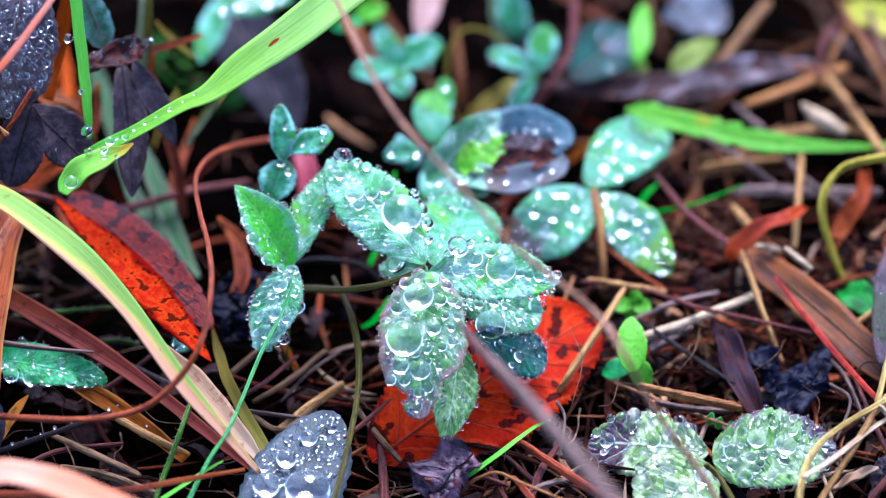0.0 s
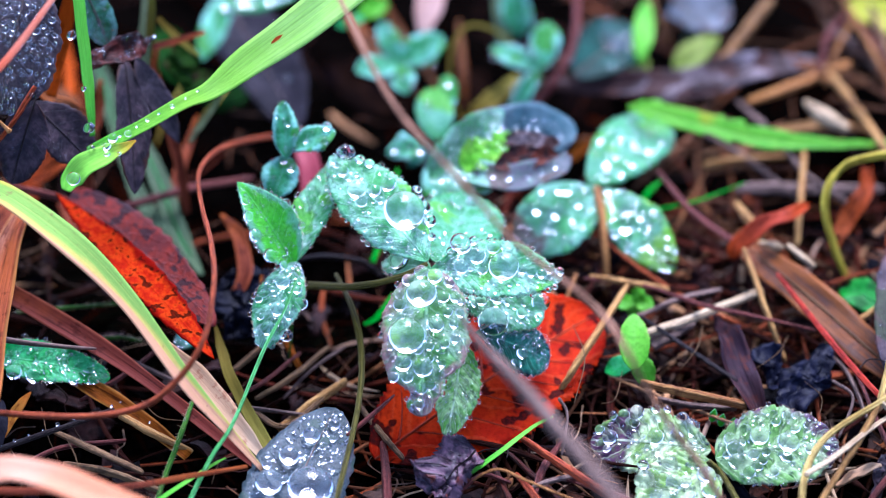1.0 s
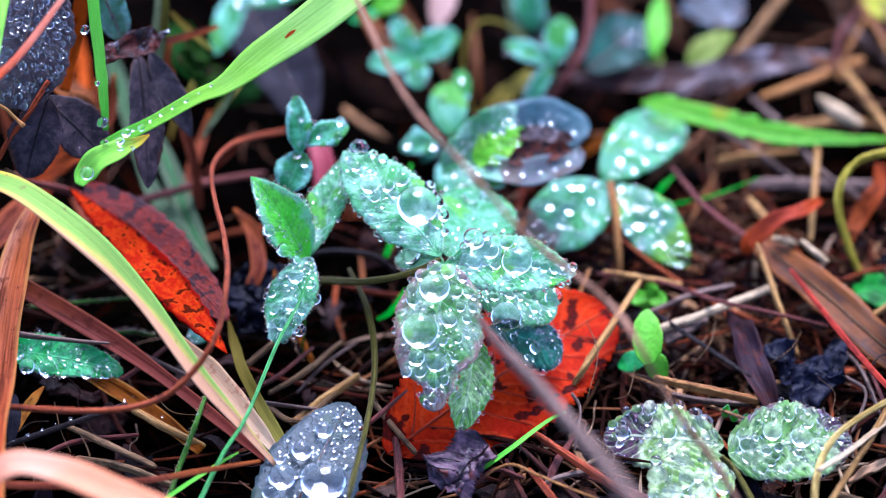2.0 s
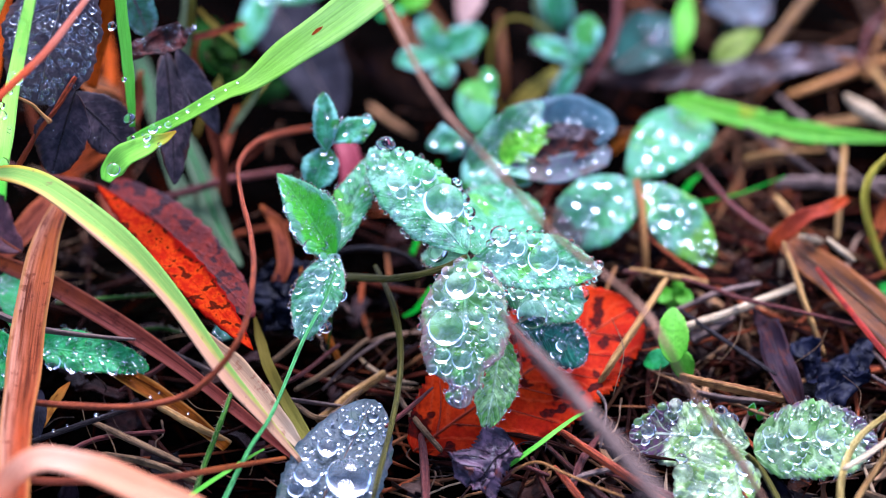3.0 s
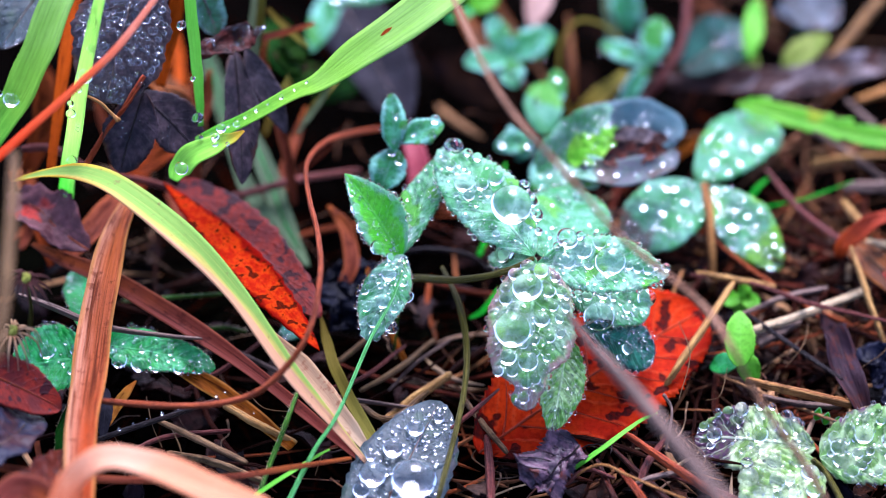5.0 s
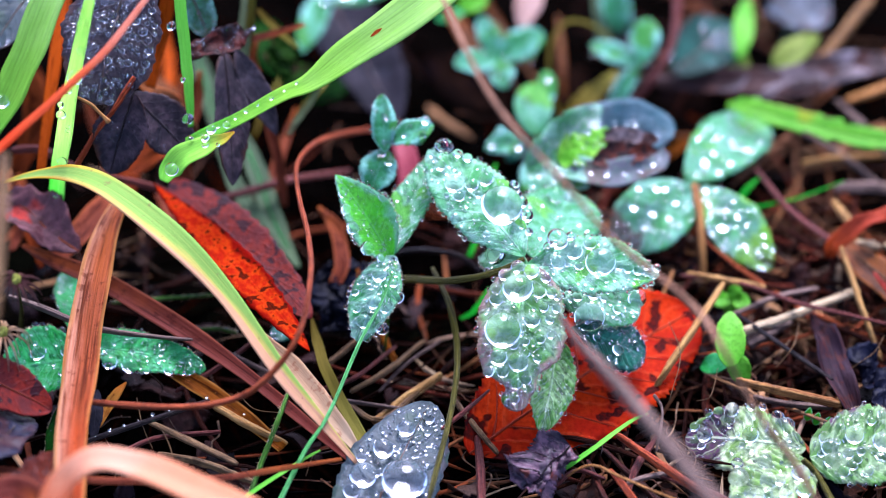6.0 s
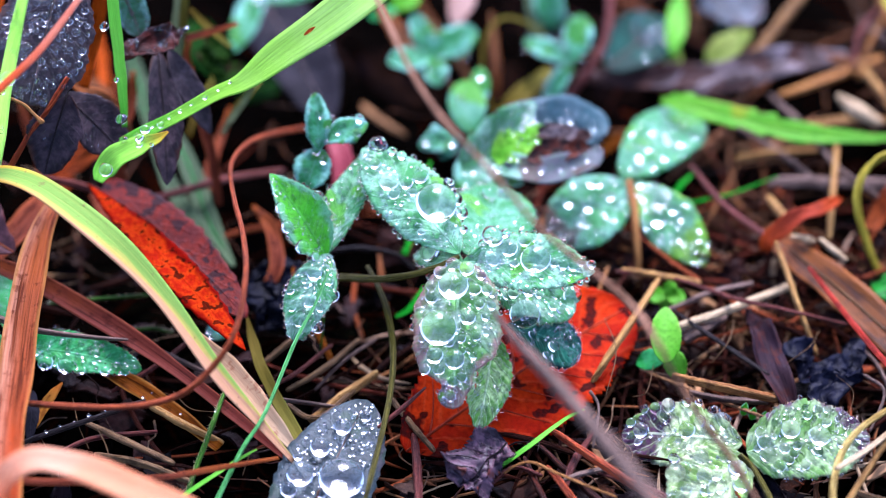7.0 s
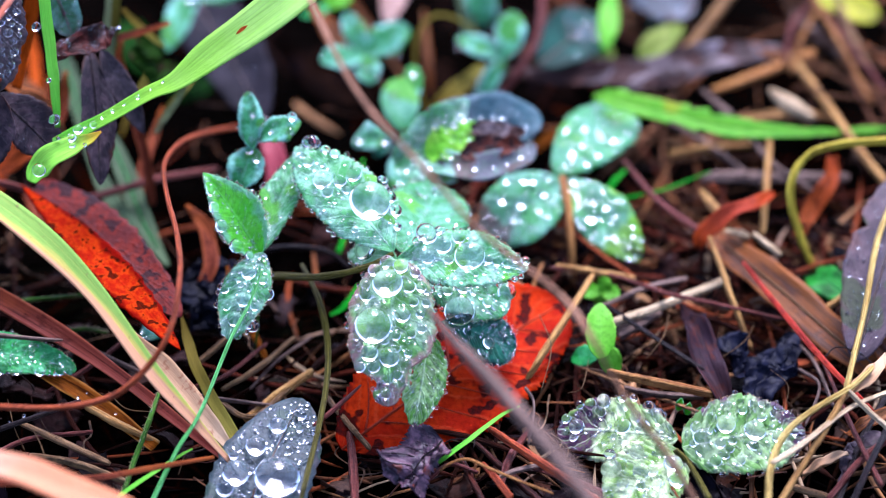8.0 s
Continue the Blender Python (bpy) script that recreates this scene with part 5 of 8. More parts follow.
wet(lf, sf, big=[(0.20, 3.4, 1.15), (0.36, 3.4, 1.2), (0.52, 3.2, 0.5), (0.70, 2.6, 0.75), (0.85, 1.6, 0.7), (0.93, 1.0, 0.6), (0.3, -2.0, 0.5), (0.45, -1.6, 0.55), (0.6, -0.6, 0.5)], mid=41, fine=360, rim=28, mid_r=(0.15, 0.4), seed=34)
fringe(lf, sf, 160, 0.35, 34)
lf, sf = leaf("leaflet", MID_GREEN, (-59.3, -36.3, 9), (-65.4, -16.1, 8), 6.0, (-0.14, 0.01, 0.99), teeth=0.03, tooth=4.0, pleat=0.08, ragged=0.04, rows=70, seed=35, shape=0.5, full=0.6, parent=low)
wet(lf, sf, big=[(0.708, -1.83, 0.5), (0.487, -0.76, 0.5)], mid=22, fine=180, rim=8, mid_r=(0.12, 0.3), seed=35)
fringe(lf, sf, 160, 0.35, 35)
# this leaflet is given the shade-darkened green
lf, sf = leaf("leaflet", SHADE_GREEN, (-60.5, -32.8, 4), (-65.1, -56.7, 0), 5.8, (0.16, -0.19, 0.97), seed=36, shape=0.6, full=0.6, parent=low)
wet(lf, sf, mid=15, fine=120, mid_r=(0.15, 0.3), seed=36)
fringe(lf, sf, 160, 0.35, 36)

# ---- purple leaves, upper corner ----
lf, sf = leaf("purple_leaf", PURPLE_DEW, (-54.6, -3.8, 55.3), (-59.5, -16.0, 39.3), 14.56, (-0.07, -0.78, 0.62), ragged=0.06, pleat=0.06, seed=37, shape=0.52, full=0.5, fold=0.04, bend=0.08, rib=TWIG, label='slate-purple leaf thickly covered with small round drops', category='leaf', group='purple leaves')
wet(lf, sf, mid=136, fine=60, mid_r=(0.36, 0.82), seed=37)
lf, sf = leaf("purple_leaf", DARK_PURPLE, (-54.0, -12.9, 39.2), (-57.5, -19.7, 29.3), 7.98, (-0.12, -0.80, 0.59), ragged=0.06, pleat=0.06, seed=38, shape=0.52, full=0.6, rib=DARK_TWIG, label='blackish purple leaf hanging below a beaded one', category='leaf', group='purple leaves')
wet(lf, sf, fine=24, seed=38)
lf, sf = leaf("purple_leaf", DARK_PURPLE, (-54.9, -9.9, 36.8), (-45.5, -14.9, 28.7), 7.82, (0.30, -0.61, 0.74), ragged=0.06, pleat=0.06, seed=39, shape=0.5, full=0.6, rib=DARK_TWIG, label='blackish purple leaf hanging below a beaded one', category='leaf', group='purple leaves')
wet(lf, sf, fine=28, seed=39)
lf, sf = leaf("purple_leaf", DARK_PURPLE, (-41.3, -0.6, 37.8), (-39.6, -17.9, 26.0), 5.34, (0.29, -0.53, 0.80), ragged=0.06, pleat=0.06, seed=40, shape=0.5, full=0.6, fold=0.35, rib=DARK_TWIG, label='blackish purple folded dead leaf', category='leaf', group='purple leaves')
lf, sf = leaf("purple_leaf", MAUVE_GREY, (-39.5, -1.8, 39.0), (-33.4, -7.2, 27.3), 3.81, (0.29, -0.80, 0.52), ragged=0.06, pleat=0.06, seed=41, shape=0.45, full=0.7, fold=0.3, label='mauve-grey narrow folded leaf', category='leaf', group='purple leaves')
lf, sf = leaf("withered_leaf", MAROON_CURL, (-47.3, -7.5, 42.4), (-36.7, -2.3, 42.4), 3.5, (0.15, -0.31, 0.94), seed=42, crumple=1.5, shape=0.4, wave=0.8, label='curled maroon leaf edge with fine droplets', category='leaf', group='fallen leaves')
wet(lf, sf, fine=120, seed=42)
lf, sf = leaf("purple_leaf", FROST, (-47.2, 3.6, 48.0), (-43.9, 3.0, 38.1), 5.16, (0.39, -0.90, 0.18), ragged=0.06, pleat=0.06, seed=43, shape=0.5, full=0.6, rib=TWIG, label='pale silvery-green leaf thick with fine dew', category='leaf', group='purple leaves')
wet(lf, sf, mid=90, fine=260, mid_r=(0.16, 0.5), seed=43)
lf, sf = leaf("purple_leaf", GREY_PURPLE, (-68.6, 7.2, 45.2), (-75.5, -5.4, 41.3), 7.97, (0.03, -0.31, 0.95), ragged=0.06, pleat=0.06, seed=44, shape=0.5, full=0.55, rib=TWIG, label='grey leaf dusted with fine droplets', category='leaf', group='purple leaves')
wet(lf, sf, mid=11, fine=180, mid_r=(0.12, 0.3), seed=44)
lf, sf = leaf("purple_leaf", SHADE_PURPLE, (-28.8, 61, 5), (-16.3, 28.5, 3), 11.7, (-0.11, -0.10, 0.99), ragged=0.06, pleat=0.06, seed=45, shape=0.5, full=0.55, rib=TWIG, label='slate-purple leaf with deep shade put into its colour', category='leaf', group='purple leaves')
wet(lf, sf, mid=10, fine=80, mid_r=(0.14, 0.28), seed=45)
lf, sf = leaf("green_leaf", FROST, (-27.2, 52.8, 12), (-31.5, 38.7, 9), 4.4, (0.04, -0.22, 0.97), teeth=0.045, pleat=0.09, ragged=0.045, curl=0.1, rows=78, seed=46, shape=0.5, full=0.6, rib=GREEN_STEM, label='soft teal-green wet leaf', category='leaf', group='green leaves')
lf, sf = leaf("green_leaf", TEAL_DIM, (-16.8, 48.9, 14), (-28.8, 48.5, 12), 4.4, (-0.14, -0.39, 0.91), teeth=0.045, pleat=0.09, ragged=0.045, curl=0.1, rows=78, seed=47, shape=0.5, full=0.6, label='soft teal-green wet leaf', category='leaf', group='green leaves')
wet(lf, sf, mid=15, seed=47)
lf, sf = leaf("green_leaf", SHADE_GREEN, (-40.2, 69.6, -8), (-34.8, 57.1, -9), 6.0, (-0.12, -0.13, 0.98), seed=48, full=0.55, rib=MOSS_STEM, label='deep green leaf, shade mixed into its colour', category='leaf', group='green leaves')
lf, sf = leaf("green_leaf", SHADE_GREEN, (-31.3, 47, -6), (-25.1, 53, -7), 5.6, (0.30, -0.15, 0.94), seed=49, full=0.55, rib=MOSS_STEM, label='deep green leaf, shade mixed into its colour', category='leaf', group='green leaves')
blade("grass", SAGE, [(-47.8, 37.7, 9, 2.2), (-46.1, 32.3, 7, 2.8), (-44.4, 25.3, 4, 1.2)], seed=50, rib=GREEN_STEM, label='pale sage-green leaf blade', category='grass', group='grass')
blade("grass", SAGE, [(-40.7, 20, 8, 1.8), (-37.4, 10.5, 7, 3), (-34.4, 0.4, 5, 3), (-30.5, -8.1, 3, 0.8)], seed=51, rib=GREEN_STEM, label='pale sage-green leaf blade', category='grass', group='grass')
blade("grass", SAGE, [(-43.3, 15, 9, 1.3), (-40.2, 6.2, 7, 2.5), (-36.5, -1, 5, 2.2), (-34.8, -4, 3, 0.8)], seed=52, label='pale sage-green leaf blade', category='grass', group='grass')

# ---- grass ----
broad = blade("grass", GRASS, [(-46.1, -17.2, 33, 2.2), (-42.1, -16.5, 35, 2.2), (-38, -15.6, 37, 2), (-32.2, -14.3, 40, 2.3), (-28, -13.7, 42, 3.1), (-22.2, -12.1, 46, 5.2), (-13.9, -10.4, 52, 6.1), (-0.8, -6.2, 61, 6.3)], seed=53, fold=0.12, rows=60, label='broad yellow-green grass blade with a red spot', category='grass', group='grass')
lf, sf = leaf("rust_spot", RUST_MARK, (-19.2, -12.4, 49.3), (-17.5, -12, 50.6), 0.62, (-0.43, -0.58, 0.69), seed=54, thick=0.05, rows=12, bend=0.05, fold=0, parent=broad, label='small red rust spot')
beads_along(broad, [(-45.3, -19, 35), (-42.5, -18.1, 36), (-40.4, -17.7, 37), (-37.5, -17.3, 39), (-33.7, -16.6, 41), (-30, -15.5, 43)], [0.7, 0.3, 0.75, 0.3, 0.55, 0.22, 0.3, 0.2, 0.35, 0.18, 0.25], seed=55)
shoot = blade("grass", GRASS_TIP, [(-49.4, -23.6, 31, 1.4), (-48.4, -22.1, 32, 3.4), (-46.3, -21.3, 34, 3.7), (-42.8, -19.9, 35, 2.8), (-40.7, -19.8, 36, 1.6), (-39.1, -19.4, 37, 0.3)], seed=56, fold=0.3, label='short green grass shoot with an orange tip and drops', category='grass', group='grass')
beads_along(shoot, [(-48, -24.8, 34), (-43.1, -23.3, 37), (-42.9, -22.9, 38), (-41.2, -22.7, 37)], [1.0, 0.5, 0.66, 0.33], seed=57)
upright = blade("grass", GRASS_LIME, [(-45.7, -14.3, 34, 0.8), (-46, -12.4, 40, 1.5), (-46.5, -10.7, 46, 1.7), (-47.4, -7.7, 56, 1.8)], seed=58, fold=0.2, label='narrow upright green grass blade ending in a drop', category='grass', group='grass')
beads_along(upright, [(-48.2, -9, 48), (-46.5, -13.7, 42), (-45.7, -16, 36)], [0.75, 0.41, 0.91], seed=59)
soft = blade("grass", GRASS, [(-80.6, -17.7, 28, 3.8), (-73.9, -13.7, 36, 4.6), (-69.6, -9.7, 44, 5), (-65.1, -3.7, 54, 5)], seed=60, label='broad soft green grass blade', category='grass', group='grass')
beads_along(soft, [(-75.2, -13.9, 39), (-73.7, -14.5, 38), (-72.6, -14.2, 38)], [0.5, 1.16, 0.41], seed=61)
hung = blade("grass", GRASS_PALE, [(-66.9, -12.8, 14, 2.1), (-65.7, -16.4, 24, 2.9), (-63.8, -21, 38, 2.7), (-61.5, -23.3, 52, 2.1), (-58.4, -21.8, 66, 1.4)], seed=62, fold=0.12, label='upright green grass blade hung with drops', category='grass', group='grass')
beads_along(hung, [(-59.9, -21.9, 60), (-60.3, -22.1, 57), (-61.4, -24.5, 51), (-63, -24.1, 47), (-64.4, -22.9, 43), (-63.2, -22.6, 40), (-63.5, -22.1, 38), (-65.5, -18.3, 26), (-66.8, -15.4, 18)], [0.75, 1.0, 0.66, 1.16, 0.58, 0.5, 0.75, 0.33, 0.33, 0.75, 0.33, 0.33], seed=63)
blade("grass", GRASS_DRYING, [(-20.6, -57.4, 6, 0.7), (-25.5, -54.6, 11, 1.6), (-31.3, -51, 17, 2.6), (-39.6, -43.9, 26, 3.2), (-47.8, -38.9, 33, 4.2), (-56.2, -32.6, 36, 3.8), (-62.3, -27.2, 35, 3.1), (-67.6, -23.3, 32, 1.6), (-73.5, -18.7, 27, 0.4)], seed=64, facing=(0.25, -0.5, 0.83), rows=70, fold=0.15, label='arched grass blade, green above, yellow and pink where it dries', category='grass', group='grass')
blade("dry_grass", CREAM, [(-35.2, -38.5, 14, 1.7), (-30, -43, 11, 3.5), (-24.9, -49, 8, 3.1), (-20.7, -53.1, 5, 1.4)], seed=65, fold=0.4, label='cream-white dry grass husk', category='dry grass', group='dry grass')
blade("grass", GRASS_OLIVE, [(-27.9, -29.9, 11, 0.3), (-26.9, -34.5, 10, 1.4), (-25.5, -39.8, 9, 1.7), (-23, -44, 6, 1.8), (-19.1, -50.6, 3, 1.8)], seed=66, label='olive dying grass blade', category='dry grass', group='dry grass')
blade("grass", GRASS_LIME, [(9.6, -57.3, 5, 0.6), (13.8, -55, 7, 0.7), (18.7, -51.7, 9, 0.5), (21.6, -50.6, 10, 0.2)], seed=67, label='short thin bright green grass blade', category='grass', group='grass')
blade("grass", GRASS_LIME, [(-38.3, -64.8, 4, 0.6), (-32.7, -61.4, 6, 0.6), (-27.9, -59, 8, 0.4), (-25.8, -58.4, 9, 0.2)], seed=68, label='short thin bright green grass blade', category='grass', group='grass')
blade("grass", GRASS_DEEP, [(32.8, 4.2, 3, 0.22), (37.1, 4.4, 5, 0.38), (44.8, 4.6, 7, 0.38), (52.2, 6.5, 9, 0.15)], seed=69, label='short thin bright green grass blade', category='grass', group='grass')
blade("grass", GRASS_DEEP, [(34.6, 5.5, 2, 0.3), (37.3, 10, 4, 0.9), (39.5, 12.3, 5, 0.3)], seed=70, label='short thin bright green grass blade', category='grass', group='grass')
blade("grass", GRASS_DEEP, [(-6, -20.3, 3, 0.5), (-3.9, -19.6, 4, 0.9), (-1.7, -16.6, 6, 0.3)], seed=71, label='short thin bright green grass blade', category='grass', group='grass')
blade("grass", GRASS_DEEP, [(-4.7, -5.2, 3, 0.8), (-3.2, -0.8, 5, 0.7), (-0.8, 8.9, 10, 0.3)], seed=72, label='short thin bright green grass blade', category='grass', group='grass')

# ---- dry blades and stems, front left ----
blade("dry_grass", RUST_SHEEN_SIDE, [(-60.4, -82.9, 16, 4.3), (-60.8, -65.4, 18, 4.6), (-60.3, -51.3, 19, 5.1), (-59.5, -34.2, 20, 4.8), (-57.9, -21.9, 21, 3.5), (-56.3, -9.8, 18, 1.7)], seed=73, rows=60, fold=0.2, label='broad rust-brown dry grass blade', category='dry grass', group='dry grass')
rose = blade("dry_grass", ROSE_STEM, [(-20.6, -56.9, 5, 0.6), (-28.1, -51, 8, 1.7), (-35.8, -43.8, 10, 2.0), (-46, -35.2, 12, 3.0), (-57.2, -27.2, 14, 3.1), (-66.7, -21.8, 15, 2.1), (-71.1, -18.5, 15, 0.6)], seed=74, rows=60, fold=0.2, label='rose-brown dry grass blade lying across the litter', category='dry grass', group='dry grass')
blade("dry_grass", PEACH, [(-63.1, -91.4, 24.7, 3.05), (-60.5, -88.4, 27.9, 3.76), (-57.0, -87.1, 30.7, 3.66), (-51.8, -87.1, 30.7, 3.76), (-44.7, -88.6, 28.7, 4.58), (-33.8, -91.5, 24.7, 4.68)], seed=75, rows=60, fold=0.1, label='pale peach dry blade bent over like a hook', category='dry grass', group='dry grass')
blade("dry_grass", CORAL, [(-75.9, -46.8, 49.2, 1.45), (-68.1, -40.8, 53.6, 1.23), (-61.0, -35.5, 57.9, 1.16), (-55.5, -30.5, 61.3, 1.02), (-47.8, -20.5, 67.2, 0.80)], seed=76, fold=-0.3, label='coral-red stem leaning across the leaves', category='dry grass', group='dry grass')
blade("dry_grass", ORANGE_STRIP, [(-68.1, -15.1, 26.1, 1.26), (-67.1, -7.1, 32.8, 1.75), (-66.2, 0.4, 37.7, 1.94), (-64.9, 9.3, 43.7, 2.13)], seed=77, label='orange-brown dry grass strip', category='dry grass', group='dry grass')
blade("dry_grass", BROWN, [(-55.7, 32.4, 9, 1.7), (-52.5, 28.6, 8, 3.8), (-48.8, 23.9, 5, 3.1)], seed=78, rib=PLUM_TWIG, label='orange-brown dry leaf strip', category='dry grass', group='dry grass')
blade("dry_grass", ORANGE_STRIP, [(-53.8, 47.3, 8, 1.2), (-52.4, 41, 6, 1.7), (-51.7, 32.5, 4, 1.2)], seed=79, label='orange-brown dry leaf strip', category='dry grass', group='dry grass')
lf, sf = leaf("withered_leaf", MAROON, (-62.3, -23.6, 18), (-74.4, -13.2, 21), 8.4, (-0.05, -0.33, 0.94), seed=80, crumple=1.4, shape=0.5, full=0.6, fold=0.3, teeth=0.01, wave=0.7, rib=VINE, label='maroon-grey folded leaf with a red patch', category='leaf', group='fallen leaves')
blade("dry_grass", ROSE_BROWN, [(-66.8, -20, 13, 2.5), (-62.9, -14.4, 14, 3.9), (-58.8, -6, 14, 3.4), (-56.2, 2.4, 13, 1.2)], seed=81, label='brown curled dry leaf strip', category='dry grass', group='dry grass')
blade("dry_grass", ROSE_BROWN, [(-74.3, -68.6, 14, 1.2), (-56.5, -70.2, 13, 1.1), (-40.5, -68.3, 12, 0.9), (-32.5, -65.2, 11, 0.9), (-22.6, -60.2, 9, 0.5)], seed=82, fold=-0.3, label='red-brown dry stem lying on the litter', category='dry grass', group='dry grass')
rusty = blade("dry_grass", RUST, [(-53.4, -35.7, 8, 0.9), (-47.6, -38.3, 7, 2.5), (-40, -43.2, 5, 2.7), (-31.5, -50.8, 3, 1.6)], seed=83, label='rust-brown dry grass blade', category='dry grass', group='dry grass')
beads_along(rusty, [(-52.2, -37.6, 9), (-47.5, -40.1, 9), (-39.9, -44.8, 7), (-33.1, -50.7, 5)], [0.17, 0.12, 0.25, 0.12, 0.17, 0.25], seed=84)
lf, sf = leaf("red_leaf", RUSSET, (-78.9, -55.3, 22), (-64.3, -57, 15), 7.8, (0.33, -0.47, 0.82), seed=85, shape=0.5, full=0.55, rib=VINE, label='dull red leaf with a wet surface', category='leaf', group='fallen leaves')
wet(lf, sf, fine=20, seed=85)
lf, sf = leaf("purple_leaf", BLUE_RED, (-75.8, -76.8, 20), (-67.4, -55.9, 13), 7.5, (0.36, 0.16, 0.92), seed=86, shape=0.5, full=0.6, crumple=1.2, rib=TWIG, label='blue-black wet leaf with red patches', category='leaf', group='purple leaves')
lf, sf = leaf("withered_leaf", CORNER_RUST, (-68.8, -86.5, 20), (-62.5, -64.5, 13), 6.1, (0.28, 0.22, 0.94), seed=87, shape=0.5, full=0.6, crumple=1.4, rib=VINE, label='dark rust-brown dead fallen leaf', category='leaf', group='fallen leaves')
blade("dry_grass", ROSE_STEM, [(-72.5, -87.7, 22, 3.6), (-68.1, -82.8, 22, 3.9), (-62.6, -84, 20, 2.7)], seed=88, label='dark red-brown dry grass strip', category='dry grass', group='dry grass')
blade("dry_grass", ROSE_BROWN, [(-52.3, 5.9, 6, 1), (-48.7, -1.3, 6, 2.9), (-45.9, -6.7, 5, 2.5), (-43.7, -11, 3, 0.7)], seed=89, fold=0.3, wave=0.3, label='dark maroon dry leaf strip', category='dry grass', group='dry grass')
stalk("dry_grass", BROWN_STICK, [(-67.5, -74.3, 74.1, 1.23), (-67.3, -86.0, 70.6, 1.44), (-67.7, -96.6, 65.4, 1.34), (-68.5, -102.9, 60.8, 1.24)], seed=90, label='tan dry stem standing upright', category='dry grass', group='dry grass')
stalk("thin_twig", TWIG, [(-71.7, -37, 20, 0.7), (-67.1, -38.3, 19, 1.1), (-59.7, -40.3, 17, 1), (-50.8, -38.7, 14, 0.7), (-45.1, -36.9, 12, 0.5)], seed=91, label='dark grey thin wet twig', category='twig', group='twigs')
stalk("thin_twig", ORANGE_STICK, [(-61.7, -22.8, 45.7, 0.35), (-59.7, -23.1, 44.7, 0.41), (-58.0, -24.5, 43.8, 0.41), (-56.8, -26.2, 43.8, 0.70)], seed=92, label='curled tan dry tendril', category='twig', group='twigs')
stalk("thin_twig", RED_STEM, [(-53.7, -14.9, 43.6, 0.72), (-56.5, -17.1, 39.7, 0.72), (-59.5, -16.8, 34.8, 0.72), (-63.0, -18.8, 29.0, 0.72)], seed=93, label='orange-tan straw stem leaning upright', category='twig', group='twigs')
stalk("thin_twig", PLUM_TWIG, [(-73.2, -7, 24, 0.9), (-68.5, -6.9, 24, 1.1), (-63.9, -8.2, 22, 0.8), (-59, -6.9, 19, 0.8), (-53.2, -5, 16, 1), (-49.1, -3.8, 13, 0.8)], seed=94, label='dark purple-brown curved stem', category='twig', group='twigs')
stalk("thin_twig", PLUM_TWIG, [(-43.5, 2, 8, 1.2), (-37.5, 3.4, 9, 1.4), (-31.6, 5.9, 9, 1.3), (-23.2, 13.4, 5, 1)], seed=95, label='dark purple-brown wet stem', category='twig', group='twigs')
dried_flower((-72.6, -15.2, -6), (-69.3, -49.0, 32.3), 1.2, 16, 3.4, 0.42, MAROON_BRACT, "dead flower head with a yellowish knob and dark bracts")
dried_flower((-72.0, -40.0, -6), (-71.3, -51.3, 24.5), 2.6, 22, 3.6, 0.3, CREAM, "dead seed head with pale drooping bristles")
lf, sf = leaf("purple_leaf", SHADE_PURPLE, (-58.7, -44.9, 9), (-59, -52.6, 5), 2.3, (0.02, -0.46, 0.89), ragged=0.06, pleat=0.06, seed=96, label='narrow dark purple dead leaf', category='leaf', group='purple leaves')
stalk("thin_twig", BROWN_STICK, [(-49.6, -50.1, 7, 0.11), (-47.8, -55.8, 8, 0.17), (-47, -59.1, 8, 0.11)], seed=97, label='brown hair-thin dry fibre', category='twig', group='twigs')
stalk("thin_twig", BROWN_STICK, [(-57.3, -52.2, 6, 0.11), (-55.3, -58.5, 7, 0.11), (-55.3, -62.4, 6, 0.11)], seed=98, label='brown hair-thin dry fibre', category='twig', group='twigs')
stalk("thin_twig", BROWN_STICK, [(-38.3, -44, 8, 0.11), (-35.6, -49.1, 9, 0.11), (-31.5, -48.8, 8, 0.11)], seed=99, label='brown hair-thin dry fibre', category='twig', group='twigs')
stalk("thin_twig", BROWN_STICK, [(-27.9, -59.5, 5, 0.11), (-26.7, -56.8, 7, 0.11), (-24.7, -55.5, 7, 0.11)], seed=100, label='brown hair-thin dry fibre', category='twig', group='twigs')
stalk("thin_twig", BROWN_STICK, [(-53.1, -43.1, 6, 0.11), (-51.8, -50.8, 7, 0.11), (-50.3, -53.5, 5, 0.11)], seed=101, label='brown hair-thin dry fibre', category='twig', group='twigs')
stalk("thin_twig", BROWN_STICK, [(25, -28.1, 9, 0.11), (26.5, -37.3, 10, 0.17), (24.8, -45.3, 8, 0.11)], seed=102, label='brown hair-thin dry fibre', category='twig', group='twigs')
stalk("thin_twig", BROWN_STICK, [(40.7, -35.1, 6, 0.11), (43.3, -32.3, 8, 0.17), (44.4, -25.7, 7, 0.11)], seed=103, label='brown hair-thin dry fibre', category='twig', group='twigs')
stalk("thin_twig", BROWN_STICK, [(58.9, -37.9, 6, 0.11), (61.1, -43.1, 7, 0.11), (60, -48.4, 6, 0.11)], seed=104, label='brown hair-thin dry fibre', category='twig', group='twigs')
stalk("thin_twig", BROWN_STICK, [(51.7, -34, 5, 0.11), (55.2, -32.5, 7, 0.11), (57, -27.3, 6, 0.11)], seed=105, label='brown hair-thin dry fibre', category='twig', group='twigs')
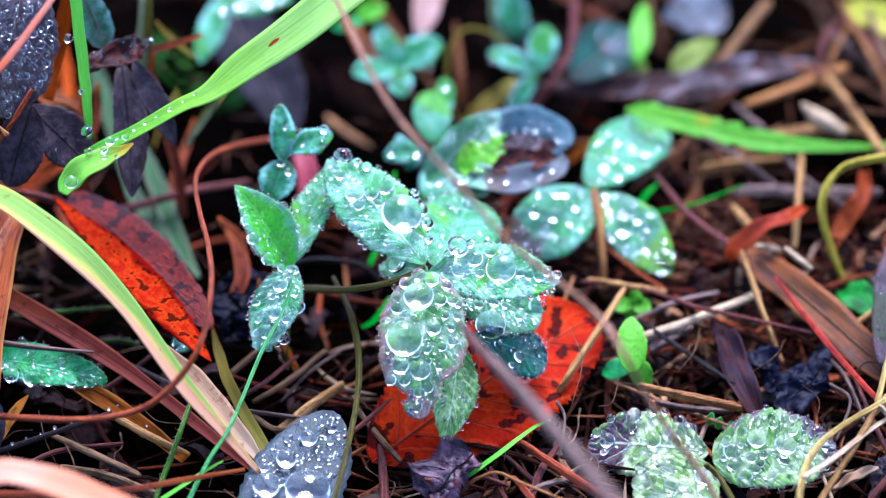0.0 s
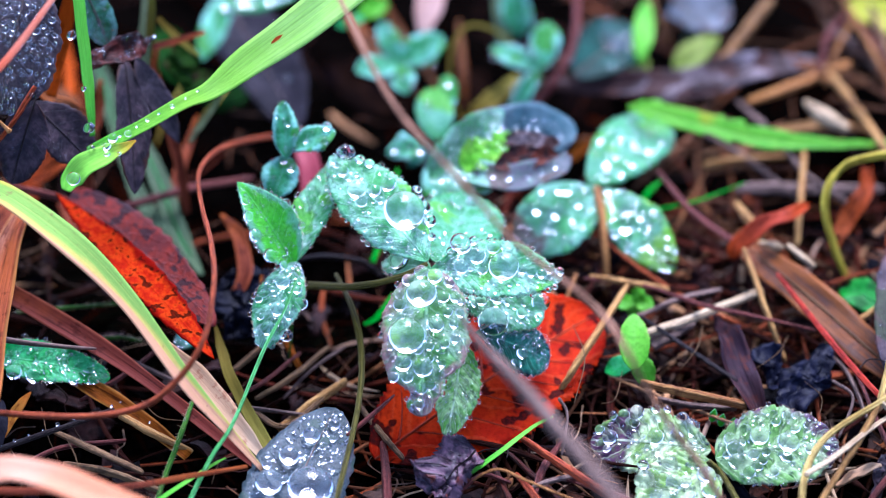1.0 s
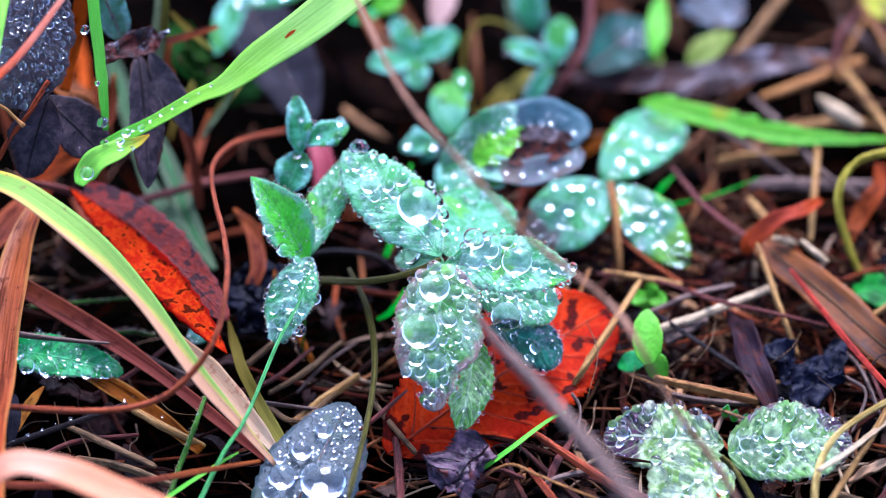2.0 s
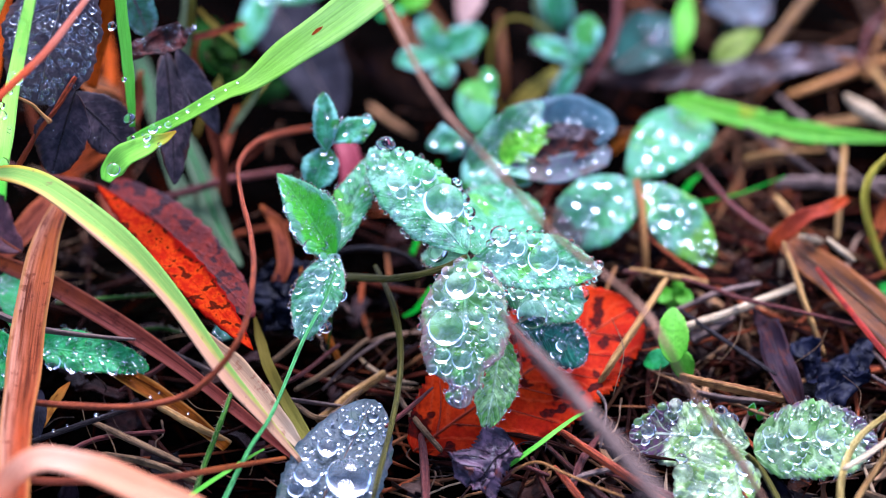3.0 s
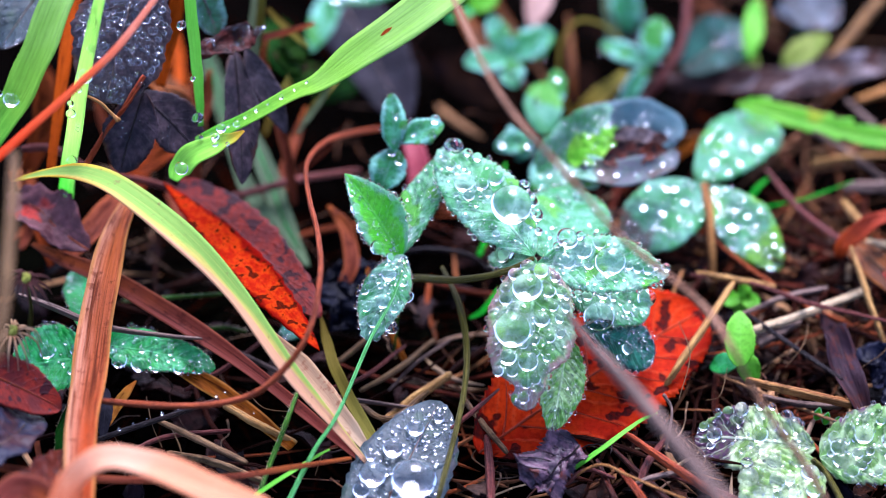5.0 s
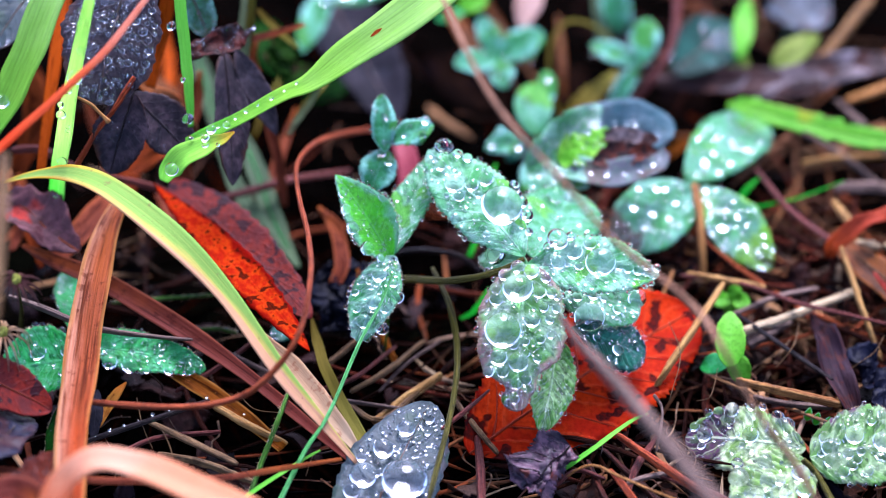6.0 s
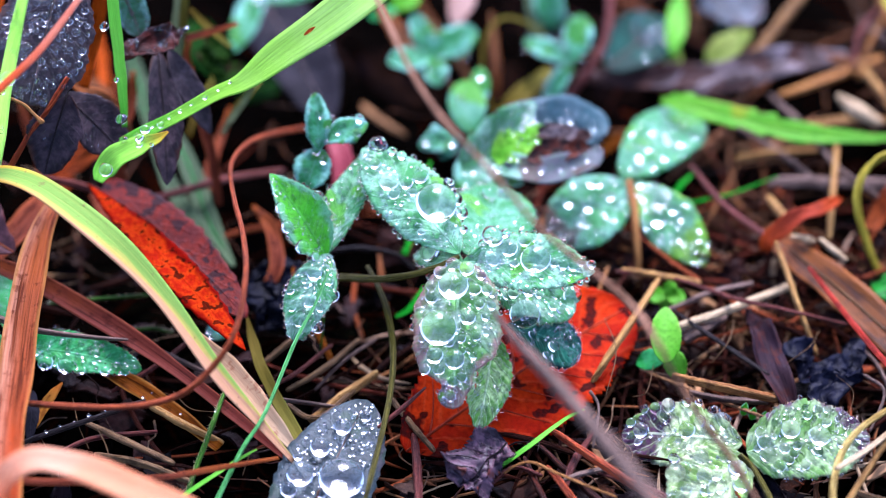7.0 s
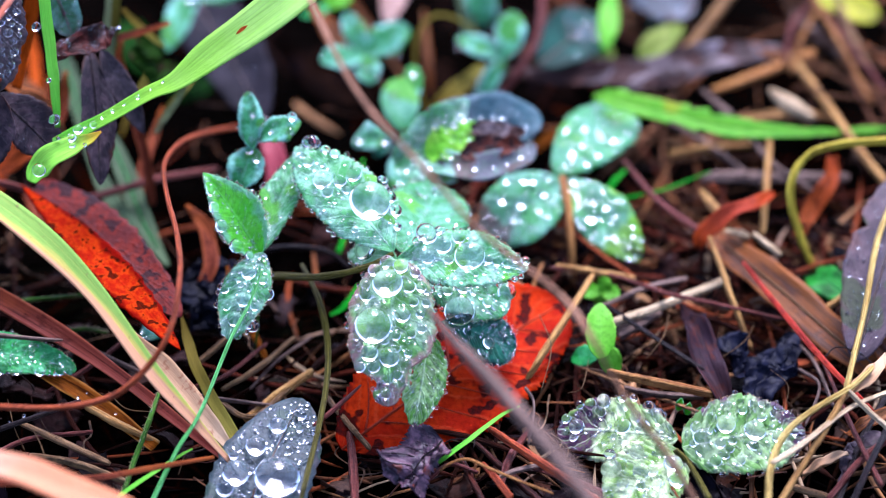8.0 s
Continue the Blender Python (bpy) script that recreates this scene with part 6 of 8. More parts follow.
stalk("thin_twig", BROWN_STICK, [(28.9, -41.7, 5, 0.11), (30.9, -42.9, 7, 0.17), (32.2, -35.1, 6, 0.11)], seed=106, label='brown hair-thin dry fibre', category='twig', group='twigs')
stalk("thin_twig", BROWN_STICK, [(26.2, -49.6, 4, 0.11), (28.5, -55.8, 6, 0.11), (26.7, -61, 5, 0.11)], seed=107, label='brown hair-thin dry fibre', category='twig', group='twigs')
blade("dry_grass", RED_CURL, [(-56.6, 5.2, 6, 1.2), (-55.7, 10.5, 9, 2), (-53.9, 15.9, 12, 1.7), (-52.8, 21.2, 14, 0.5)], seed=108, fold=0.3, wave=0.3, label='red-brown dry leaf strip in the shade', category='dry grass', group='dry grass')
blade("dry_grass", ROSE_BROWN, [(-49.8, 8, 5, 1), (-50.7, 13.3, 8, 1.8), (-50.2, 19.5, 11, 1.5), (-49.1, 25.7, 14, 0.5)], seed=109, fold=0.3, wave=0.3, label='dark rose-brown dry leaf strip', category='dry grass', group='dry grass')
blade("dry_grass", ROSE_BROWN, [(-34.8, -2.6, 3, 1), (-35.3, 6.8, 5, 1.7), (-33.6, 16.3, 7, 1.5), (-31.7, 25.2, 8, 0.5)], seed=110, fold=0.3, wave=0.3, label='red-brown dry leaf strip in the shade', category='dry grass', group='dry grass')
blade("dry_grass", ROSE_BROWN, [(-73.6, -10.9, 8, 1), (-72.2, -5.2, 10, 2.2), (-75, 0.8, 14, 1.7)], seed=111, fold=0.3, wave=0.3, label='dark rose-brown dry leaf strip', category='dry grass', group='dry grass')
blade("dry_grass", RED_CURL, [(-68.9, -12.5, 6, 0.8), (-71.1, -7.9, 10, 1.7), (-72.4, -2.1, 13, 1.5), (-72.1, 5.3, 16, 0.7)], seed=112, fold=0.3, wave=0.3, label='red-brown dry leaf strip in the shade', category='dry grass', group='dry grass')
blade("dry_grass", ROSE_BROWN, [(-60, 7.3, 6, 0.8), (-60.8, 11.9, 9, 1.5), (-62.9, 15.3, 14, 1.3), (-63.4, 18.5, 17, 0.7)], seed=113, fold=0.3, wave=0.3, label='dark rose-brown dry leaf strip', category='dry grass', group='dry grass')
blade("grass", GRASS_OLIVE, [(-38.3, 23.2, 4, 0.4), (-36.6, 29.3, 6, 0.7), (-33.4, 35.5, 8, 0.4)], seed=114, label='dull olive grass blade in the shade', category='grass', group='grass')

blade("dry_grass", ORANGE_STRIP, [(-52.3, -2.8, 32.7, 1.51), (-51.2, 0.8, 37.3, 2.19), (-49.8, 2.8, 43.1, 2.35), (-49.0, 3.8, 47.6, 2.01)], seed=271, fold=0.3, label='bright orange-brown dry blade standing behind a beaded leaf', category='dry grass', group='dry grass')
blade("dry_grass", RED_CURL, [(-72.7, -1.3, 15.5, 2.56), (-70.7, 0.8, 21.4, 3.57), (-69.9, 3.4, 27.9, 3.23), (-71.7, 7.0, 32.6, 1.70)], seed=272, fold=0.3, wave=0.4, label='dark red dry leaf strip in the shade', category='dry grass', group='dry grass')
blade("dry_grass", BROWN, [(-54.4, 0.9, 31.0, 1.18), (-50.6, -0.6, 29.0, 2.87), (-47.3, -0.8, 25.5, 2.37), (-45.3, -0.5, 19.4, 0.68)], seed=273, fold=0.25, wave=0.3, label='salmon-brown dry leaf strip behind dark leaves', category='dry grass', group='dry grass')
blade("dry_grass", RED_CURL, [(-60.0, -1.1, 12.3, 1.88), (-55.3, 1.0, 14.9, 2.90), (-50.7, 2.5, 16.8, 2.22), (-46.4, 3.2, 17.6, 0.85)], seed=274, fold=0.3, wave=0.4, label='dark red dry leaf strip in the shade', category='dry grass', group='dry grass')
blade("dry_grass", ROSE_BROWN, [(-32.8, 1.6, 7.2, 1.03), (-33.8, 4.2, 13.8, 1.54), (-35.4, 7.6, 19.8, 1.54), (-36.1, 10.2, 23.2, 0.68)], seed=275, fold=0.4, label='mauve-brown dry stem in the shade', category='dry grass', group='dry grass')
blade("dry_grass", ROSE_BROWN, [(-47.5, 3.8, 8.6, 1.20), (-48.1, 6.4, 15.2, 1.89), (-46.2, 10.1, 20.0, 1.72), (-45.8, 13.3, 24.0, 0.69)], seed=276, fold=0.4, wave=0.3, label='mauve-brown dry strip in the shade', category='dry grass', group='dry grass')
blade("grass", GRASS_OLIVE, [(-32.5, 8.2, 15.6, 0.69), (-30.3, 9.8, 19.3, 1.03), (-28.8, 10.8, 20.6, 0.86), (-26.6, 14.1, 21.5, 0.43)], seed=277, label='thin green grass blade in the shade', category='grass', group='grass')
blade("grass", GRASS_OLIVE, [(-39.0, 10.7, 27.1, 1.03), (-38.2, 11.7, 31.6, 1.19), (-37.8, 12.7, 36.1, 1.19), (-37.6, 13.2, 40.0, 1.02)], seed=278, label='thin green grass blade in the shade', category='grass', group='grass')
blade("dry_grass", ROSE_BROWN, [(-27.2, -19.1, 1.8, 0.85), (-23.9, -12.8, 6.5, 2.21), (-24.9, -6.0, 8.8, 2.05), (-27.5, -2.3, 10.2, 0.68)], seed=279, fold=0.3, wave=0.4, label='dark red-brown dry leaf strip low in the shade', category='dry grass', group='dry grass')
blade("dry_grass", RUST, [(-15.2, -28.6, 0.8, 0.67), (-18.6, -22.9, 4.9, 1.35), (-20.4, -17.5, 7.0, 1.18), (-21.3, -14.4, 7.8, 0.51)], seed=280, fold=0.3, wave=0.3, label='short rust-brown dry strip in the shade', category='dry grass', group='dry grass')

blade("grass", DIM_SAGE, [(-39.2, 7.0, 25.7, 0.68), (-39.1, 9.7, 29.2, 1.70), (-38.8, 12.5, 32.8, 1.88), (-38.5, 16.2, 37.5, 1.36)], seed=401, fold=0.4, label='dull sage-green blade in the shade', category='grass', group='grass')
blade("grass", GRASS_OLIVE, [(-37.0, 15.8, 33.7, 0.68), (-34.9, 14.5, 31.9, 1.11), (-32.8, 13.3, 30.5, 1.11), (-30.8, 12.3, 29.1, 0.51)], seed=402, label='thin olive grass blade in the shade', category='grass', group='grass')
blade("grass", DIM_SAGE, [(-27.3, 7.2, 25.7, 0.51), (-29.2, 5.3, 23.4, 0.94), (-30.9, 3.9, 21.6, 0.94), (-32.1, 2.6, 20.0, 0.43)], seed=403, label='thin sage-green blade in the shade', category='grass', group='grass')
blade("dry_grass", ROSE_STEM, [(-41.7, 11.6, 30.0, 0.51), (-39.3, 12.0, 30.5, 1.11), (-34.9, 12.7, 31.3, 1.11), (-29.8, 13.7, 32.5, 0.60)], seed=404, fold=0.4, label='brown dry strip in the shade', category='dry grass', group='dry grass')
blade("dry_grass", ROSE_BROWN, [(-37.4, 8.1, 20.7, 0.60), (-36.8, 10.3, 23.3, 1.28), (-37.5, 12.6, 26.4, 1.20), (-37.2, 15.0, 29.4, 0.51)], seed=405, fold=0.4, wave=0.4, label='brown dry strip in the shade', category='dry grass', group='dry grass')
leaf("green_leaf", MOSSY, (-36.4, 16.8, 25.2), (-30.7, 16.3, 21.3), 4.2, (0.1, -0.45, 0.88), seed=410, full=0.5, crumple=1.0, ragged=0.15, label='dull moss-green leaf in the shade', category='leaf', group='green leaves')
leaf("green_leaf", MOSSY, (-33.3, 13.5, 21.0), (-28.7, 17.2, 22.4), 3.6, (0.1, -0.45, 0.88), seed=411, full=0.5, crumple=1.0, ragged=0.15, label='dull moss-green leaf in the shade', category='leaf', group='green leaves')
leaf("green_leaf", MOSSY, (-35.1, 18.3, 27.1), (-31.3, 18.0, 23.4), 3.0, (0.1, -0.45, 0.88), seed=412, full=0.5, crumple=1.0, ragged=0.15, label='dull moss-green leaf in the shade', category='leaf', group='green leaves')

# ---- red vine ----
stalk("vine", VINE, [(-63.1, -53, 14, 0.7), (-55.9, -56.8, 16, 0.8), (-45.5, -59.9, 18, 0.8), (-38.2, -60.6, 20, 0.8), (-33.3, -60.9, 24, 0.8), (-28.9, -57.5, 29, 0.8), (-27.2, -48.9, 32, 0.9), (-27.6, -38.4, 32, 0.9), (-29.4, -26.4, 30, 0.8), (-30.2, -14.3, 27, 0.7), (-28.1, -2.3, 22, 0.7), (-24.6, 8, 16, 0.7), (-18.9, 19.1, 9, 0.6)], seed=115, rows=90, label='thin red-brown tendril arching over the litter', category='vine')

# ---- red autumn leaves ----
folded = thing("autumn_leaf", (-52.1, 10, 4), "folded autumn leaf, russet above and bright orange below", "leaf", group="fallen leaves")
lf, sf = leaf("upper_half", RUSSET, (-49.6, -5.0, 16.8), (-27.7, -32.7, 12.8), 9.16, (-0.12, -0.23, 0.97), seed=116, shape=0.45, full=0.6, teeth=0.06, fold=0.02, bend=0.08, parent=folded, label='russet half with dark blotches')
lf, sf = leaf("lower_half", ORANGE_LEAF, (-51.9, -9.0, 19.4), (-27.7, -41.2, 13.5), 5.81, (-0.03, -0.20, 0.98), seed=117, shape=0.55, full=0.75, teeth=0.09, fold=0.05, bend=0.08, parent=folded, label='bright orange half')
lf, sf = leaf("autumn_leaf", RED_LEAF, (-4.3, -50.5, 2), (28.8, -21.7, 6), 21.3, (0.12, -0.27, 0.95), seed=118, side_veins=12, rib_width=0.5, shape=0.52, full=0.5, teeth=0.055, tooth=2.5, ragged=0.035, bend=0.08, fold=0.03, wave=0.8, rows=110, rib=RED_VEIN, label='scarlet toothed autumn leaf with black spots, under the clover', category='leaf', group='fallen leaves')
lf, sf = leaf("rotten_leaf", ROTTEN, (10.4, -54.4, 7), (2.2, -61.8, 4), 8.8, (-0.01, -0.38, 0.93), rows=110, seed=119, crumple=2.0, shape=0.45, full=0.42, wave=1.2, fold=0.2, teeth=0.07, rib=DARK_TWIG, side_veins=10, label='crumpled blackish purple dead leaf', category='leaf', group='fallen leaves')
lf, sf = leaf("rotten_leaf", INK_LEAF, (-22.6, -9, 6), (-24.6, -24.7, 3), 9.1, (0.11, -0.20, 0.97), seed=120, crumple=3.4, shape=0.5, full=0.5, wave=0.8, label='shrivelled blue-black wet leaf', category='leaf', group='fallen leaves')
lf, sf = leaf("rotten_leaf", INK_LEAF, (-26, -9.3, 4), (-20.6, -23.1, 2), 7.7, (-0.08, -0.17, 0.98), seed=121, crumple=3.4, shape=0.5, full=0.5, wave=0.8, label='shrivelled blue-black wet leaf', category='leaf', group='fallen leaves')

# ---- twigs that cross the middle ----
stalk("twig", DULL_TWIG, [(-18.1, 85.9, 4.0, 0.83), (-12.3, -12.0, 62.7, 0.74), (-8.9, -39.1, 76.6, 0.71), (-3.6, -55.5, 75.0, 0.70), (0.1, -62.3, 72.8, 0.70), (4.6, -67.1, 69.9, 0.70), (9.1, -70.1, 65.9, 0.70), (14.0, -72.0, 60.1, 0.70), (18.5, -72.0, 55.2, 0.70), (23.2, -75.7, 53.5, 0.70), (27.7, -78.9, 50.5, 0.84), (30.5, -86.0, 50.2, 0.84), (33.3, -85.3, 43.3, 0.84), (36.7, -85.4, 36.8, 0.84), (40.8, -86.4, 30.7, 0.84), (45.0, -87.5, 22.9, 0.84), (47.2, -91.6, 19.6, 0.84), (52.0, -104.0, 8.0, 0.84), (54.0, -110.0, -3.0, 0.80)], seed=122, rows=80, label='thin grey-brown twig arching through the clover', category='twig', group='twigs')
stalk("twig", TWIG, [(8.0, -70.3, 44.0, 0.55), (10.5, -78.6, 46.4, 1.12), (14.5, -90.5, 50.0, 1.68), (20.3, -107.0, 54.7, 1.93), (25.7, -123.7, 59.3, 2.11), (30.4, -138.1, 62.4, 2.20)], seed=123, rows=50, label='grey-brown bare stem above the litter', category='twig', group='twigs')
stalk("thin_twig", PLUM_TWIG, [(-8.4, -52.3, 8, 0.4), (-5.2, -49.7, 9, 0.7), (-1.4, -45.5, 10, 0.3)], seed=124, label='short pinkish broken straw', category='twig', group='twigs')
stalk("thin_twig", DARK_TWIG, [(-17.4, -11.5, 8, 0.7), (-12.4, -10.1, 8, 0.8), (-6.4, -10.1, 7, 0.7), (-3, -11.6, 5, 0.6)], seed=125, label='black wet thin twig', category='twig', group='twigs')
wet_twig = stalk("thin_twig", DARK_TWIG, [(-60.9, -53.8, 6, 0.7), (-55.2, -51.8, 7, 0.8), (-49.5, -50, 8, 0.7), (-42.4, -44.8, 7, 0.6)], seed=126, label='black wet twig with fine droplets', category='twig', group='twigs')
beads_along(wet_twig, [(-60.4, -54.5, 7), (-55.2, -52.3, 8), (-49.5, -50.4, 9), (-42.7, -45.5, 8)], [0.17, 0.12, 0.25, 0.17, 0.12, 0.29, 0.17, 0.12, 0.21], seed=127)
stalk("thin_twig", BROWN_STICK, [(-51.4, -47.3, 5, 0.7), (-45.4, -51.6, 5, 1), (-37.9, -55.7, 4, 0.8)], seed=128, label='brown weathered split straw', category='twig', group='twigs')
stalk("thin_twig", TWIG, [(-42.2, -29.8, 5, 0.7), (-35.3, -36, 6, 0.7), (-26.8, -42.1, 6, 0.7), (-13.5, -43, 4, 0.6)], seed=129, label='grey thin dry twig', category='twig', group='twigs')
stalk("thin_twig", STRAW, [(-41.6, -44.9, 6, 0.9), (-36.5, -48.1, 5, 1), (-30.9, -49.8, 3, 0.7)], seed=130, label='tan straw piece on litter', category='twig', group='twigs')
blade("dry_grass", GOLD_BLADE, [(-58.2, -49.9, 6, 0.3), (-57, -46.3, 7, 1.5), (-55.8, -44.5, 8, 1.3), (-54.6, -41.9, 8, 0.2)], seed=131, fold=0.4, label='short pointed golden dry leaf bit', category='dry grass', group='dry grass')
stalk("thin_twig", STRAW, [(-18.4, -44.8, 3, 1.2), (-13.5, -40.1, 4, 1.3), (-8.6, -34.7, 4, 1)], seed=132, label='brown straw piece on litter', category='twig', group='twigs')
ms = stalk("moss_stem", MOSS_STEM, [(-36.3, -64.8, 4, 0.7), (-34.5, -58.3, 6, 0.7), (-32.3, -52.3, 9, 0.7), (-30.7, -46.3, 10, 0.5)], seed=133, label='green hairy moss stem with tiny droplets', category='moss', group='moss stems')
beads_along(ms, [(-36.3, -64.7, 4.3), (-34.5, -58.2, 6.3), (-32.3, -52.2, 9.3), (-30.7, -46.3, 10.3)], [0.12, 0.21, 0.12, 0.17, 0.1], seed=134)
fuzz(ms, [(-36.3, -64.8, 4, 0.7), (-34.5, -58.3, 6, 0.7), (-32.3, -52.3, 9, 0.7), (-30.7, -46.3, 10, 0.5)], 160, 0.7, PALE_STRAW, seed=3)
ms = stalk("moss_stem", MOSS_STEM, [(-57.9, -19.5, 5, 0.4), (-51, -21.1, 7, 0.6), (-42.7, -18.7, 6, 0.5)], seed=135, label='green hairy moss stem with tiny droplets', category='moss', group='moss stems')
beads_along(ms, [(-57.9, -19.5, 5.3), (-51, -21.1, 7.3), (-42.7, -18.6, 6.3)], [0.12, 0.21, 0.12, 0.17, 0.1], seed=136)
fuzz(ms, [(-57.9, -19.5, 5, 0.4), (-51, -21.1, 7, 0.6), (-42.7, -18.7, 6, 0.5)], 160, 0.7, PALE_STRAW, seed=4)
ms = stalk("moss_stem", MOSS_STEM, [(-48.3, -25.3, 4, 0.4), (-42.4, -25.5, 5, 0.6), (-39.1, -25.2, 4, 0.4)], seed=137, label='green hairy moss stem with tiny droplets', category='moss', group='moss stems')
beads_along(ms, [(-48.3, -25.3, 4.3), (-42.4, -25.5, 5.3), (-39.1, -25.1, 4.3)], [0.12, 0.21, 0.12, 0.17, 0.1], seed=138)
fuzz(ms, [(-48.3, -25.3, 4, 0.4), (-42.4, -25.5, 5, 0.6), (-39.1, -25.2, 4, 0.4)], 160, 0.7, PALE_STRAW, seed=5)

# ---- far sprouts ----
far1 = thing("clover_sprout", (-0.7, 48, 0), "soft teal clover sprout among brown litter", "clover plant")
lf, sf = leaf("leaflet", FROST, (-0.7, 35.9, 10), (-3.3, 41.8, 14), 3.7, (0.07, -0.54, 0.84), teeth=0.08, pleat=0.06, ragged=0.06, curl=0.12, seed=139, shape=0.55, full=0.55, parent=far1)
wet(lf, sf, fine=40, rim=8, seed=139)
lf, sf = leaf("leaflet", FROST, (-0.7, 35.9, 10), (6.5, 38.9, 13), 5.7, (-0.17, -0.46, 0.87), teeth=0.08, pleat=0.06, ragged=0.06, curl=0.12, seed=140, shape=0.55, full=0.55, parent=far1)
wet(lf, sf, fine=40, rim=8, seed=140)
lf, sf = leaf("leaflet", FROST, (-0.7, 35.9, 10), (-7.2, 31.4, 12), 4.4, (0.41, -0.20, 0.89), teeth=0.08, pleat=0.06, ragged=0.06, curl=0.12, seed=141, shape=0.55, full=0.55, parent=far1)
wet(lf, sf, fine=40, rim=8, seed=141)
lf, sf = leaf("leaflet", FROST, (-0.7, 35.9, 10), (0.7, 29.8, 9), 4.0, (-0.26, -0.21, 0.94), teeth=0.08, pleat=0.06, ragged=0.06, curl=0.12, seed=142, shape=0.55, full=0.55, parent=far1)
wet(lf, sf, fine=40, rim=8, seed=142)
stalk("stem", OLIVE_STEM, [(-0.7, 35.9, 10, 0.8), (-0.3, 39.7, 5, 0.8), (-0.8, 43.5, 0, 0.8)], seed=143, parent=far1)
far2 = thing("clover_sprout", (21.6, 46.3, 0), "soft teal clover sprout among brown litter", "clover plant")
lf, sf = leaf("leaflet", FROST, (21.3, 34.5, 10), (23, 41.6, 14), 4.8, (0.15, -0.51, 0.84), teeth=0.08, pleat=0.06, ragged=0.06, curl=0.12, seed=144, shape=0.55, full=0.55, parent=far2)
wet(lf, sf, fine=40, rim=8, seed=144)
lf, sf = leaf("leaflet", FROST, (21.3, 34.5, 10), (13.9, 38.9, 11), 3.7, (-0.07, -0.33, 0.94), teeth=0.08, pleat=0.06, ragged=0.06, curl=0.12, seed=145, shape=0.55, full=0.55, parent=far2)
wet(lf, sf, fine=40, rim=8, seed=145)
lf, sf = leaf("leaflet", FROST, (21.3, 34.5, 10), (17, 30.3, 5), 3.1, (-0.22, -0.65, 0.73), teeth=0.08, pleat=0.06, ragged=0.06, curl=0.12, seed=146, shape=0.55, full=0.55, parent=far2)
wet(lf, sf, fine=40, rim=8, seed=146)
stalk("stem", OLIVE_STEM, [(21.3, 34.5, 10, 0.8), (21.4, 39.4, 4, 0.8), (21.4, 41.8, 0, 0.8)], seed=147, parent=far2)
far3 = thing("clover_sprout", (5.2, 30, 0), "small clover sprout with one bright drop", "clover plant")
lf, sf = leaf("leaflet", TEAL_DIM, (5.5, 17.5, 9), (4.3, 26.9, 12), 5.8, (-0.08, -0.31, 0.95), teeth=0.045, pleat=0.09, ragged=0.045, curl=0.1, rows=78, seed=148, shape=0.5, full=0.5, parent=far3)
wet(lf, sf, big=[(0.602, -0.95, 0.75)], seed=148)
lf, sf = leaf("leaflet", FROST, (6.4, 22.5, 10), (7.1, 29, 13), 3.3, (0.05, -0.42, 0.90), teeth=0.08, pleat=0.06, ragged=0.06, curl=0.12, seed=149, shape=0.5, full=0.5, parent=far3)
wet(lf, sf, big=[(0.731, 0.16, 0.41)], seed=149)
stalk("stem", OLIVE_STEM, [(5.5, 17.5, 9, 0.7), (5.9, 21.1, 4, 0.7), (6, 22.7, 0, 0.7)], seed=150, parent=far3)
lf, sf = leaf("bud", BUD_PINK, (5.6, 60.1, 10), (3, 49.6, 6), 4.6, (0.13, -0.38, 0.92), seed=151, fold=0.3, full=0.55, rib=TWIG, label='pale pink withered flower bud', category='leaf')
blade("grass", GRASS_OLIVE, [(9.8, 26.9, 4, 0.45), (7.6, 32.6, 8, 0.50), (7.7, 37.5, 12, 0.55), (10.3, 40.5, 14, 0.55), (14.3, 40.9, 13, 0.55), (17.9, 40.2, 10, 0.35)], seed=152, label='olive-yellow arched grass stem', category='grass', group='grass')
blade("dry_grass", GRASS_OLIVE, [(9.6, 29.7, 3, 1.6), (13.4, 32.4, 5, 3.1), (18.3, 37.9, 6, 1.7)], seed=153, label='olive-brown dry blade', category='dry grass', group='dry grass')
blade("dry_grass", BROWN, [(-8.6, 51.5, 8, 1.5), (-4.3, 44.5, 7, 2.2), (-0.7, 41.2, 5, 1.4)], seed=154, label='brown dry grass blade', category='dry grass', group='dry grass')
stalk("thin_twig", PLUM_TWIG, [(19.5, 31.8, 3, 1.2), (24.4, 36.1, 8, 1.2), (26.9, 41.6, 10, 1.2), (27.7, 51, 12, 1.3)], seed=155, label='red-brown thin upright stem', category='twig', group='twigs')
lf, sf = leaf("green_leaf", SHADE_TEAL, (26.7, 37, 7), (37.7, 53.1, 4), 10.2, (0.32, -0.04, 0.95), seed=156, shape=0.5, full=0.5, rib=TWIG, label='teal leaf dimmed in colour for shade, with bright drops', category='leaf', group='green leaves')
wet(lf, sf, big=[(0.738, -0.7, 0.9), (0.60, 0.34, 1.1), (0.72, 1.6, 0.8), (0.5, 1.2, 0.6), (0.62, 2.6, 0.7), (0.85, 0.5, 0.5)], mid=6, fine=30, mid_r=(0.2, 0.4), seed=156)
lf, sf = leaf("green_leaf", LIME, (37.3, 41.7, 6), (38.7, 54.3, 9), 3.3, (0.09, -0.24, 0.97), seed=157, label='bright green oval young leaf', category='leaf', group='green leaves')
lf, sf = leaf("green_leaf", YELLOW_GREEN, (36.7, 45.5, 6), (37.5, 39.8, 3), 3.6, (-0.05, -0.47, 0.88), seed=158, full=0.6, label='yellow-green oval young leaf', category='leaf', group='green leaves')
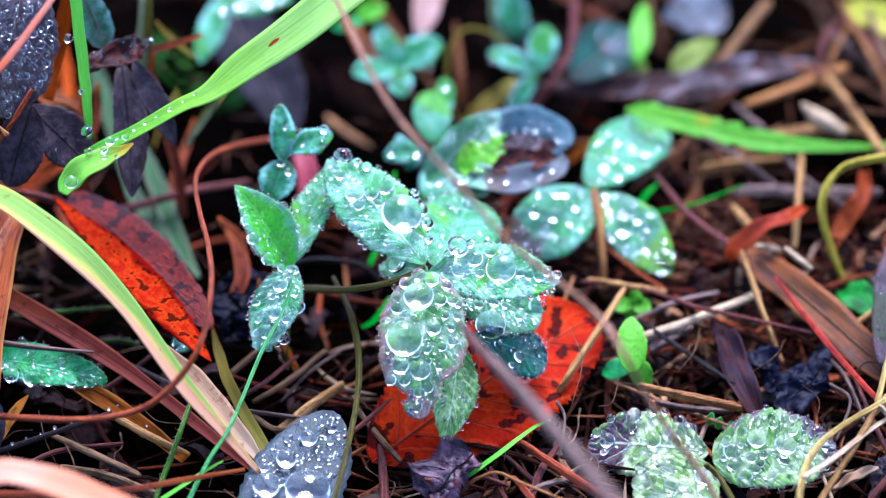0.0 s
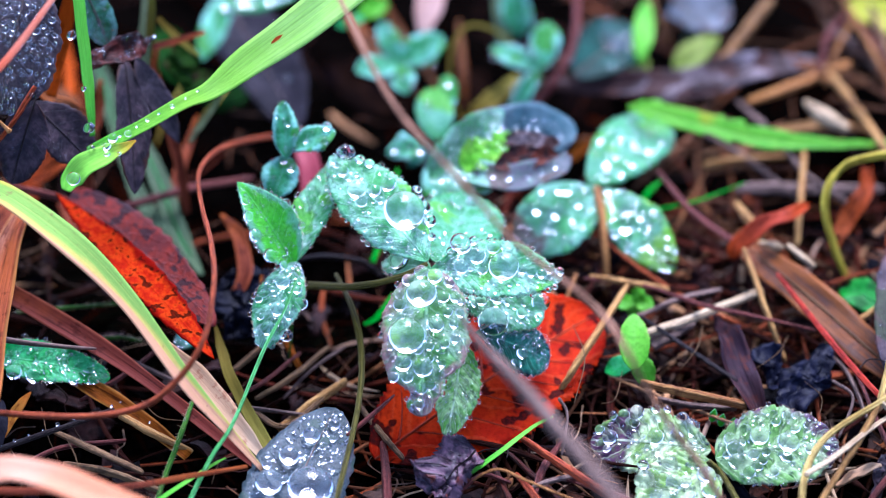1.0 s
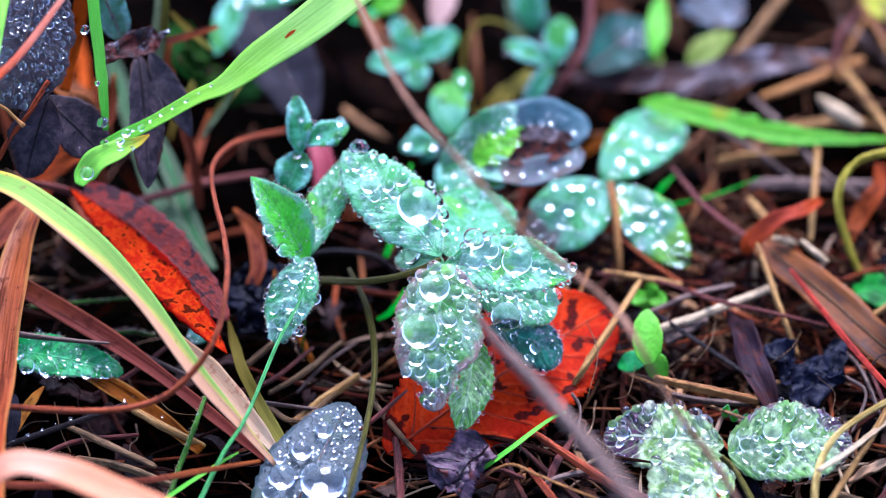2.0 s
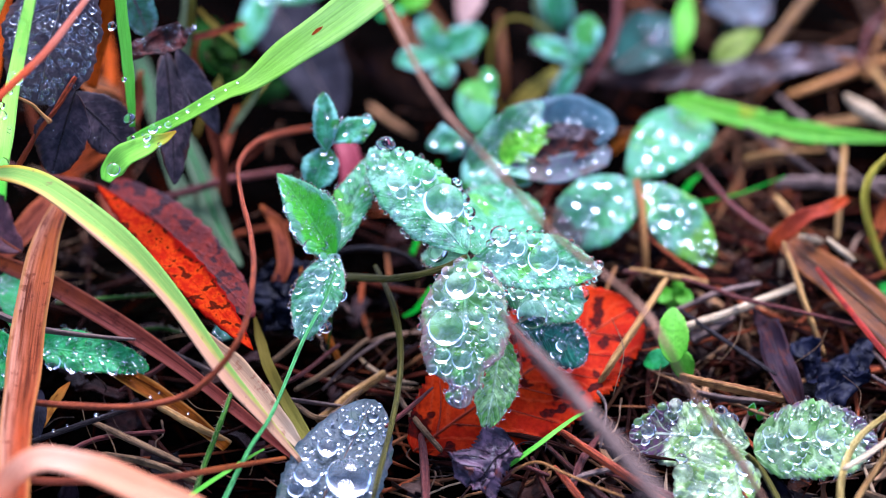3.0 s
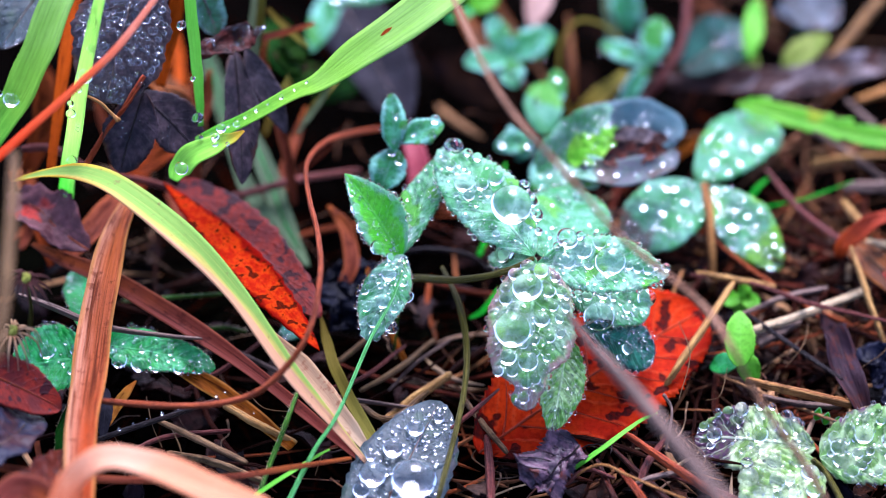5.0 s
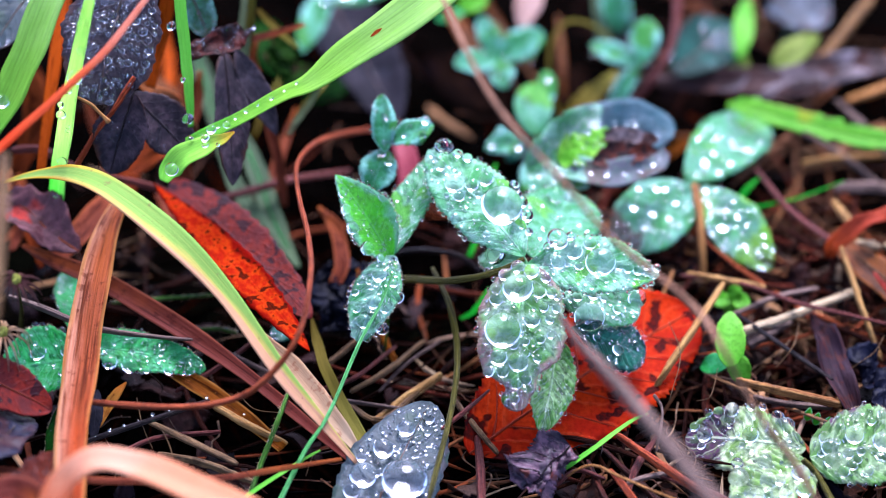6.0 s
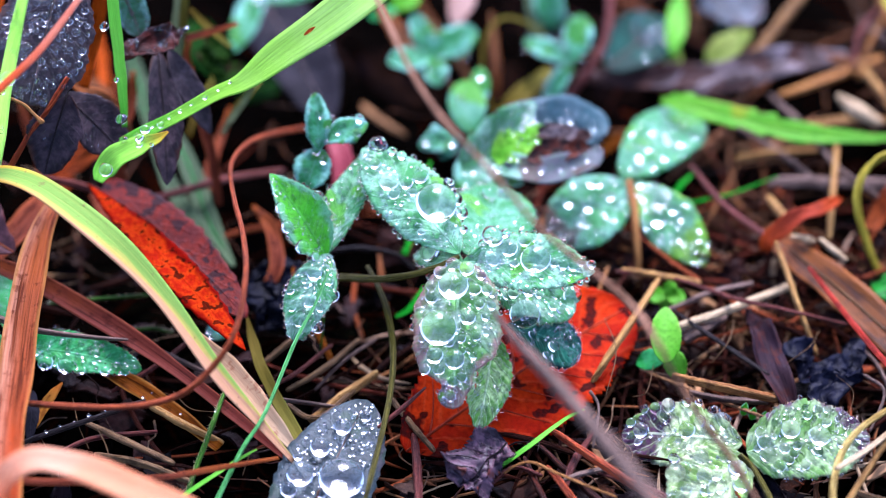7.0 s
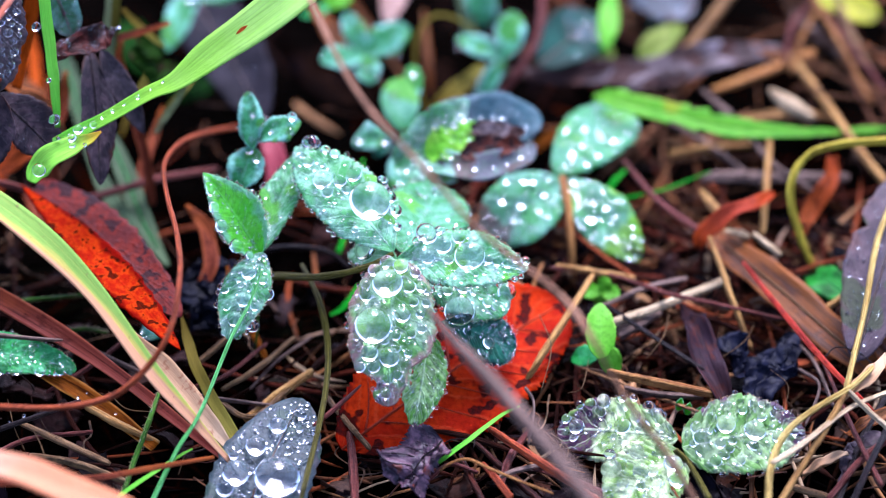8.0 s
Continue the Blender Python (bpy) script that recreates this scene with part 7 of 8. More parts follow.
lf, sf = leaf("green_leaf", YELLOW_GREEN, (42.6, 41.0, 5), (49.8, 47.0, 7), 4.2, (0.05, -0.33, 0.94), seed=159, full=0.6, rib=OLIVE_STEM, label='pale yellow-green oval leaf', category='leaf', group='green leaves')
lf, sf = leaf("dead_leaf", PALE_LILAC, (52.5, 58.9, 4), (42.6, 58.8, 3), 9.6, (-0.09, -0.38, 0.92), seed=160, full=0.5, crumple=0.8, rib=TWIG, label='pale lilac-grey dead fallen leaf', category='leaf', group='fallen leaves')
bark = blade("bark_strip", LILAC, [(22.4, 42.1, 2, 1.6), (31.2, 38.1, 4, 3.6), (40, 36.9, 5, 4.9), (48.8, 37.3, 6, 5.5), (56.1, 40.1, 6, 4.9), (65.4, 45.6, 3, 2.7)], seed=161, fold=0.25, wave=0.8, label='curled grey-purple strip of wet bark', category='bark')
blade("flake", LILAC, [(33.7, 33.6, 6, 0.9), (39, 34.4, 7, 2.4), (43.9, 35.4, 7, 0.7)], seed=162, parent=bark)
blade("flake", LILAC, [(45, 32.2, 8, 0.7), (49.6, 35.2, 8, 2.7), (55, 38.1, 8, 0.9)], seed=163, parent=bark)
blade("flake", LILAC, [(38.9, 32, 6, 0.5), (45.9, 32.1, 7, 1.8), (51.3, 33.5, 7, 0.5)], seed=164, parent=bark)
blade("green_leaf", LIME_TOOTHED, [(35, 26, 9, 0.7), (37.7, 24, 10, 2.9), (42.8, 21.6, 10, 3.6), (48, 19.4, 10, 3.5), (53.2, 18.4, 9, 3.8), (60.2, 18, 8, 2.7), (68.9, 18.7, 7, 1.3), (78, 21.9, 5, 0.9), (85.2, 23.7, 4, 0.5)], seed=165, rib=LIME_STEM, rib_size=0.03, teeth=0.6, rows=100, fold=0.15, label='long toothed lime-green leaf', category='leaf', group='green leaves')
stalk("straw", ORANGE_STICK, [(53.9, 33.7, 4, 1.2), (61.2, 36.5, 5, 1.6), (70.3, 41, 6, 1.4)], seed=166, label='orange-brown stick lying on the litter', category='straw', group='straws')
stalk("straw", OLIVE_BROWN_STICK, [(47.3, 40.5, 3, 1.2), (51.9, 46, 5, 1.7), (58.6, 56.9, 7, 2)], seed=167, label='weathered olive-brown stick lying on the litter', category='straw', group='straws')
stalk("straw", STRAW, [(66, 40.8, 6, 1.1), (69.6, 30.4, 7, 1.2), (75.7, 14.9, 6, 1.2), (80.5, 6.8, 4, 1.1)], seed=168, label='tan bent stick lying on the litter', category='straw', group='straws')
stalk("straw", ORANGE_STICK, [(69.7, 54.8, 9, 1), (73.1, 44, 8, 0.9), (78.4, 28.6, 5, 0.9)], seed=169, label='orange-brown stick lying on the litter', category='straw', group='straws')
stalk("straw", PLUM_TWIG, [(70.2, 51.6, 8, 0.8), (66.9, 44.8, 8, 0.9), (65.4, 37.1, 7, 0.7)], seed=170, label='red-brown bent stick lying on the litter', category='straw', group='straws')
stalk("straw", TWIG, [(67.7, 55.5, 3, 1), (71.7, 47.2, 4, 1.6), (76.7, 41.7, 3, 1)], seed=171, label='pale straw lying on the litter', category='straw', group='straws')
stalk("straw", TWIG, [(52.2, 32.5, 5, 0.7), (56.3, 25.9, 5, 1)], seed=172, label='pale broken straw lying on the litter', category='straw', group='straws')
stalk("straw", TWIG, [(58.9, 18.7, 6, 1), (62.5, 11.5, 6, 0.9), (70, 5.5, 4, 0.7)], seed=173, label='pale straw lying on the litter', category='straw', group='straws')
stalk("straw", PALE_STRAW, [(62.7, 31.1, 6, 0.8), (65.5, 27.4, 6, 2.2), (69.1, 25, 5, 1.2)], seed=174, label='pale seed husk lying on the litter', category='straw', group='straws')
stalk("straw", STRAW, [(46.4, 18.4, 3, 1.2), (51.6, 18.8, 4, 1.2), (59.6, 20.9, 3, 0.8)], seed=175, label='tan straw piece on litter lying on the litter', category='straw', group='straws')
stalk("straw", TWIG, [(51.3, 11.9, 3, 1.2), (54.7, 11.3, 4, 1.6), (73.9, 12.4, 3, 1.2)], seed=176, label='grey straw lying on the litter', category='straw', group='straws')
stalk("straw", STRAW, [(50.9, 7.8, 4, 0.8), (52.4, 2.9, 5, 1.6), (54.6, -0.7, 4, 1.2)], seed=177, label='brown straw piece lying on the litter', category='straw', group='straws')
stalk("straw", PALE_STRAW, [(53.8, -6, 7, 0.7), (55.8, -8, 8, 1.2), (57.3, -7.3, 7, 0.7)], seed=178, label='cream broken straw lying on the litter', category='straw', group='straws')
stalk("straw", PALE_STRAW, [(57.9, -8, 8, 0.8), (59.9, -10.8, 8, 1.2), (61.8, -12, 7, 0.8)], seed=179, label='cream broken straw end lying on the litter', category='straw', group='straws')
stalk("straw", STRAW, [(61.7, 16.6, 7, 0.8), (60.4, 3.2, 8, 1), (59.4, -5.5, 6, 0.8)], seed=180, label='tan straw piece on litter lying on the litter', category='straw', group='straws')
stalk("straw", STRAW, [(51.1, -11.2, 10, 0.7), (52.5, -17.5, 9, 1), (54, -23.1, 7, 1), (56.6, -29.6, 3, 0.8)], seed=181, label='tan bent straw lying on the litter', category='straw', group='straws')
stalk("straw", STRAW, [(33.3, -17.7, 8, 1), (29.4, -28.1, 9, 1.2), (24.9, -36.2, 7, 1.2), (22.8, -37.8, 4, 0.6)], seed=182, label='pale tan split straw lying on the litter', category='straw', group='straws')
stalk("straw", STRAW, [(28, -13.9, 7, 0.7), (33.4, -16.9, 8, 1.2), (39.7, -17.3, 7, 1)], seed=183, label='tan straw piece on litter lying on the litter', category='straw', group='straws')
stalk("straw", PALE_STRAW, [(32.7, -27.2, 5, 0.8), (37.7, -25.8, 6, 1.2), (42.9, -23.1, 6, 1.2), (53.8, -15.2, 5, 1.1)], seed=184, label='cream split straw lying on the litter', category='straw', group='straws')
stalk("straw", TWIG, [(34.5, -21.5, 5, 0.8), (41.4, -18.4, 6, 1), (47.6, -16.1, 6, 0.8)], seed=185, label='grey straw lying on the litter', category='straw', group='straws')
stalk("straw", ORANGE_STICK, [(34.8, -39.2, 7, 1), (42.1, -41.9, 7, 1.3), (50.2, -43.4, 6, 1.2)], seed=186, label='orange-tan split straw lying on the litter', category='straw', group='straws')
stalk("straw", TWIG, [(37.3, -39.3, 4, 0.8), (42.2, -40.9, 4, 1), (48.9, -40.5, 3, 0.8)], seed=187, label='grey straw lying on the litter', category='straw', group='straws')
stalk("straw", TWIG, [(22.7, -41.6, 6, 0.5), (23.8, -45.5, 6, 0.4), (22.9, -52.1, 4, 0.4)], seed=188, label='thin bent tendril lying on the litter', category='straw', group='straws')
stalk("straw", PLUM_TWIG, [(27.1, -14.5, 7, 0.7), (35.5, -17.4, 8, 0.6), (44.6, -22.3, 8, 0.7), (52, -25, 8, 0.6), (61.3, -26, 6, 0.4)], seed=189, label='thin red-brown stem lying on the litter', category='straw', group='straws')
stalk("straw", DARK_TWIG, [(35.3, -22.4, 6, 0.6), (41.7, -31.1, 7, 0.7), (49, -37.9, 6, 0.6)], seed=190, label='black thin twig lying on the litter', category='straw', group='straws')
stalk("straw", PLUM_TWIG, [(39.1, 11.8, 7, 0.7), (43.1, 3.2, 7, 0.9), (47.2, -1.2, 6, 1), (51.4, -3.5, 4, 1.2)], seed=191, label='brown stick lying on the litter', category='straw', group='straws')
stalk("straw", ORANGE_STICK, [(23.6, -19.8, 4, 0.7), (24.5, -17.6, 6, 0.7), (25.9, -13.4, 7, 0.7)], seed=192, label='orange straw lying on the litter', category='straw', group='straws')
stalk("straw", TWIG, [(36.9, -27.3, 4, 1.2), (39.9, -25.9, 5, 1.2), (43.4, -21.7, 4, 0.8)], seed=193, label='grey straw piece lying on the litter', category='straw', group='straws')
stalk("straw", RED_STEM, [(16.9, -49.3, 5.0, 0.66), (18.9, -52.5, 6.0, 1.07), (24.2, -59.5, 7.0, 1.22), (30.1, -65.9, 7.0, 1.22), (33.8, -67.9, 5.0, 1.13)], seed=194, rows=40, label='deep red-brown stem lying on the litter', category='straw', group='straws')
stalk("straw", PLUM_TWIG, [(23.6, -56, 3, 1.2), (30, -61.1, 4, 1), (35.7, -62.6, 2, 0.8)], seed=195, label='brown straw piece on litter lying on the litter', category='straw', group='straws')
stalk("straw", TWIG, [(63.2, -36.7, 5, 0.6), (65.8, -41.9, 6, 0.5), (63.4, -48.6, 4, 0.4)], seed=196, label='thin bent tendril lying on the litter', category='straw', group='straws')

# ---- right side ----
blade("dry_leaf_strip", RUST_STRIP, [(50.4, 0, 4, 2.9), (53.7, -8.2, 6, 4.6), (60, -18.4, 7, 5.8), (66.3, -26.7, 6, 5.9), (74.2, -35.6, 4, 5.1)], seed=197, rib=BROWN_STICK, rib_size=0.05, fold=0.2, wave=0.4, rows=50, label='broad rust-brown streaked dry leaf strip', category='leaf', group='fallen leaves')
blade("dry_leaf_strip", ORANGE_CURL, [(49.6, -8.3, 6.0, 0.85), (50.1, -8.3, 8.0, 2.55), (52.3, -7.6, 10.0, 2.81), (55.0, -6.2, 11.0, 2.30), (57.7, -4.3, 11.0, 2.22), (59.8, -1.9, 10.0, 1.71), (61.7, 1.8, 8.0, 0.52)], seed=198, fold=0.3, wave=0.6, label='curled russet dry leaf strip', category='leaf', group='fallen leaves')
blade("dry_leaf_strip", RED_CURL, [(70.9, 9.6, 9, 1.5), (70.2, 4.5, 8, 2.7), (67, 0.1, 6, 2.9), (64.9, -4.3, 4, 1.7)], seed=199, fold=0.3, wave=0.6, label='curled russet dry leaf strip', category='leaf', group='fallen leaves')
stalk("bent_straw", YELLOW_STRAW, [(67.4, -10.1, 2, 0.8), (65.2, -8.2, 7, 1.1), (63.4, -6.1, 14, 1.1), (65.1, -3.2, 18, 1.1), (68.9, -2.2, 20, 1.2), (76.5, -2.2, 21, 1.2), (90.0, -3.2, 22, 1.2)], seed=200, rows=40, label='yellow bent dry grass stem', category='straw', group='straws')
stalk("red_tendril", RED_THREAD, [(56, -14.9, 8, 0.5), (60.2, -27.6, 10, 0.7), (66.1, -40.3, 10, 0.8), (73, -50.3, 8, 0.7)], seed=201, label='thin bright red plant stem', category='twig', group='twigs')
blade("purple_strip", BARK, [(46.6, -19.3, 4, 1), (48.2, -27.2, 6, 3.3), (49.2, -33.2, 6, 4.3), (50.7, -40.5, 6, 3.8), (52.8, -46.6, 4, 1.2)], seed=202, fold=0.5, wave=1.0, teeth=0.35, label='dark purple-brown dead leaf strip', category='leaf', group='fallen leaves')
lf, sf = leaf("rotten_leaf", BLACK_LEAF, (51.5, -28.7, 5), (57.6, -32.9, 3), 4.2, (0.03, -0.39, 0.92), seed=203, crumple=2.8, full=0.5, wave=0.6, label='blue-black shrivelled wet leaf', category='leaf', group='fallen leaves')
lf, sf = leaf("rotten_leaf", BLACK_LEAF, (63.1, -30, 6), (56.5, -42.4, 3), 4.8, (0.05, -0.26, 0.96), seed=204, crumple=2.8, full=0.5, wave=0.6, label='blue-black shrivelled wet leaf', category='leaf', group='fallen leaves')
lf, sf = leaf("rotten_leaf", BLACK_LEAF, (63.4, -32.8, 5), (53.7, -35.5, 3), 3.4, (-0.08, -0.40, 0.91), seed=205, crumple=1.2, full=0.5, wave=0.4, label='blue-black shrivelled wet leaf', category='leaf', group='fallen leaves')
lf, sf = leaf("purple_leaf", PLUM_LEAF, (71.4, -37.4, 7), (82.2, -2.2, 16), 11.5, (0.03, -0.26, 0.97), ragged=0.04, notches=((0.60, -1, 0.3, 0.025), (0.60, 1, 0.0, 0.02)), seed=206, shape=0.5, full=0.55, teeth=0.03, rib=TWIG, label='dull purple notched leaf with fine droplets', category='leaf', group='purple leaves')
wet(lf, sf, mid=18, fine=320, mid_r=(0.14, 0.3), seed=206)
stalk("straw", GOLD_STRAW, [(84.3, 1.7, 19, 0.8), (76, -19.1, 18, 0.9), (72.1, -38.1, 16, 0.9), (68.6, -53.7, 15, 0.9)], seed=207, rows=40, label='golden grass stem over the litter', category='straw', group='straws')
stalk("straw", STRAW, [(68.6, -53.7, 15, 0.8), (66.1, -58.3, 13, 0.8), (62.6, -64.1, 11, 0.8), (57.8, -71.7, 8, 0.8)], seed=208, rows=40, label='pale yellow grass stem over the litter', category='straw', group='straws')
stalk("straw", GOLD_STRAW, [(56.3, -73.5, 9, 1.1), (57.2, -65.3, 11, 1.2), (59.7, -60.6, 13, 1), (63.7, -56.9, 14, 0.9), (69, -53.5, 15, 0.9), (72.8, -48.6, 15, 0.8)], seed=209, rows=40, label='pale golden grass stem over the litter', category='straw', group='straws')
stalk("straw", PALE_STRAW, [(57.1, -67.7, 13, 0.7), (61.8, -63.3, 13, 0.8), (68.7, -55.8, 13, 0.7), (75.6, -51.4, 13, 0.7)], seed=210, rows=40, label='cream split grass stem over the litter', category='straw', group='straws')
stalk("straw", PALE_STRAW, [(68.8, -53.7, 15, 0.7), (72, -56.5, 13, 0.8), (76.7, -60.5, 11, 0.8)], seed=211, rows=40, label='cream grass stem over the litter', category='straw', group='straws')
stalk("straw", PLUM_TWIG, [(66.5, -37.4, 7, 0.5), (69.2, -51.7, 8, 0.7), (73.2, -65.8, 7, 0.7)], seed=212, rows=40, label='plum-brown stem over the litter', category='straw', group='straws')
stalk("straw", DARK_TWIG, [(66.7, -67.2, 4, 0.9), (70.8, -54.5, 5, 1.1), (76.4, -40.4, 4, 0.9)], seed=213, rows=40, label='dark grey wet twig over the litter', category='straw', group='straws')
stalk("straw", DARK_TWIG, [(66.8, -37.6, 8, 0.2), (68.6, -35.3, 8, 0.2), (71.9, -36.7, 8, 0.2), (75.1, -38.9, 6, 0.2)], seed=214, rows=40, label='black curled tendril over the litter', category='straw', group='straws')
stalk("straw", PLUM_TWIG, [(65.6, -65.3, 4, 1), (70.4, -59.5, 6, 1.2), (76.6, -52.6, 6, 1.1)], seed=215, label='shiny red-brown twig lying on the litter', category='straw', group='straws')
stalk("straw", BROWN_STICK, [(62.4, -58.4, 3, 0.7), (67.4, -56.1, 4, 0.9), (74.2, -53.4, 4, 0.8)], seed=216, label='brown broken straw lying on the litter', category='straw', group='straws')
stalk("straw", DARK_TWIG, [(68.2, -69, 5, 1), (72.6, -59.4, 8, 1.1), (77.8, -46.6, 8, 1)], seed=217, label='dark wet twig lying on the litter', category='straw', group='straws')
stalk("straw", BROWN_STICK, [(60.7, -59.7, 2, 1), (64.6, -62.8, 3, 1), (70.1, -66.1, 3, 0.8)], seed=218, label='brown broken straw lying on the litter', category='straw', group='straws')
lf, sf = leaf("withered_leaf", PLUM_LEAF, (74.3, -51.3, 5), (66.4, -61, 3), 2.7, (0.08, -0.27, 0.96), seed=219, crumple=1.8, fold=0.4, label='shiny curled maroon dead leaf', category='leaf', group='fallen leaves')
lf, sf = leaf("green_leaf", ROUND_GREEN, (71.6, -17.2, 3), (66.2, -9.9, 2), 5.4, (-0.28, -0.14, 0.95), seed=220, full=0.5, crumple=0.4, rib=GREEN_STEM, label='small deep green round leaf', category='leaf', group='green leaves')
lf, sf = leaf("yellow_leaf", YELLOW_LEAF, (80.8, 51.1, 5), (71.1, 60.2, 4), 5.6, (-0.27, -0.18, 0.95), seed=221, full=0.5, rib=TWIG, label='bright yellow leaf on the litter', category='leaf', group='fallen leaves')
stalk("straw", ORANGE_STICK, [(9.8, -60.3, 6.0, 0.25), (11.6, -59.7, 7.0, 0.34), (13.9, -60.2, 8.0, 0.39), (17.4, -62.6, 8.0, 0.39), (22.6, -66.0, 8.0, 0.34), (26.0, -66.8, 7.0, 0.29)], seed=222, rows=40, label='thin orange straw bent over the litter', category='straw', group='straws')
stalk("straw", DARK_RED_STEM, [(15.2, -50.5, 3.0, 0.74), (19.8, -57.2, 3.0, 1.15), (23.1, -61.9, 3.0, 1.14), (25.3, -65.0, 3.0, 0.98)], seed=223, rows=40, label='dark red-brown stem sunk in the litter', category='straw', group='straws')
stalk("straw", PLUM_TWIG, [(-3.3, -47.8, 3, 0.8), (-2.8, -56.7, 4, 1.2), (-2.4, -65, 3, 1)], seed=224, label='dark brown stick lying on the litter', category='straw', group='straws')
stalk("straw", DARK_RED_STEM, [(12.9, -53.1, 3.0, 0.66), (14.0, -56.9, 3.0, 0.98), (15.7, -62.6, 3.0, 0.98), (16.5, -65.1, 3.0, 0.89)], seed=225, rows=40, label='dark red-brown stem sunk in the litter', category='straw', group='straws')
stalk("straw", RED_STEM, [(16.1, -56.3, 4.0, 0.57), (17.8, -60.8, 5.0, 0.90), (20.1, -64.3, 4.0, 0.89)], seed=226, rows=40, label='rust-coloured stem lying on the litter', category='straw', group='straws')
stalk("straw", TWIG, [(17.4, -60.1, 4.0, 0.49), (20.5, -59.5, 5.0, 0.90), (25.4, -56.5, 4.0, 0.74)], seed=227, rows=40, label='grey-brown straw lying on the litter', category='straw', group='straws')
stalk("straw", BROWN_STICK, [(-6.9, -38.8, 3, 0.7), (-4.4, -45.2, 4, 0.8), (-0.2, -51.7, 3, 0.7)], seed=228, label='brown broken straw lying on the litter', category='straw', group='straws')
stalk("straw", PLUM_TWIG, [(-1.3, -7.7, 3, 0.4), (2.2, -15.8, 4, 0.5), (-0.3, -28.1, 3, 0.5)], seed=229, label='thin plum-brown stem lying on the litter', category='straw', group='straws')
stalk("straw", BROWN_STICK, [(-49.5, -53.5, 4, 0.8), (-42.7, -56.6, 5, 1), (-35.3, -59.7, 4, 0.8)], seed=230, label='brown broken straw lying on the litter', category='straw', group='straws')
stalk("straw", PLUM_TWIG, [(-55.3, -52.4, 3, 0.7), (-49.7, -49.7, 4, 0.8), (-40.6, -48.3, 4, 0.7)], seed=231, label='dark red-brown straw lying on the litter', category='straw', group='straws')
stalk("straw", PLUM_TWIG, [(-47.7, -39.2, 4, 0.5), (-42, -35.1, 5, 0.7), (-36.5, -27.1, 4, 0.5)], seed=232, label='dark red-brown straw lying on the litter', category='straw', group='straws')
stalk("straw", BROWN_STICK, [(-23.6, -39, 3, 0.7), (-17.6, -45.4, 4, 0.9), (-11.9, -38.7, 4, 0.7)], seed=233, label='brown broken straw lying on the litter', category='straw', group='straws')
stalk("straw", PLUM_TWIG, [(-28.5, -39, 4, 0.5), (-21.9, -37.5, 5, 0.7), (-15.4, -28.2, 4, 0.6)], seed=234, label='dark red-brown straw lying on the litter', category='straw', group='straws')
blade("dry_grass", CREAM, [(68.1, -53.3, 13, 0.7), (70.2, -51.8, 14, 1.9), (72.9, -48.7, 14, 2.2), (75.2, -43.3, 13, 0.7)], seed=235, fold=0.4, wave=0.4, label='pale papery split grass sheath on the litter', category='dry grass', group='dry grass')
blade("dry_grass", BROWN, [(73.7, -22.3, 5, 1.7), (75.4, -31, 6, 3.7), (77.8, -37.7, 5, 3.8), (79.9, -44.5, 3, 1.7)], seed=236, rib=PLUM_TWIG, fold=0.4, wave=0.4, label='tan dry leaf strip on the litter', category='dry grass', group='dry grass')
blade("dry_grass", CREAM, [(62.2, -60.5, 5, 0.5), (65.6, -58.8, 6, 1.4), (69, -57, 6, 0.7)], seed=237, fold=0.4, wave=0.4, label='pale papery split grass sheath on the litter', category='dry grass', group='dry grass')
blade("dry_grass", BROWN, [(69.4, -50.7, 4, 0.7), (72.8, -48.7, 5, 2), (77.3, -45, 4, 1.4)], seed=238, fold=0.4, wave=0.4, label='tan dry leaf strip on the litter', category='dry grass', group='dry grass')
stalk("straw", PLUM_TWIG, [(70.7, 52.3, 8, 0.7), (75.4, 40.8, 8, 0.7), (80.9, 30, 6, 0.7)], seed=239, label='dark red-brown stick among the litter', category='straw', group='straws')
stalk("straw", ORANGE_STICK, [(66.2, 35.4, 6, 0.7), (68.1, 41.7, 8, 0.8), (71.4, 49.3, 9, 0.7)], seed=240, label='orange-brown stick among the litter', category='straw', group='straws')
stalk("straw", BROWN_STICK, [(74.4, 55.1, 7, 1), (75.9, 47.3, 6, 1.2), (78.5, 39.5, 4, 1)], seed=241, label='pinkish brown stick among the litter', category='straw', group='straws')
stalk("straw", TWIG, [(46.5, 27.2, 3, 0.8), (52.3, 20, 4, 1), (60.5, 10.4, 3, 0.8)], seed=242, label='pale grey straw among the litter', category='straw', group='straws')
stalk("straw", STRAW, [(66.2, -23, 4, 0.7), (71.5, -18.9, 5, 0.8), (77.1, -12.1, 5, 0.7)], seed=243, label='tan straw among the litter', category='straw', group='straws')
stalk("straw", TWIG, [(62.6, -27, 3, 0.5), (65.6, -33.7, 4, 0.7), (67.8, -44.2, 4, 0.6)], seed=244, label='pale grey straw among the litter', category='straw', group='straws')
stalk("straw", BROWN_STICK, [(-25.4, -31.1, 3, 0.7), (-21.3, -26.9, 4, 0.8), (-17.2, -21.6, 3, 0.7)], seed=245, label='brown broken straw lying on the litter', category='straw', group='straws')
stalk("straw", BROWN_STICK, [(-21.9, -37.7, 3, 0.8), (-17, -34.2, 4, 1), (-11.3, -25.6, 3, 0.7)], seed=246, label='tan-brown broken straw lying on the litter', category='straw', group='straws')
stalk("straw", TWIG, [(-17.8, -36.4, 2, 0.4), (-13.7, -30.9, 3, 0.5), (-8.8, -25.5, 3, 0.4)], seed=247, label='thin grey straw lying on the litter', category='straw', group='straws')
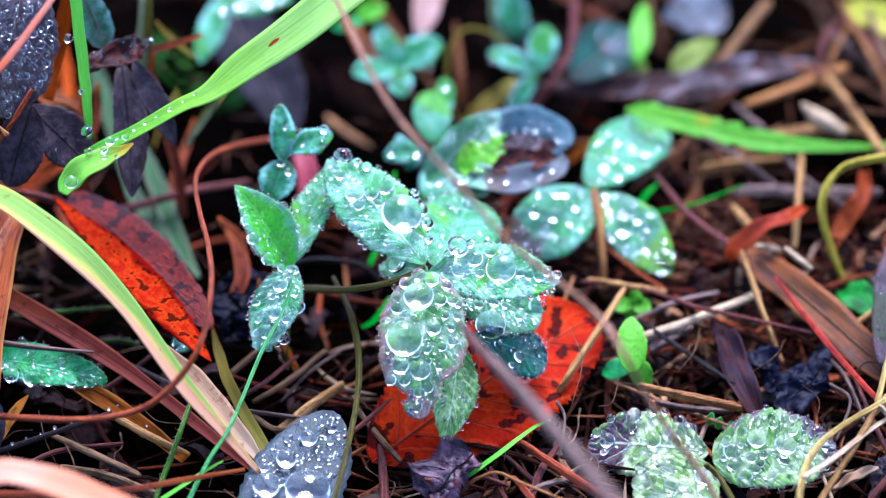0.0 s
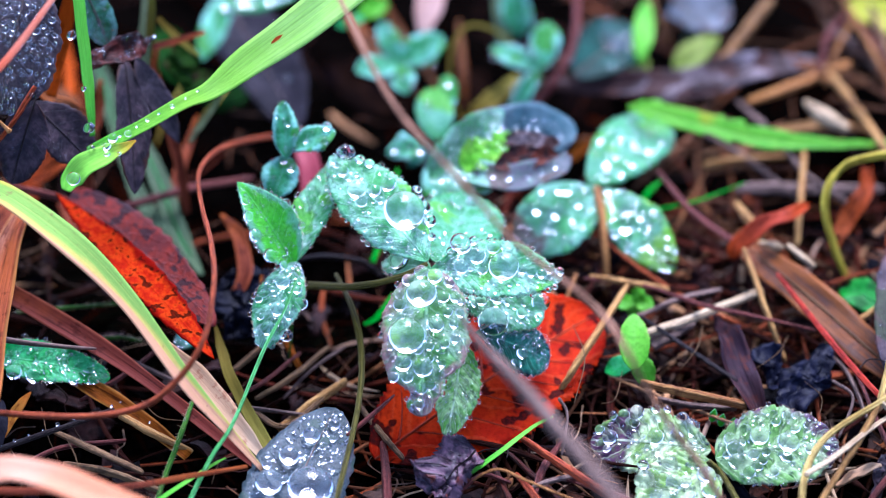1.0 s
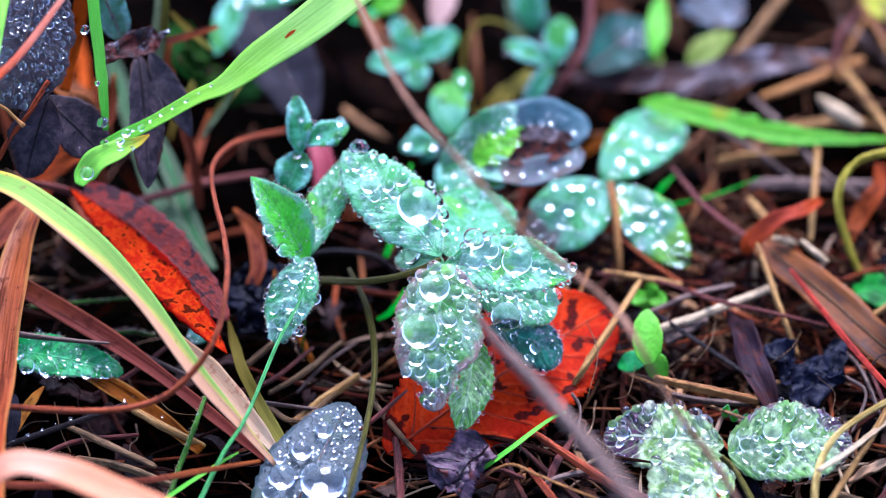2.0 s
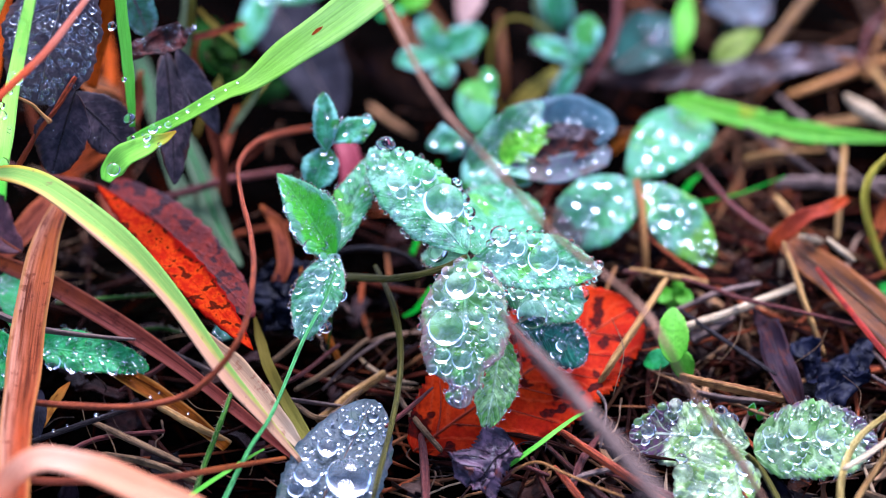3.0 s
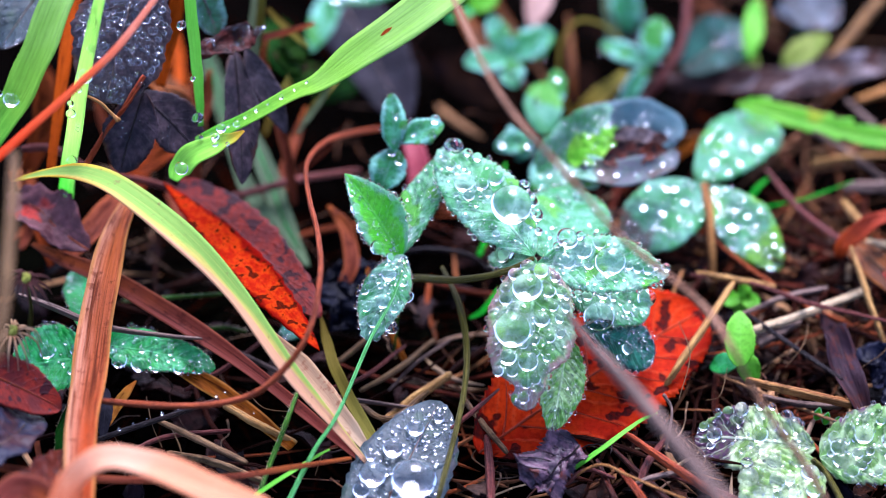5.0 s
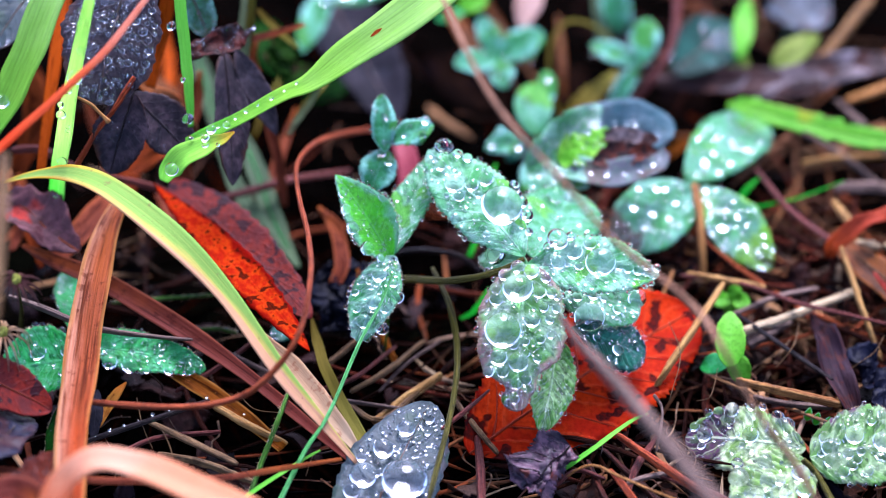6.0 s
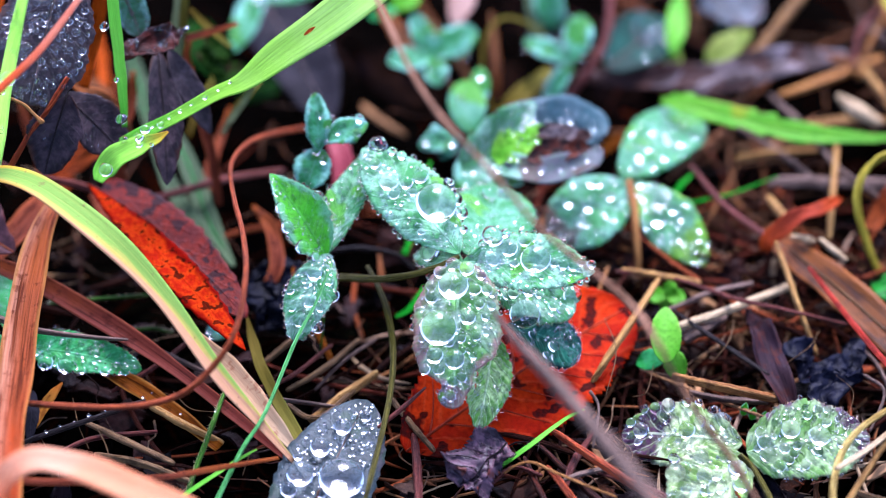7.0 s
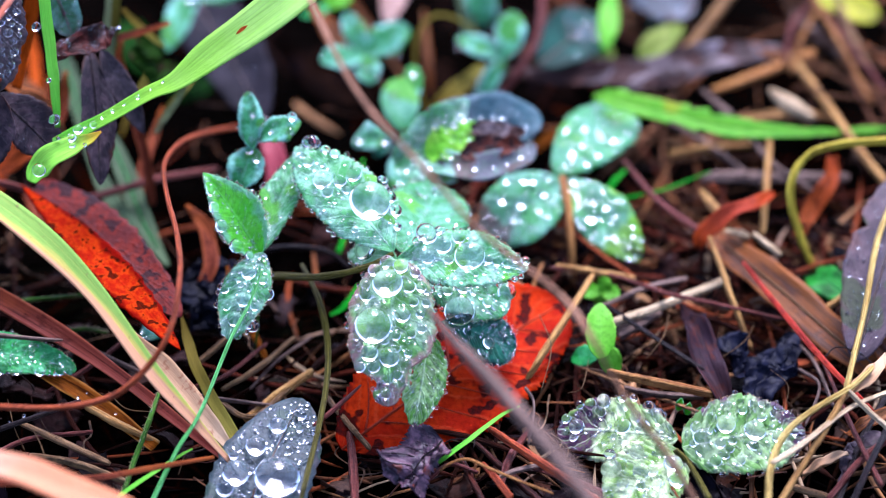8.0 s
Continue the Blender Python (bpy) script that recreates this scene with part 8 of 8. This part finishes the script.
stalk("straw", PLUM_TWIG, [(8, -59.2, 3, 0.6), (11.3, -56.5, 4, 0.7), (15.4, -58.4, 4, 0.6)], seed=248, label='dark red-brown straw lying on the litter', category='straw', group='straws')
stalk("straw", PLUM_TWIG, [(18.6, -60.3, 3, 1), (20.3, -55.1, 4, 1.2), (23.3, -47.5, 3, 0.8)], seed=249, label='dark red-brown straw lying on the litter', category='straw', group='straws')

# ---- far back, soft in the shade ----
leaf("green_leaf", LIME, (-6.9, 47.2, 11.6), (-2.2, 48.2, 12.9), 3.6, (0.05, -0.45, 0.89), seed=301, full=0.6, label='small round bright green leaf behind a sprout', category='leaf', group='green leaves')
leaf("green_leaf", MID_GREEN, (-10.4, 44.6, 11.4), (-6.0, 45.2, 12.2), 2.3, (0.05, -0.45, 0.89), seed=302, full=0.6, label='small green leaf in the shade', category='leaf', group='green leaves')
leaf("green_leaf", FROST, (18.6, 50.5, 4.7), (17.1, 55.7, 11.4), 5.0, (0.05, -0.45, 0.89), seed=303, full=0.6, label='pale teal clover leaf far back', category='leaf', group='green leaves')
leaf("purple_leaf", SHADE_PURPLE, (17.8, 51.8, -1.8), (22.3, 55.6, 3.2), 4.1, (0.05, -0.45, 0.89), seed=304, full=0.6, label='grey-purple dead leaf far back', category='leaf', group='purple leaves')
blade("grass", SAGE, [(16.6, 47.0, 1.8, 1.25), (16.0, 49.7, 5.3, 2.15), (15.3, 54.6, 8.4, 1.97), (15.0, 59.0, 10.7, 1.44)], seed=305, label='sage-green blade far back', category='grass', group='grass')
blade("dry_grass", BROWN, [(9.8, 41.6, -2.0, 0.71), (9.6, 44.3, 1.5, 1.16), (9.3, 48.7, 3.9, 1.07), (8.9, 53.0, 6.2, 0.54)], seed=306, label='brown dry stem far back', category='dry grass', group='dry grass')
blade("dry_grass", BROWN, [(-9.0, 45.7, 12.9, 1.06), (-6.0, 40.7, 9.8, 1.42), (-3.9, 36.6, 7.8, 0.88)], seed=307, label='brown dry strip behind a sprout', category='dry grass', group='dry grass')
# dark fill behind the sprouts, shade put into the leaf colour
leaf("dead_leaf", SHADE_BROWN, (-12.0, 60.1, -7.7), (1.1, 54.7, -14.5), 8.6, (0.05, -0.45, 0.89), seed=308, full=0.6, crumple=1.2, ragged=0.12, label='large brown rotted leaf, dimmed in colour for the shaded background', category='leaf', group='fallen leaves')
leaf("dead_leaf", SHADE_BROWN, (5.7, 59.9, -11.0), (17.9, 56.2, -15.7), 7.3, (0.05, -0.45, 0.89), seed=309, full=0.6, crumple=1.2, ragged=0.12, label='large brown rotted leaf, dimmed in colour for the shaded background', category='leaf', group='fallen leaves')
leaf("dead_leaf", SHADE_BROWN, (11.2, 68.1, -6.9), (20.4, 70.9, -3.3), 8.2, (0.05, -0.45, 0.89), seed=310, full=0.6, crumple=1.2, ragged=0.12, label='large brown rotted leaf, dimmed in colour for the shaded background', category='leaf', group='fallen leaves')
leaf("dead_leaf", SHADE_BROWN, (26.4, 54.9, -7.5), (33.6, 49.3, -14.6), 7.2, (0.05, -0.45, 0.89), seed=311, full=0.6, crumple=1.2, ragged=0.12, label='large brown rotted leaf, dimmed in colour for the shaded background', category='leaf', group='fallen leaves')
leaf("dead_leaf", SHADE_BROWN, (-25.7, 48.1, 1.2), (-15.0, 42.8, -5.5), 7.2, (0.05, -0.45, 0.89), seed=312, full=0.6, crumple=1.2, ragged=0.12, label='large brown rotted leaf, dimmed in colour for the shaded background', category='leaf', group='fallen leaves')
blade("dry_grass", RUST, [(25.8, 30.4, -4.8, 0.89), (29.4, 32.7, -3.4, 1.60), (33.0, 34.9, -3.8, 1.24), (35.8, 37.8, -3.2, 0.53)], seed=313, fold=0.3, wave=0.3, label='rust-brown dry strip behind clover', category='dry grass', group='dry grass')
blade("dry_grass", RED_CURL, [(29.2, 41.6, -4.9, 0.72), (32.8, 40.9, -5.8, 1.25), (36.8, 41.2, -5.4, 0.89)], seed=314, fold=0.3, wave=0.3, label='red-brown dry strip far back', category='dry grass', group='dry grass')
blade("dry_grass", BROWN, [(-5.1, 60.3, 8.9, 0.90), (-1.5, 56.4, 3.9, 1.26), (2.5, 50.9, 0.1, 1.08), (5.6, 46.5, -2.2, 0.54)], seed=315, label='brown dry blade far back', category='dry grass', group='dry grass')
blade("grass", SAGE, [(43.5, 53.7, -2.2, 0.90), (45.8, 55.9, 0.6, 1.80), (46.5, 60.3, 3.0, 1.81), (46.0, 64.7, 5.4, 1.27)], seed=316, label='sage-green blade far back', category='grass', group='grass')
blade("dry_grass", STRAW_BLADE, [(54.5, 24.3, 4.0, 0.70), (60.7, 26.0, 4.7, 1.23), (66.9, 26.3, 5.1, 1.40), (73.0, 25.7, 4.4, 0.70)], seed=317, label='pale tan flat straw far back', category='dry grass', group='dry grass')
blade("dry_grass", BROWN, [(52.7, 42.9, 3.4, 0.89), (59.9, 43.4, 4.1, 1.42), (67.0, 42.9, 3.6, 1.60), (73.2, 41.6, 2.0, 0.89)], seed=318, label='brown dry blade far back', category='dry grass', group='dry grass')

# ---- seedlings ----
seedling = thing("seedling", (35.2, -30.4, 0), "bright green seedling with oval leaves among straws", "seedling")
lf, sf = leaf("leaflet", LIME, (33.9, -36.3, 7), (34, -28, 11), 4.5, (0.01, -0.43, 0.90), seed=250, full=0.6, parent=seedling)
lf, sf = leaf("leaflet", LIME, (34.5, -33, 7), (36.3, -35.6, 3), 3.4, (0.19, -0.78, 0.60), seed=251, full=0.6, parent=seedling)
lf, sf = leaf("leaflet", MID_GREEN, (34.2, -32.5, 5), (29.7, -31.4, 3), 3.4, (-0.46, -0.37, 0.81), seed=252, full=0.6, parent=seedling)
shamrock = thing("seedling", (35, -11.4, 0), "tiny bright green three-leaved seedling", "seedling")
lf, sf = leaf("leaflet", LIME, (34.7, -16.8, 4), (31.7, -16.5, 4), 2.9, (-0.04, -0.37, 0.93), seed=253, full=0.5, shape=0.6, parent=shamrock)
lf, sf = leaf("leaflet", LIME, (34.7, -16.8, 4), (37.4, -17.6, 4), 2.9, (-0.11, -0.35, 0.93), seed=254, full=0.5, shape=0.6, parent=shamrock)
lf, sf = leaf("leaflet", LIME, (34.7, -16.8, 4), (34.9, -17.8, 2), 2.5, (0.01, -0.89, 0.46), seed=255, full=0.5, shape=0.6, parent=shamrock)
lf, sf = leaf("leaflet", LIME, (34.7, -16.8, 4), (35.4, -15.6, 6), 2.2, (-0.04, -0.86, 0.51), seed=256, full=0.5, shape=0.6, parent=shamrock)
lf, sf = leaf("green_leaf", BRIGHT, (46.3, -43.4, 2), (46.8, -43, 4), 1.3, (-0.10, -0.97, 0.24), seed=257, label='tiny moss-green seedling leaf', category='leaf', group='green leaves')
lf, sf = leaf("green_leaf", BRIGHT, (45.1, -42.4, 2), (45.6, -41.9, 4), 1.3, (-0.10, -0.97, 0.24), seed=258, label='tiny moss-green seedling leaf', category='leaf', group='green leaves')
lf, sf = leaf("green_leaf", BRIGHT, (47.9, -44.4, 2), (48.4, -43.9, 4), 1.3, (-0.10, -0.97, 0.23), seed=259, label='tiny moss-green seedling leaf', category='leaf', group='green leaves')
lf, sf = leaf("green_leaf", MID_GREEN, (25.2, -26.6, 3), (29.4, -24.7, 3), 2.3, (0.15, -0.32, 0.94), seed=260, label='tiny dark green seedling leaf', category='leaf', group='green leaves')
lf, sf = leaf("green_leaf", DARK_TEAL, (-33.9, -27.1, 4), (-30.7, -23, 4), 3.1, (0.20, -0.16, 0.97), teeth=0.045, pleat=0.09, ragged=0.045, curl=0.1, rows=78, seed=261, full=0.55, label='dark wet leaf with droplets', category='leaf', group='green leaves')
wet(lf, sf, mid=7, fine=60, mid_r=(0.12, 0.25), seed=261)

# ---- fallen needles and litter ----
def needle_mesh(seed, length, width, sides=5, rows=6):
    rnd = np.random.RandomState(seed)
    s = np.linspace(-0.5, 0.5, rows)
    bow, sag = rnd.uniform(-0.12, 0.12), rnd.uniform(-0.02, 0.05)
    p = np.stack([s * length, bow * length * (s * s * 4 - 0.5), -sag * length * s * s * 4], -1)
    r = width / 2 * (1 - 0.75 * np.abs(s * 2) ** 5)
    v = []
    for i in range(rows):
        for k in range(sides):
            q = k / sides * 6.2832
            v.append(p[i] + np.array([0, math.cos(q) * r[i], math.sin(q) * r[i] * 0.8]))
    f = [(i * sides + k, i * sides + (k + 1) % sides, (i + 1) * sides + (k + 1) % sides, (i + 1) * sides + k) for i in range(rows - 1) for k in range(sides)]
    f += [tuple(range(sides - 1, -1, -1)), tuple(range((rows - 1) * sides, rows * sides))]
    return np.array(v), f


def strewn(rnd, wide, low, high):
    x, y = rnd.uniform(-wide, wide * 1.12), rnd.uniform(-wide * 0.75, wide * 1.1)
    return (x, y, rnd.uniform(low, high)), (rnd.normal(0, 7), rnd.normal(0, 7), rnd.uniform(0, 360))


def litter():
    rnd = np.random.RandomState(11)
    shapes = []
    for k in range(8):
        v, f = needle_mesh(40 + k, (26, 34, 20, 40, 15, 30, 22, 12)[k], (0.7, 0.8, 1.0, 0.6, 1.1, 0.8, 0.5, 1.3)[k])
        me = bpy.data.meshes.new("needle")
        me.from_pydata((v * MM).tolist(), [], f)
        layer = me.uv_layers.new(name="UVMap")
        for loop in me.loops:
            layer.data[loop.index].uv = (v[loop.vertex_index][0] * 0.12 + k, loop.vertex_index % 5 / 5)
        me.polygons.foreach_set("use_smooth", [True] * len(me.polygons))
        me.materials.append(NEEDLES)
        shapes.append(me)
    for k in range(290):
        at, turn = strewn(rnd, 74, -3.0, 3.2)
        if at[0] < 0 and k % 4:
            at = (-at[0], *at[1:])
        if at[1] > 18 and k % 8:
            at = (at[0], at[1] - 60, at[2])
        if at[1] > 2:
            at = (at[0], at[1] - (30.0 if k % 2 else 0.0), at[2] - 4.0)
        ob = new("fallen_needle", shapes[rnd.randint(8)])
        ob.matrix_basis = pose(*(c * MM for c in at), *turn)
        tagged(ob, "brown wet fallen needle on the ground", "needle", "fallen needles")
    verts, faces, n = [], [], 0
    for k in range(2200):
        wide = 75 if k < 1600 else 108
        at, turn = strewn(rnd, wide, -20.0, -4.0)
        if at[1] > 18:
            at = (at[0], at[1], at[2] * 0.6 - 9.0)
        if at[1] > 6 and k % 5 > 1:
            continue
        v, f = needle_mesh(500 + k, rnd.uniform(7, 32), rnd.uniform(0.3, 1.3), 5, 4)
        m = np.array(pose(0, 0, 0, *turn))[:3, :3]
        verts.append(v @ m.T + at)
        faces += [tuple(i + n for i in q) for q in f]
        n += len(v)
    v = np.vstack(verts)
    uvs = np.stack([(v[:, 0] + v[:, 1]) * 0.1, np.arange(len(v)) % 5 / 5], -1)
    ob = link("needle_litter", v, faces, SHADED_NEEDLE_MASS, (0, 0, 0), None, "", uvs)
    tagged(ob, "tangled wet needles and broken stems, near-black with gap shade put into their colour", "litter", kind="stuff")
    pieces = []
    for k in range(10):
        v, f = needle_mesh(5000 + k, (7, 9, 11, 13, 15, 17, 19, 6, 8, 12)[k], (0.3, 0.7, 0.45, 0.8, 0.35, 0.6, 0.5, 0.9, 0.4, 0.55)[k])
        me = bpy.data.meshes.new("straw_piece")
        me.from_pydata((v * MM).tolist(), [], f)
        layer = me.uv_layers.new(name="UVMap")
        for loop in me.loops:
            layer.data[loop.index].uv = (v[loop.vertex_index][0] * 0.12 + k, loop.vertex_index % 5 / 5)
        me.polygons.foreach_set("use_smooth", [True] * len(me.polygons))
        me.materials.append(STRAW_BITS)
        pieces.append(me)
    sticks = []
    for k in range(6):
        v, f = needle_mesh(5100 + k, (22, 30, 16, 36, 26, 19)[k], (0.9, 1.3, 1.1, 0.8, 1.5, 0.7)[k])
        me = bpy.data.meshes.new("fallen_stick")
        me.from_pydata((v * MM).tolist(), [], f)
        layer = me.uv_layers.new(name="UVMap")
        for loop in me.loops:
            layer.data[loop.index].uv = (v[loop.vertex_index][0] * 0.12 + k, loop.vertex_index % 5 / 5)
        me.polygons.foreach_set("use_smooth", [True] * len(me.polygons))
        me.materials.append(STICKS)
        sticks.append(me)
    for k in range(300):
        at = (rnd.uniform(-12, 80), rnd.uniform(-60, 12), rnd.uniform(-3.5, 1.4))
        ob = new("broken_straw", pieces[rnd.randint(10)])
        ob.matrix_basis = pose(*(c * MM for c in at), rnd.normal(0, 9), rnd.normal(0, 9), rnd.uniform(0, 360))
        tagged(ob, "short broken brown straw on the wet litter", "straw", "broken straws")
    for k in range(48):
        at = (rnd.uniform(28, 94), rnd.uniform(20, 76), rnd.uniform(-1.0, 5.0))
        ob = new("fallen_stick", sticks[rnd.randint(6)])
        ob.matrix_basis = pose(*(c * MM for c in at), rnd.normal(0, 8), rnd.normal(0, 8), rnd.uniform(0, 360))
        tagged(ob, "thin brown fallen stick far back in the litter", "stick", "fallen sticks")
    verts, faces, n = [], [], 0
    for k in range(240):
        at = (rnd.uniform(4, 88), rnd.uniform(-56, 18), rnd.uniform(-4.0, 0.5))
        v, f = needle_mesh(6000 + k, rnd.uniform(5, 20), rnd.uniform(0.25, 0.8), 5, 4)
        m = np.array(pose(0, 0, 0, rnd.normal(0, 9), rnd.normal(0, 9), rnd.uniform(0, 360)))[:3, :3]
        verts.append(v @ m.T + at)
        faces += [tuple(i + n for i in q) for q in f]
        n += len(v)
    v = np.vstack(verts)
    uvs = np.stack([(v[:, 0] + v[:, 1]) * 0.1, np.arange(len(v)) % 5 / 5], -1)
    ob = link("straw_litter", v, faces, SHADED_STRAW_MASS, (0, 0, 0), None, "", uvs)
    tagged(ob, "short broken straws sunk in the litter, darkened in colour for the shade there", "litter", kind="stuff")


def flake_mesh(seed):
    """A torn, curled bit of dead leaf."""
    rnd = np.random.RandomState(seed)
    n, m = 9, 7
    long, wide = rnd.uniform(4, 10), rnd.uniform(1.6, 4.5)
    ph = rnd.rand(6) * 6.28
    top = np.empty((n, m, 3))
    roll = rnd.uniform(0.15, 0.7)
    for i in range(n):
        u = i / (n - 1) * 2 - 1
        w = wide * (1 - 0.55 * abs(u) ** 3) * (1 + 0.3 * math.sin(3 * u + ph[0]))
        for j in range(m):
            c = (j / (m - 1) * 2 - 1) * (1 + 0.25 * rnd.randn() * (j in (0, m - 1)))
            top[i, j] = (u * long / 2 + 0.3 * rnd.randn() * (i in (0, n - 1)), c * w / 2 + 0.5 * math.sin(2 * u + ph[1]), roll * (c * w / 2) ** 2 * 0.4 + 0.6 * math.sin(2.3 * u + ph[2]) + 0.25 * math.sin(5 * c + 3 * u + ph[3]))
    return sheet(top, 0.16, np.array([0, 0, 1.0])[None, None, :])


def debris():
    """Torn leaf bits and curling rootlets between the straws."""
    rnd = np.random.RandomState(23)
    flakes, roots = [], []
    for k in range(12):
        v, f = flake_mesh(700 + k)
        me = bpy.data.meshes.new("flake")
        me.from_pydata((v * MM).tolist(), [], f)
        me.polygons.foreach_set("use_smooth", [True] * len(me.polygons))
        me.materials.append(FLAKES)
        flakes.append(me)
    for k in range(8):
        q = np.cumsum(rnd.randn(6, 3) * (1, 1, 0.25) + (rnd.uniform(1.5, 3.0), 0, 0), axis=0)
        g = glide([(*p, rnd.uniform(0.14, 0.34)) for p in q - q.mean(0)], 14)
        v, f = [], []
        for i, (x, y, z, d) in enumerate(g):
            v += [(x, y + d / 2 * math.cos(a), z + d / 2 * math.sin(a)) for a in (0.0, 1.57, 3.14, 4.71)]
        for i in range(13):
            f += [(i * 4 + j, i * 4 + (j + 1) % 4, i * 4 + 4 + (j + 1) % 4, i * 4 + 4 + j) for j in range(4)]
        f += [(3, 2, 1, 0), (52, 53, 54, 55)]
        me = bpy.data.meshes.new("rootlet")
        me.from_pydata((np.array(v) * MM).tolist(), [], f)
        me.polygons.foreach_set("use_smooth", [True] * len(me.polygons))
        me.materials.append(ROOTS)
        roots.append(me)
    for k in range(190):
        x = rnd.uniform(-8, 84) if k % 4 else rnd.uniform(-74, 0)
        at = (x, rnd.uniform(-70, 8), rnd.uniform(-3.5, 1.2))
        ob = new("leaf_fragment", flakes[rnd.randint(12)])
        ob.matrix_basis = pose(*(c * MM for c in at), rnd.normal(0, 20), rnd.normal(0, 16), rnd.uniform(0, 360))
        tagged(ob, "torn dark brown bit of dead leaf in the litter", "leaf fragment", "leaf fragments")
    for k in range(150):
        x = rnd.uniform(0, 84) if k % 3 else rnd.uniform(-72, 0)
        at = (x, rnd.uniform(-70, 40), rnd.uniform(-1.0, 3.5))
        ob = new("rootlet", roots[rnd.randint(8)])
        ob.matrix_basis = pose(*(c * MM for c in at), rnd.normal(0, 14), rnd.normal(0, 14), rnd.uniform(0, 360))
        tagged(ob, "thin curling brown rootlet over the litter", "rootlet", "rootlets")


litter()
debris()
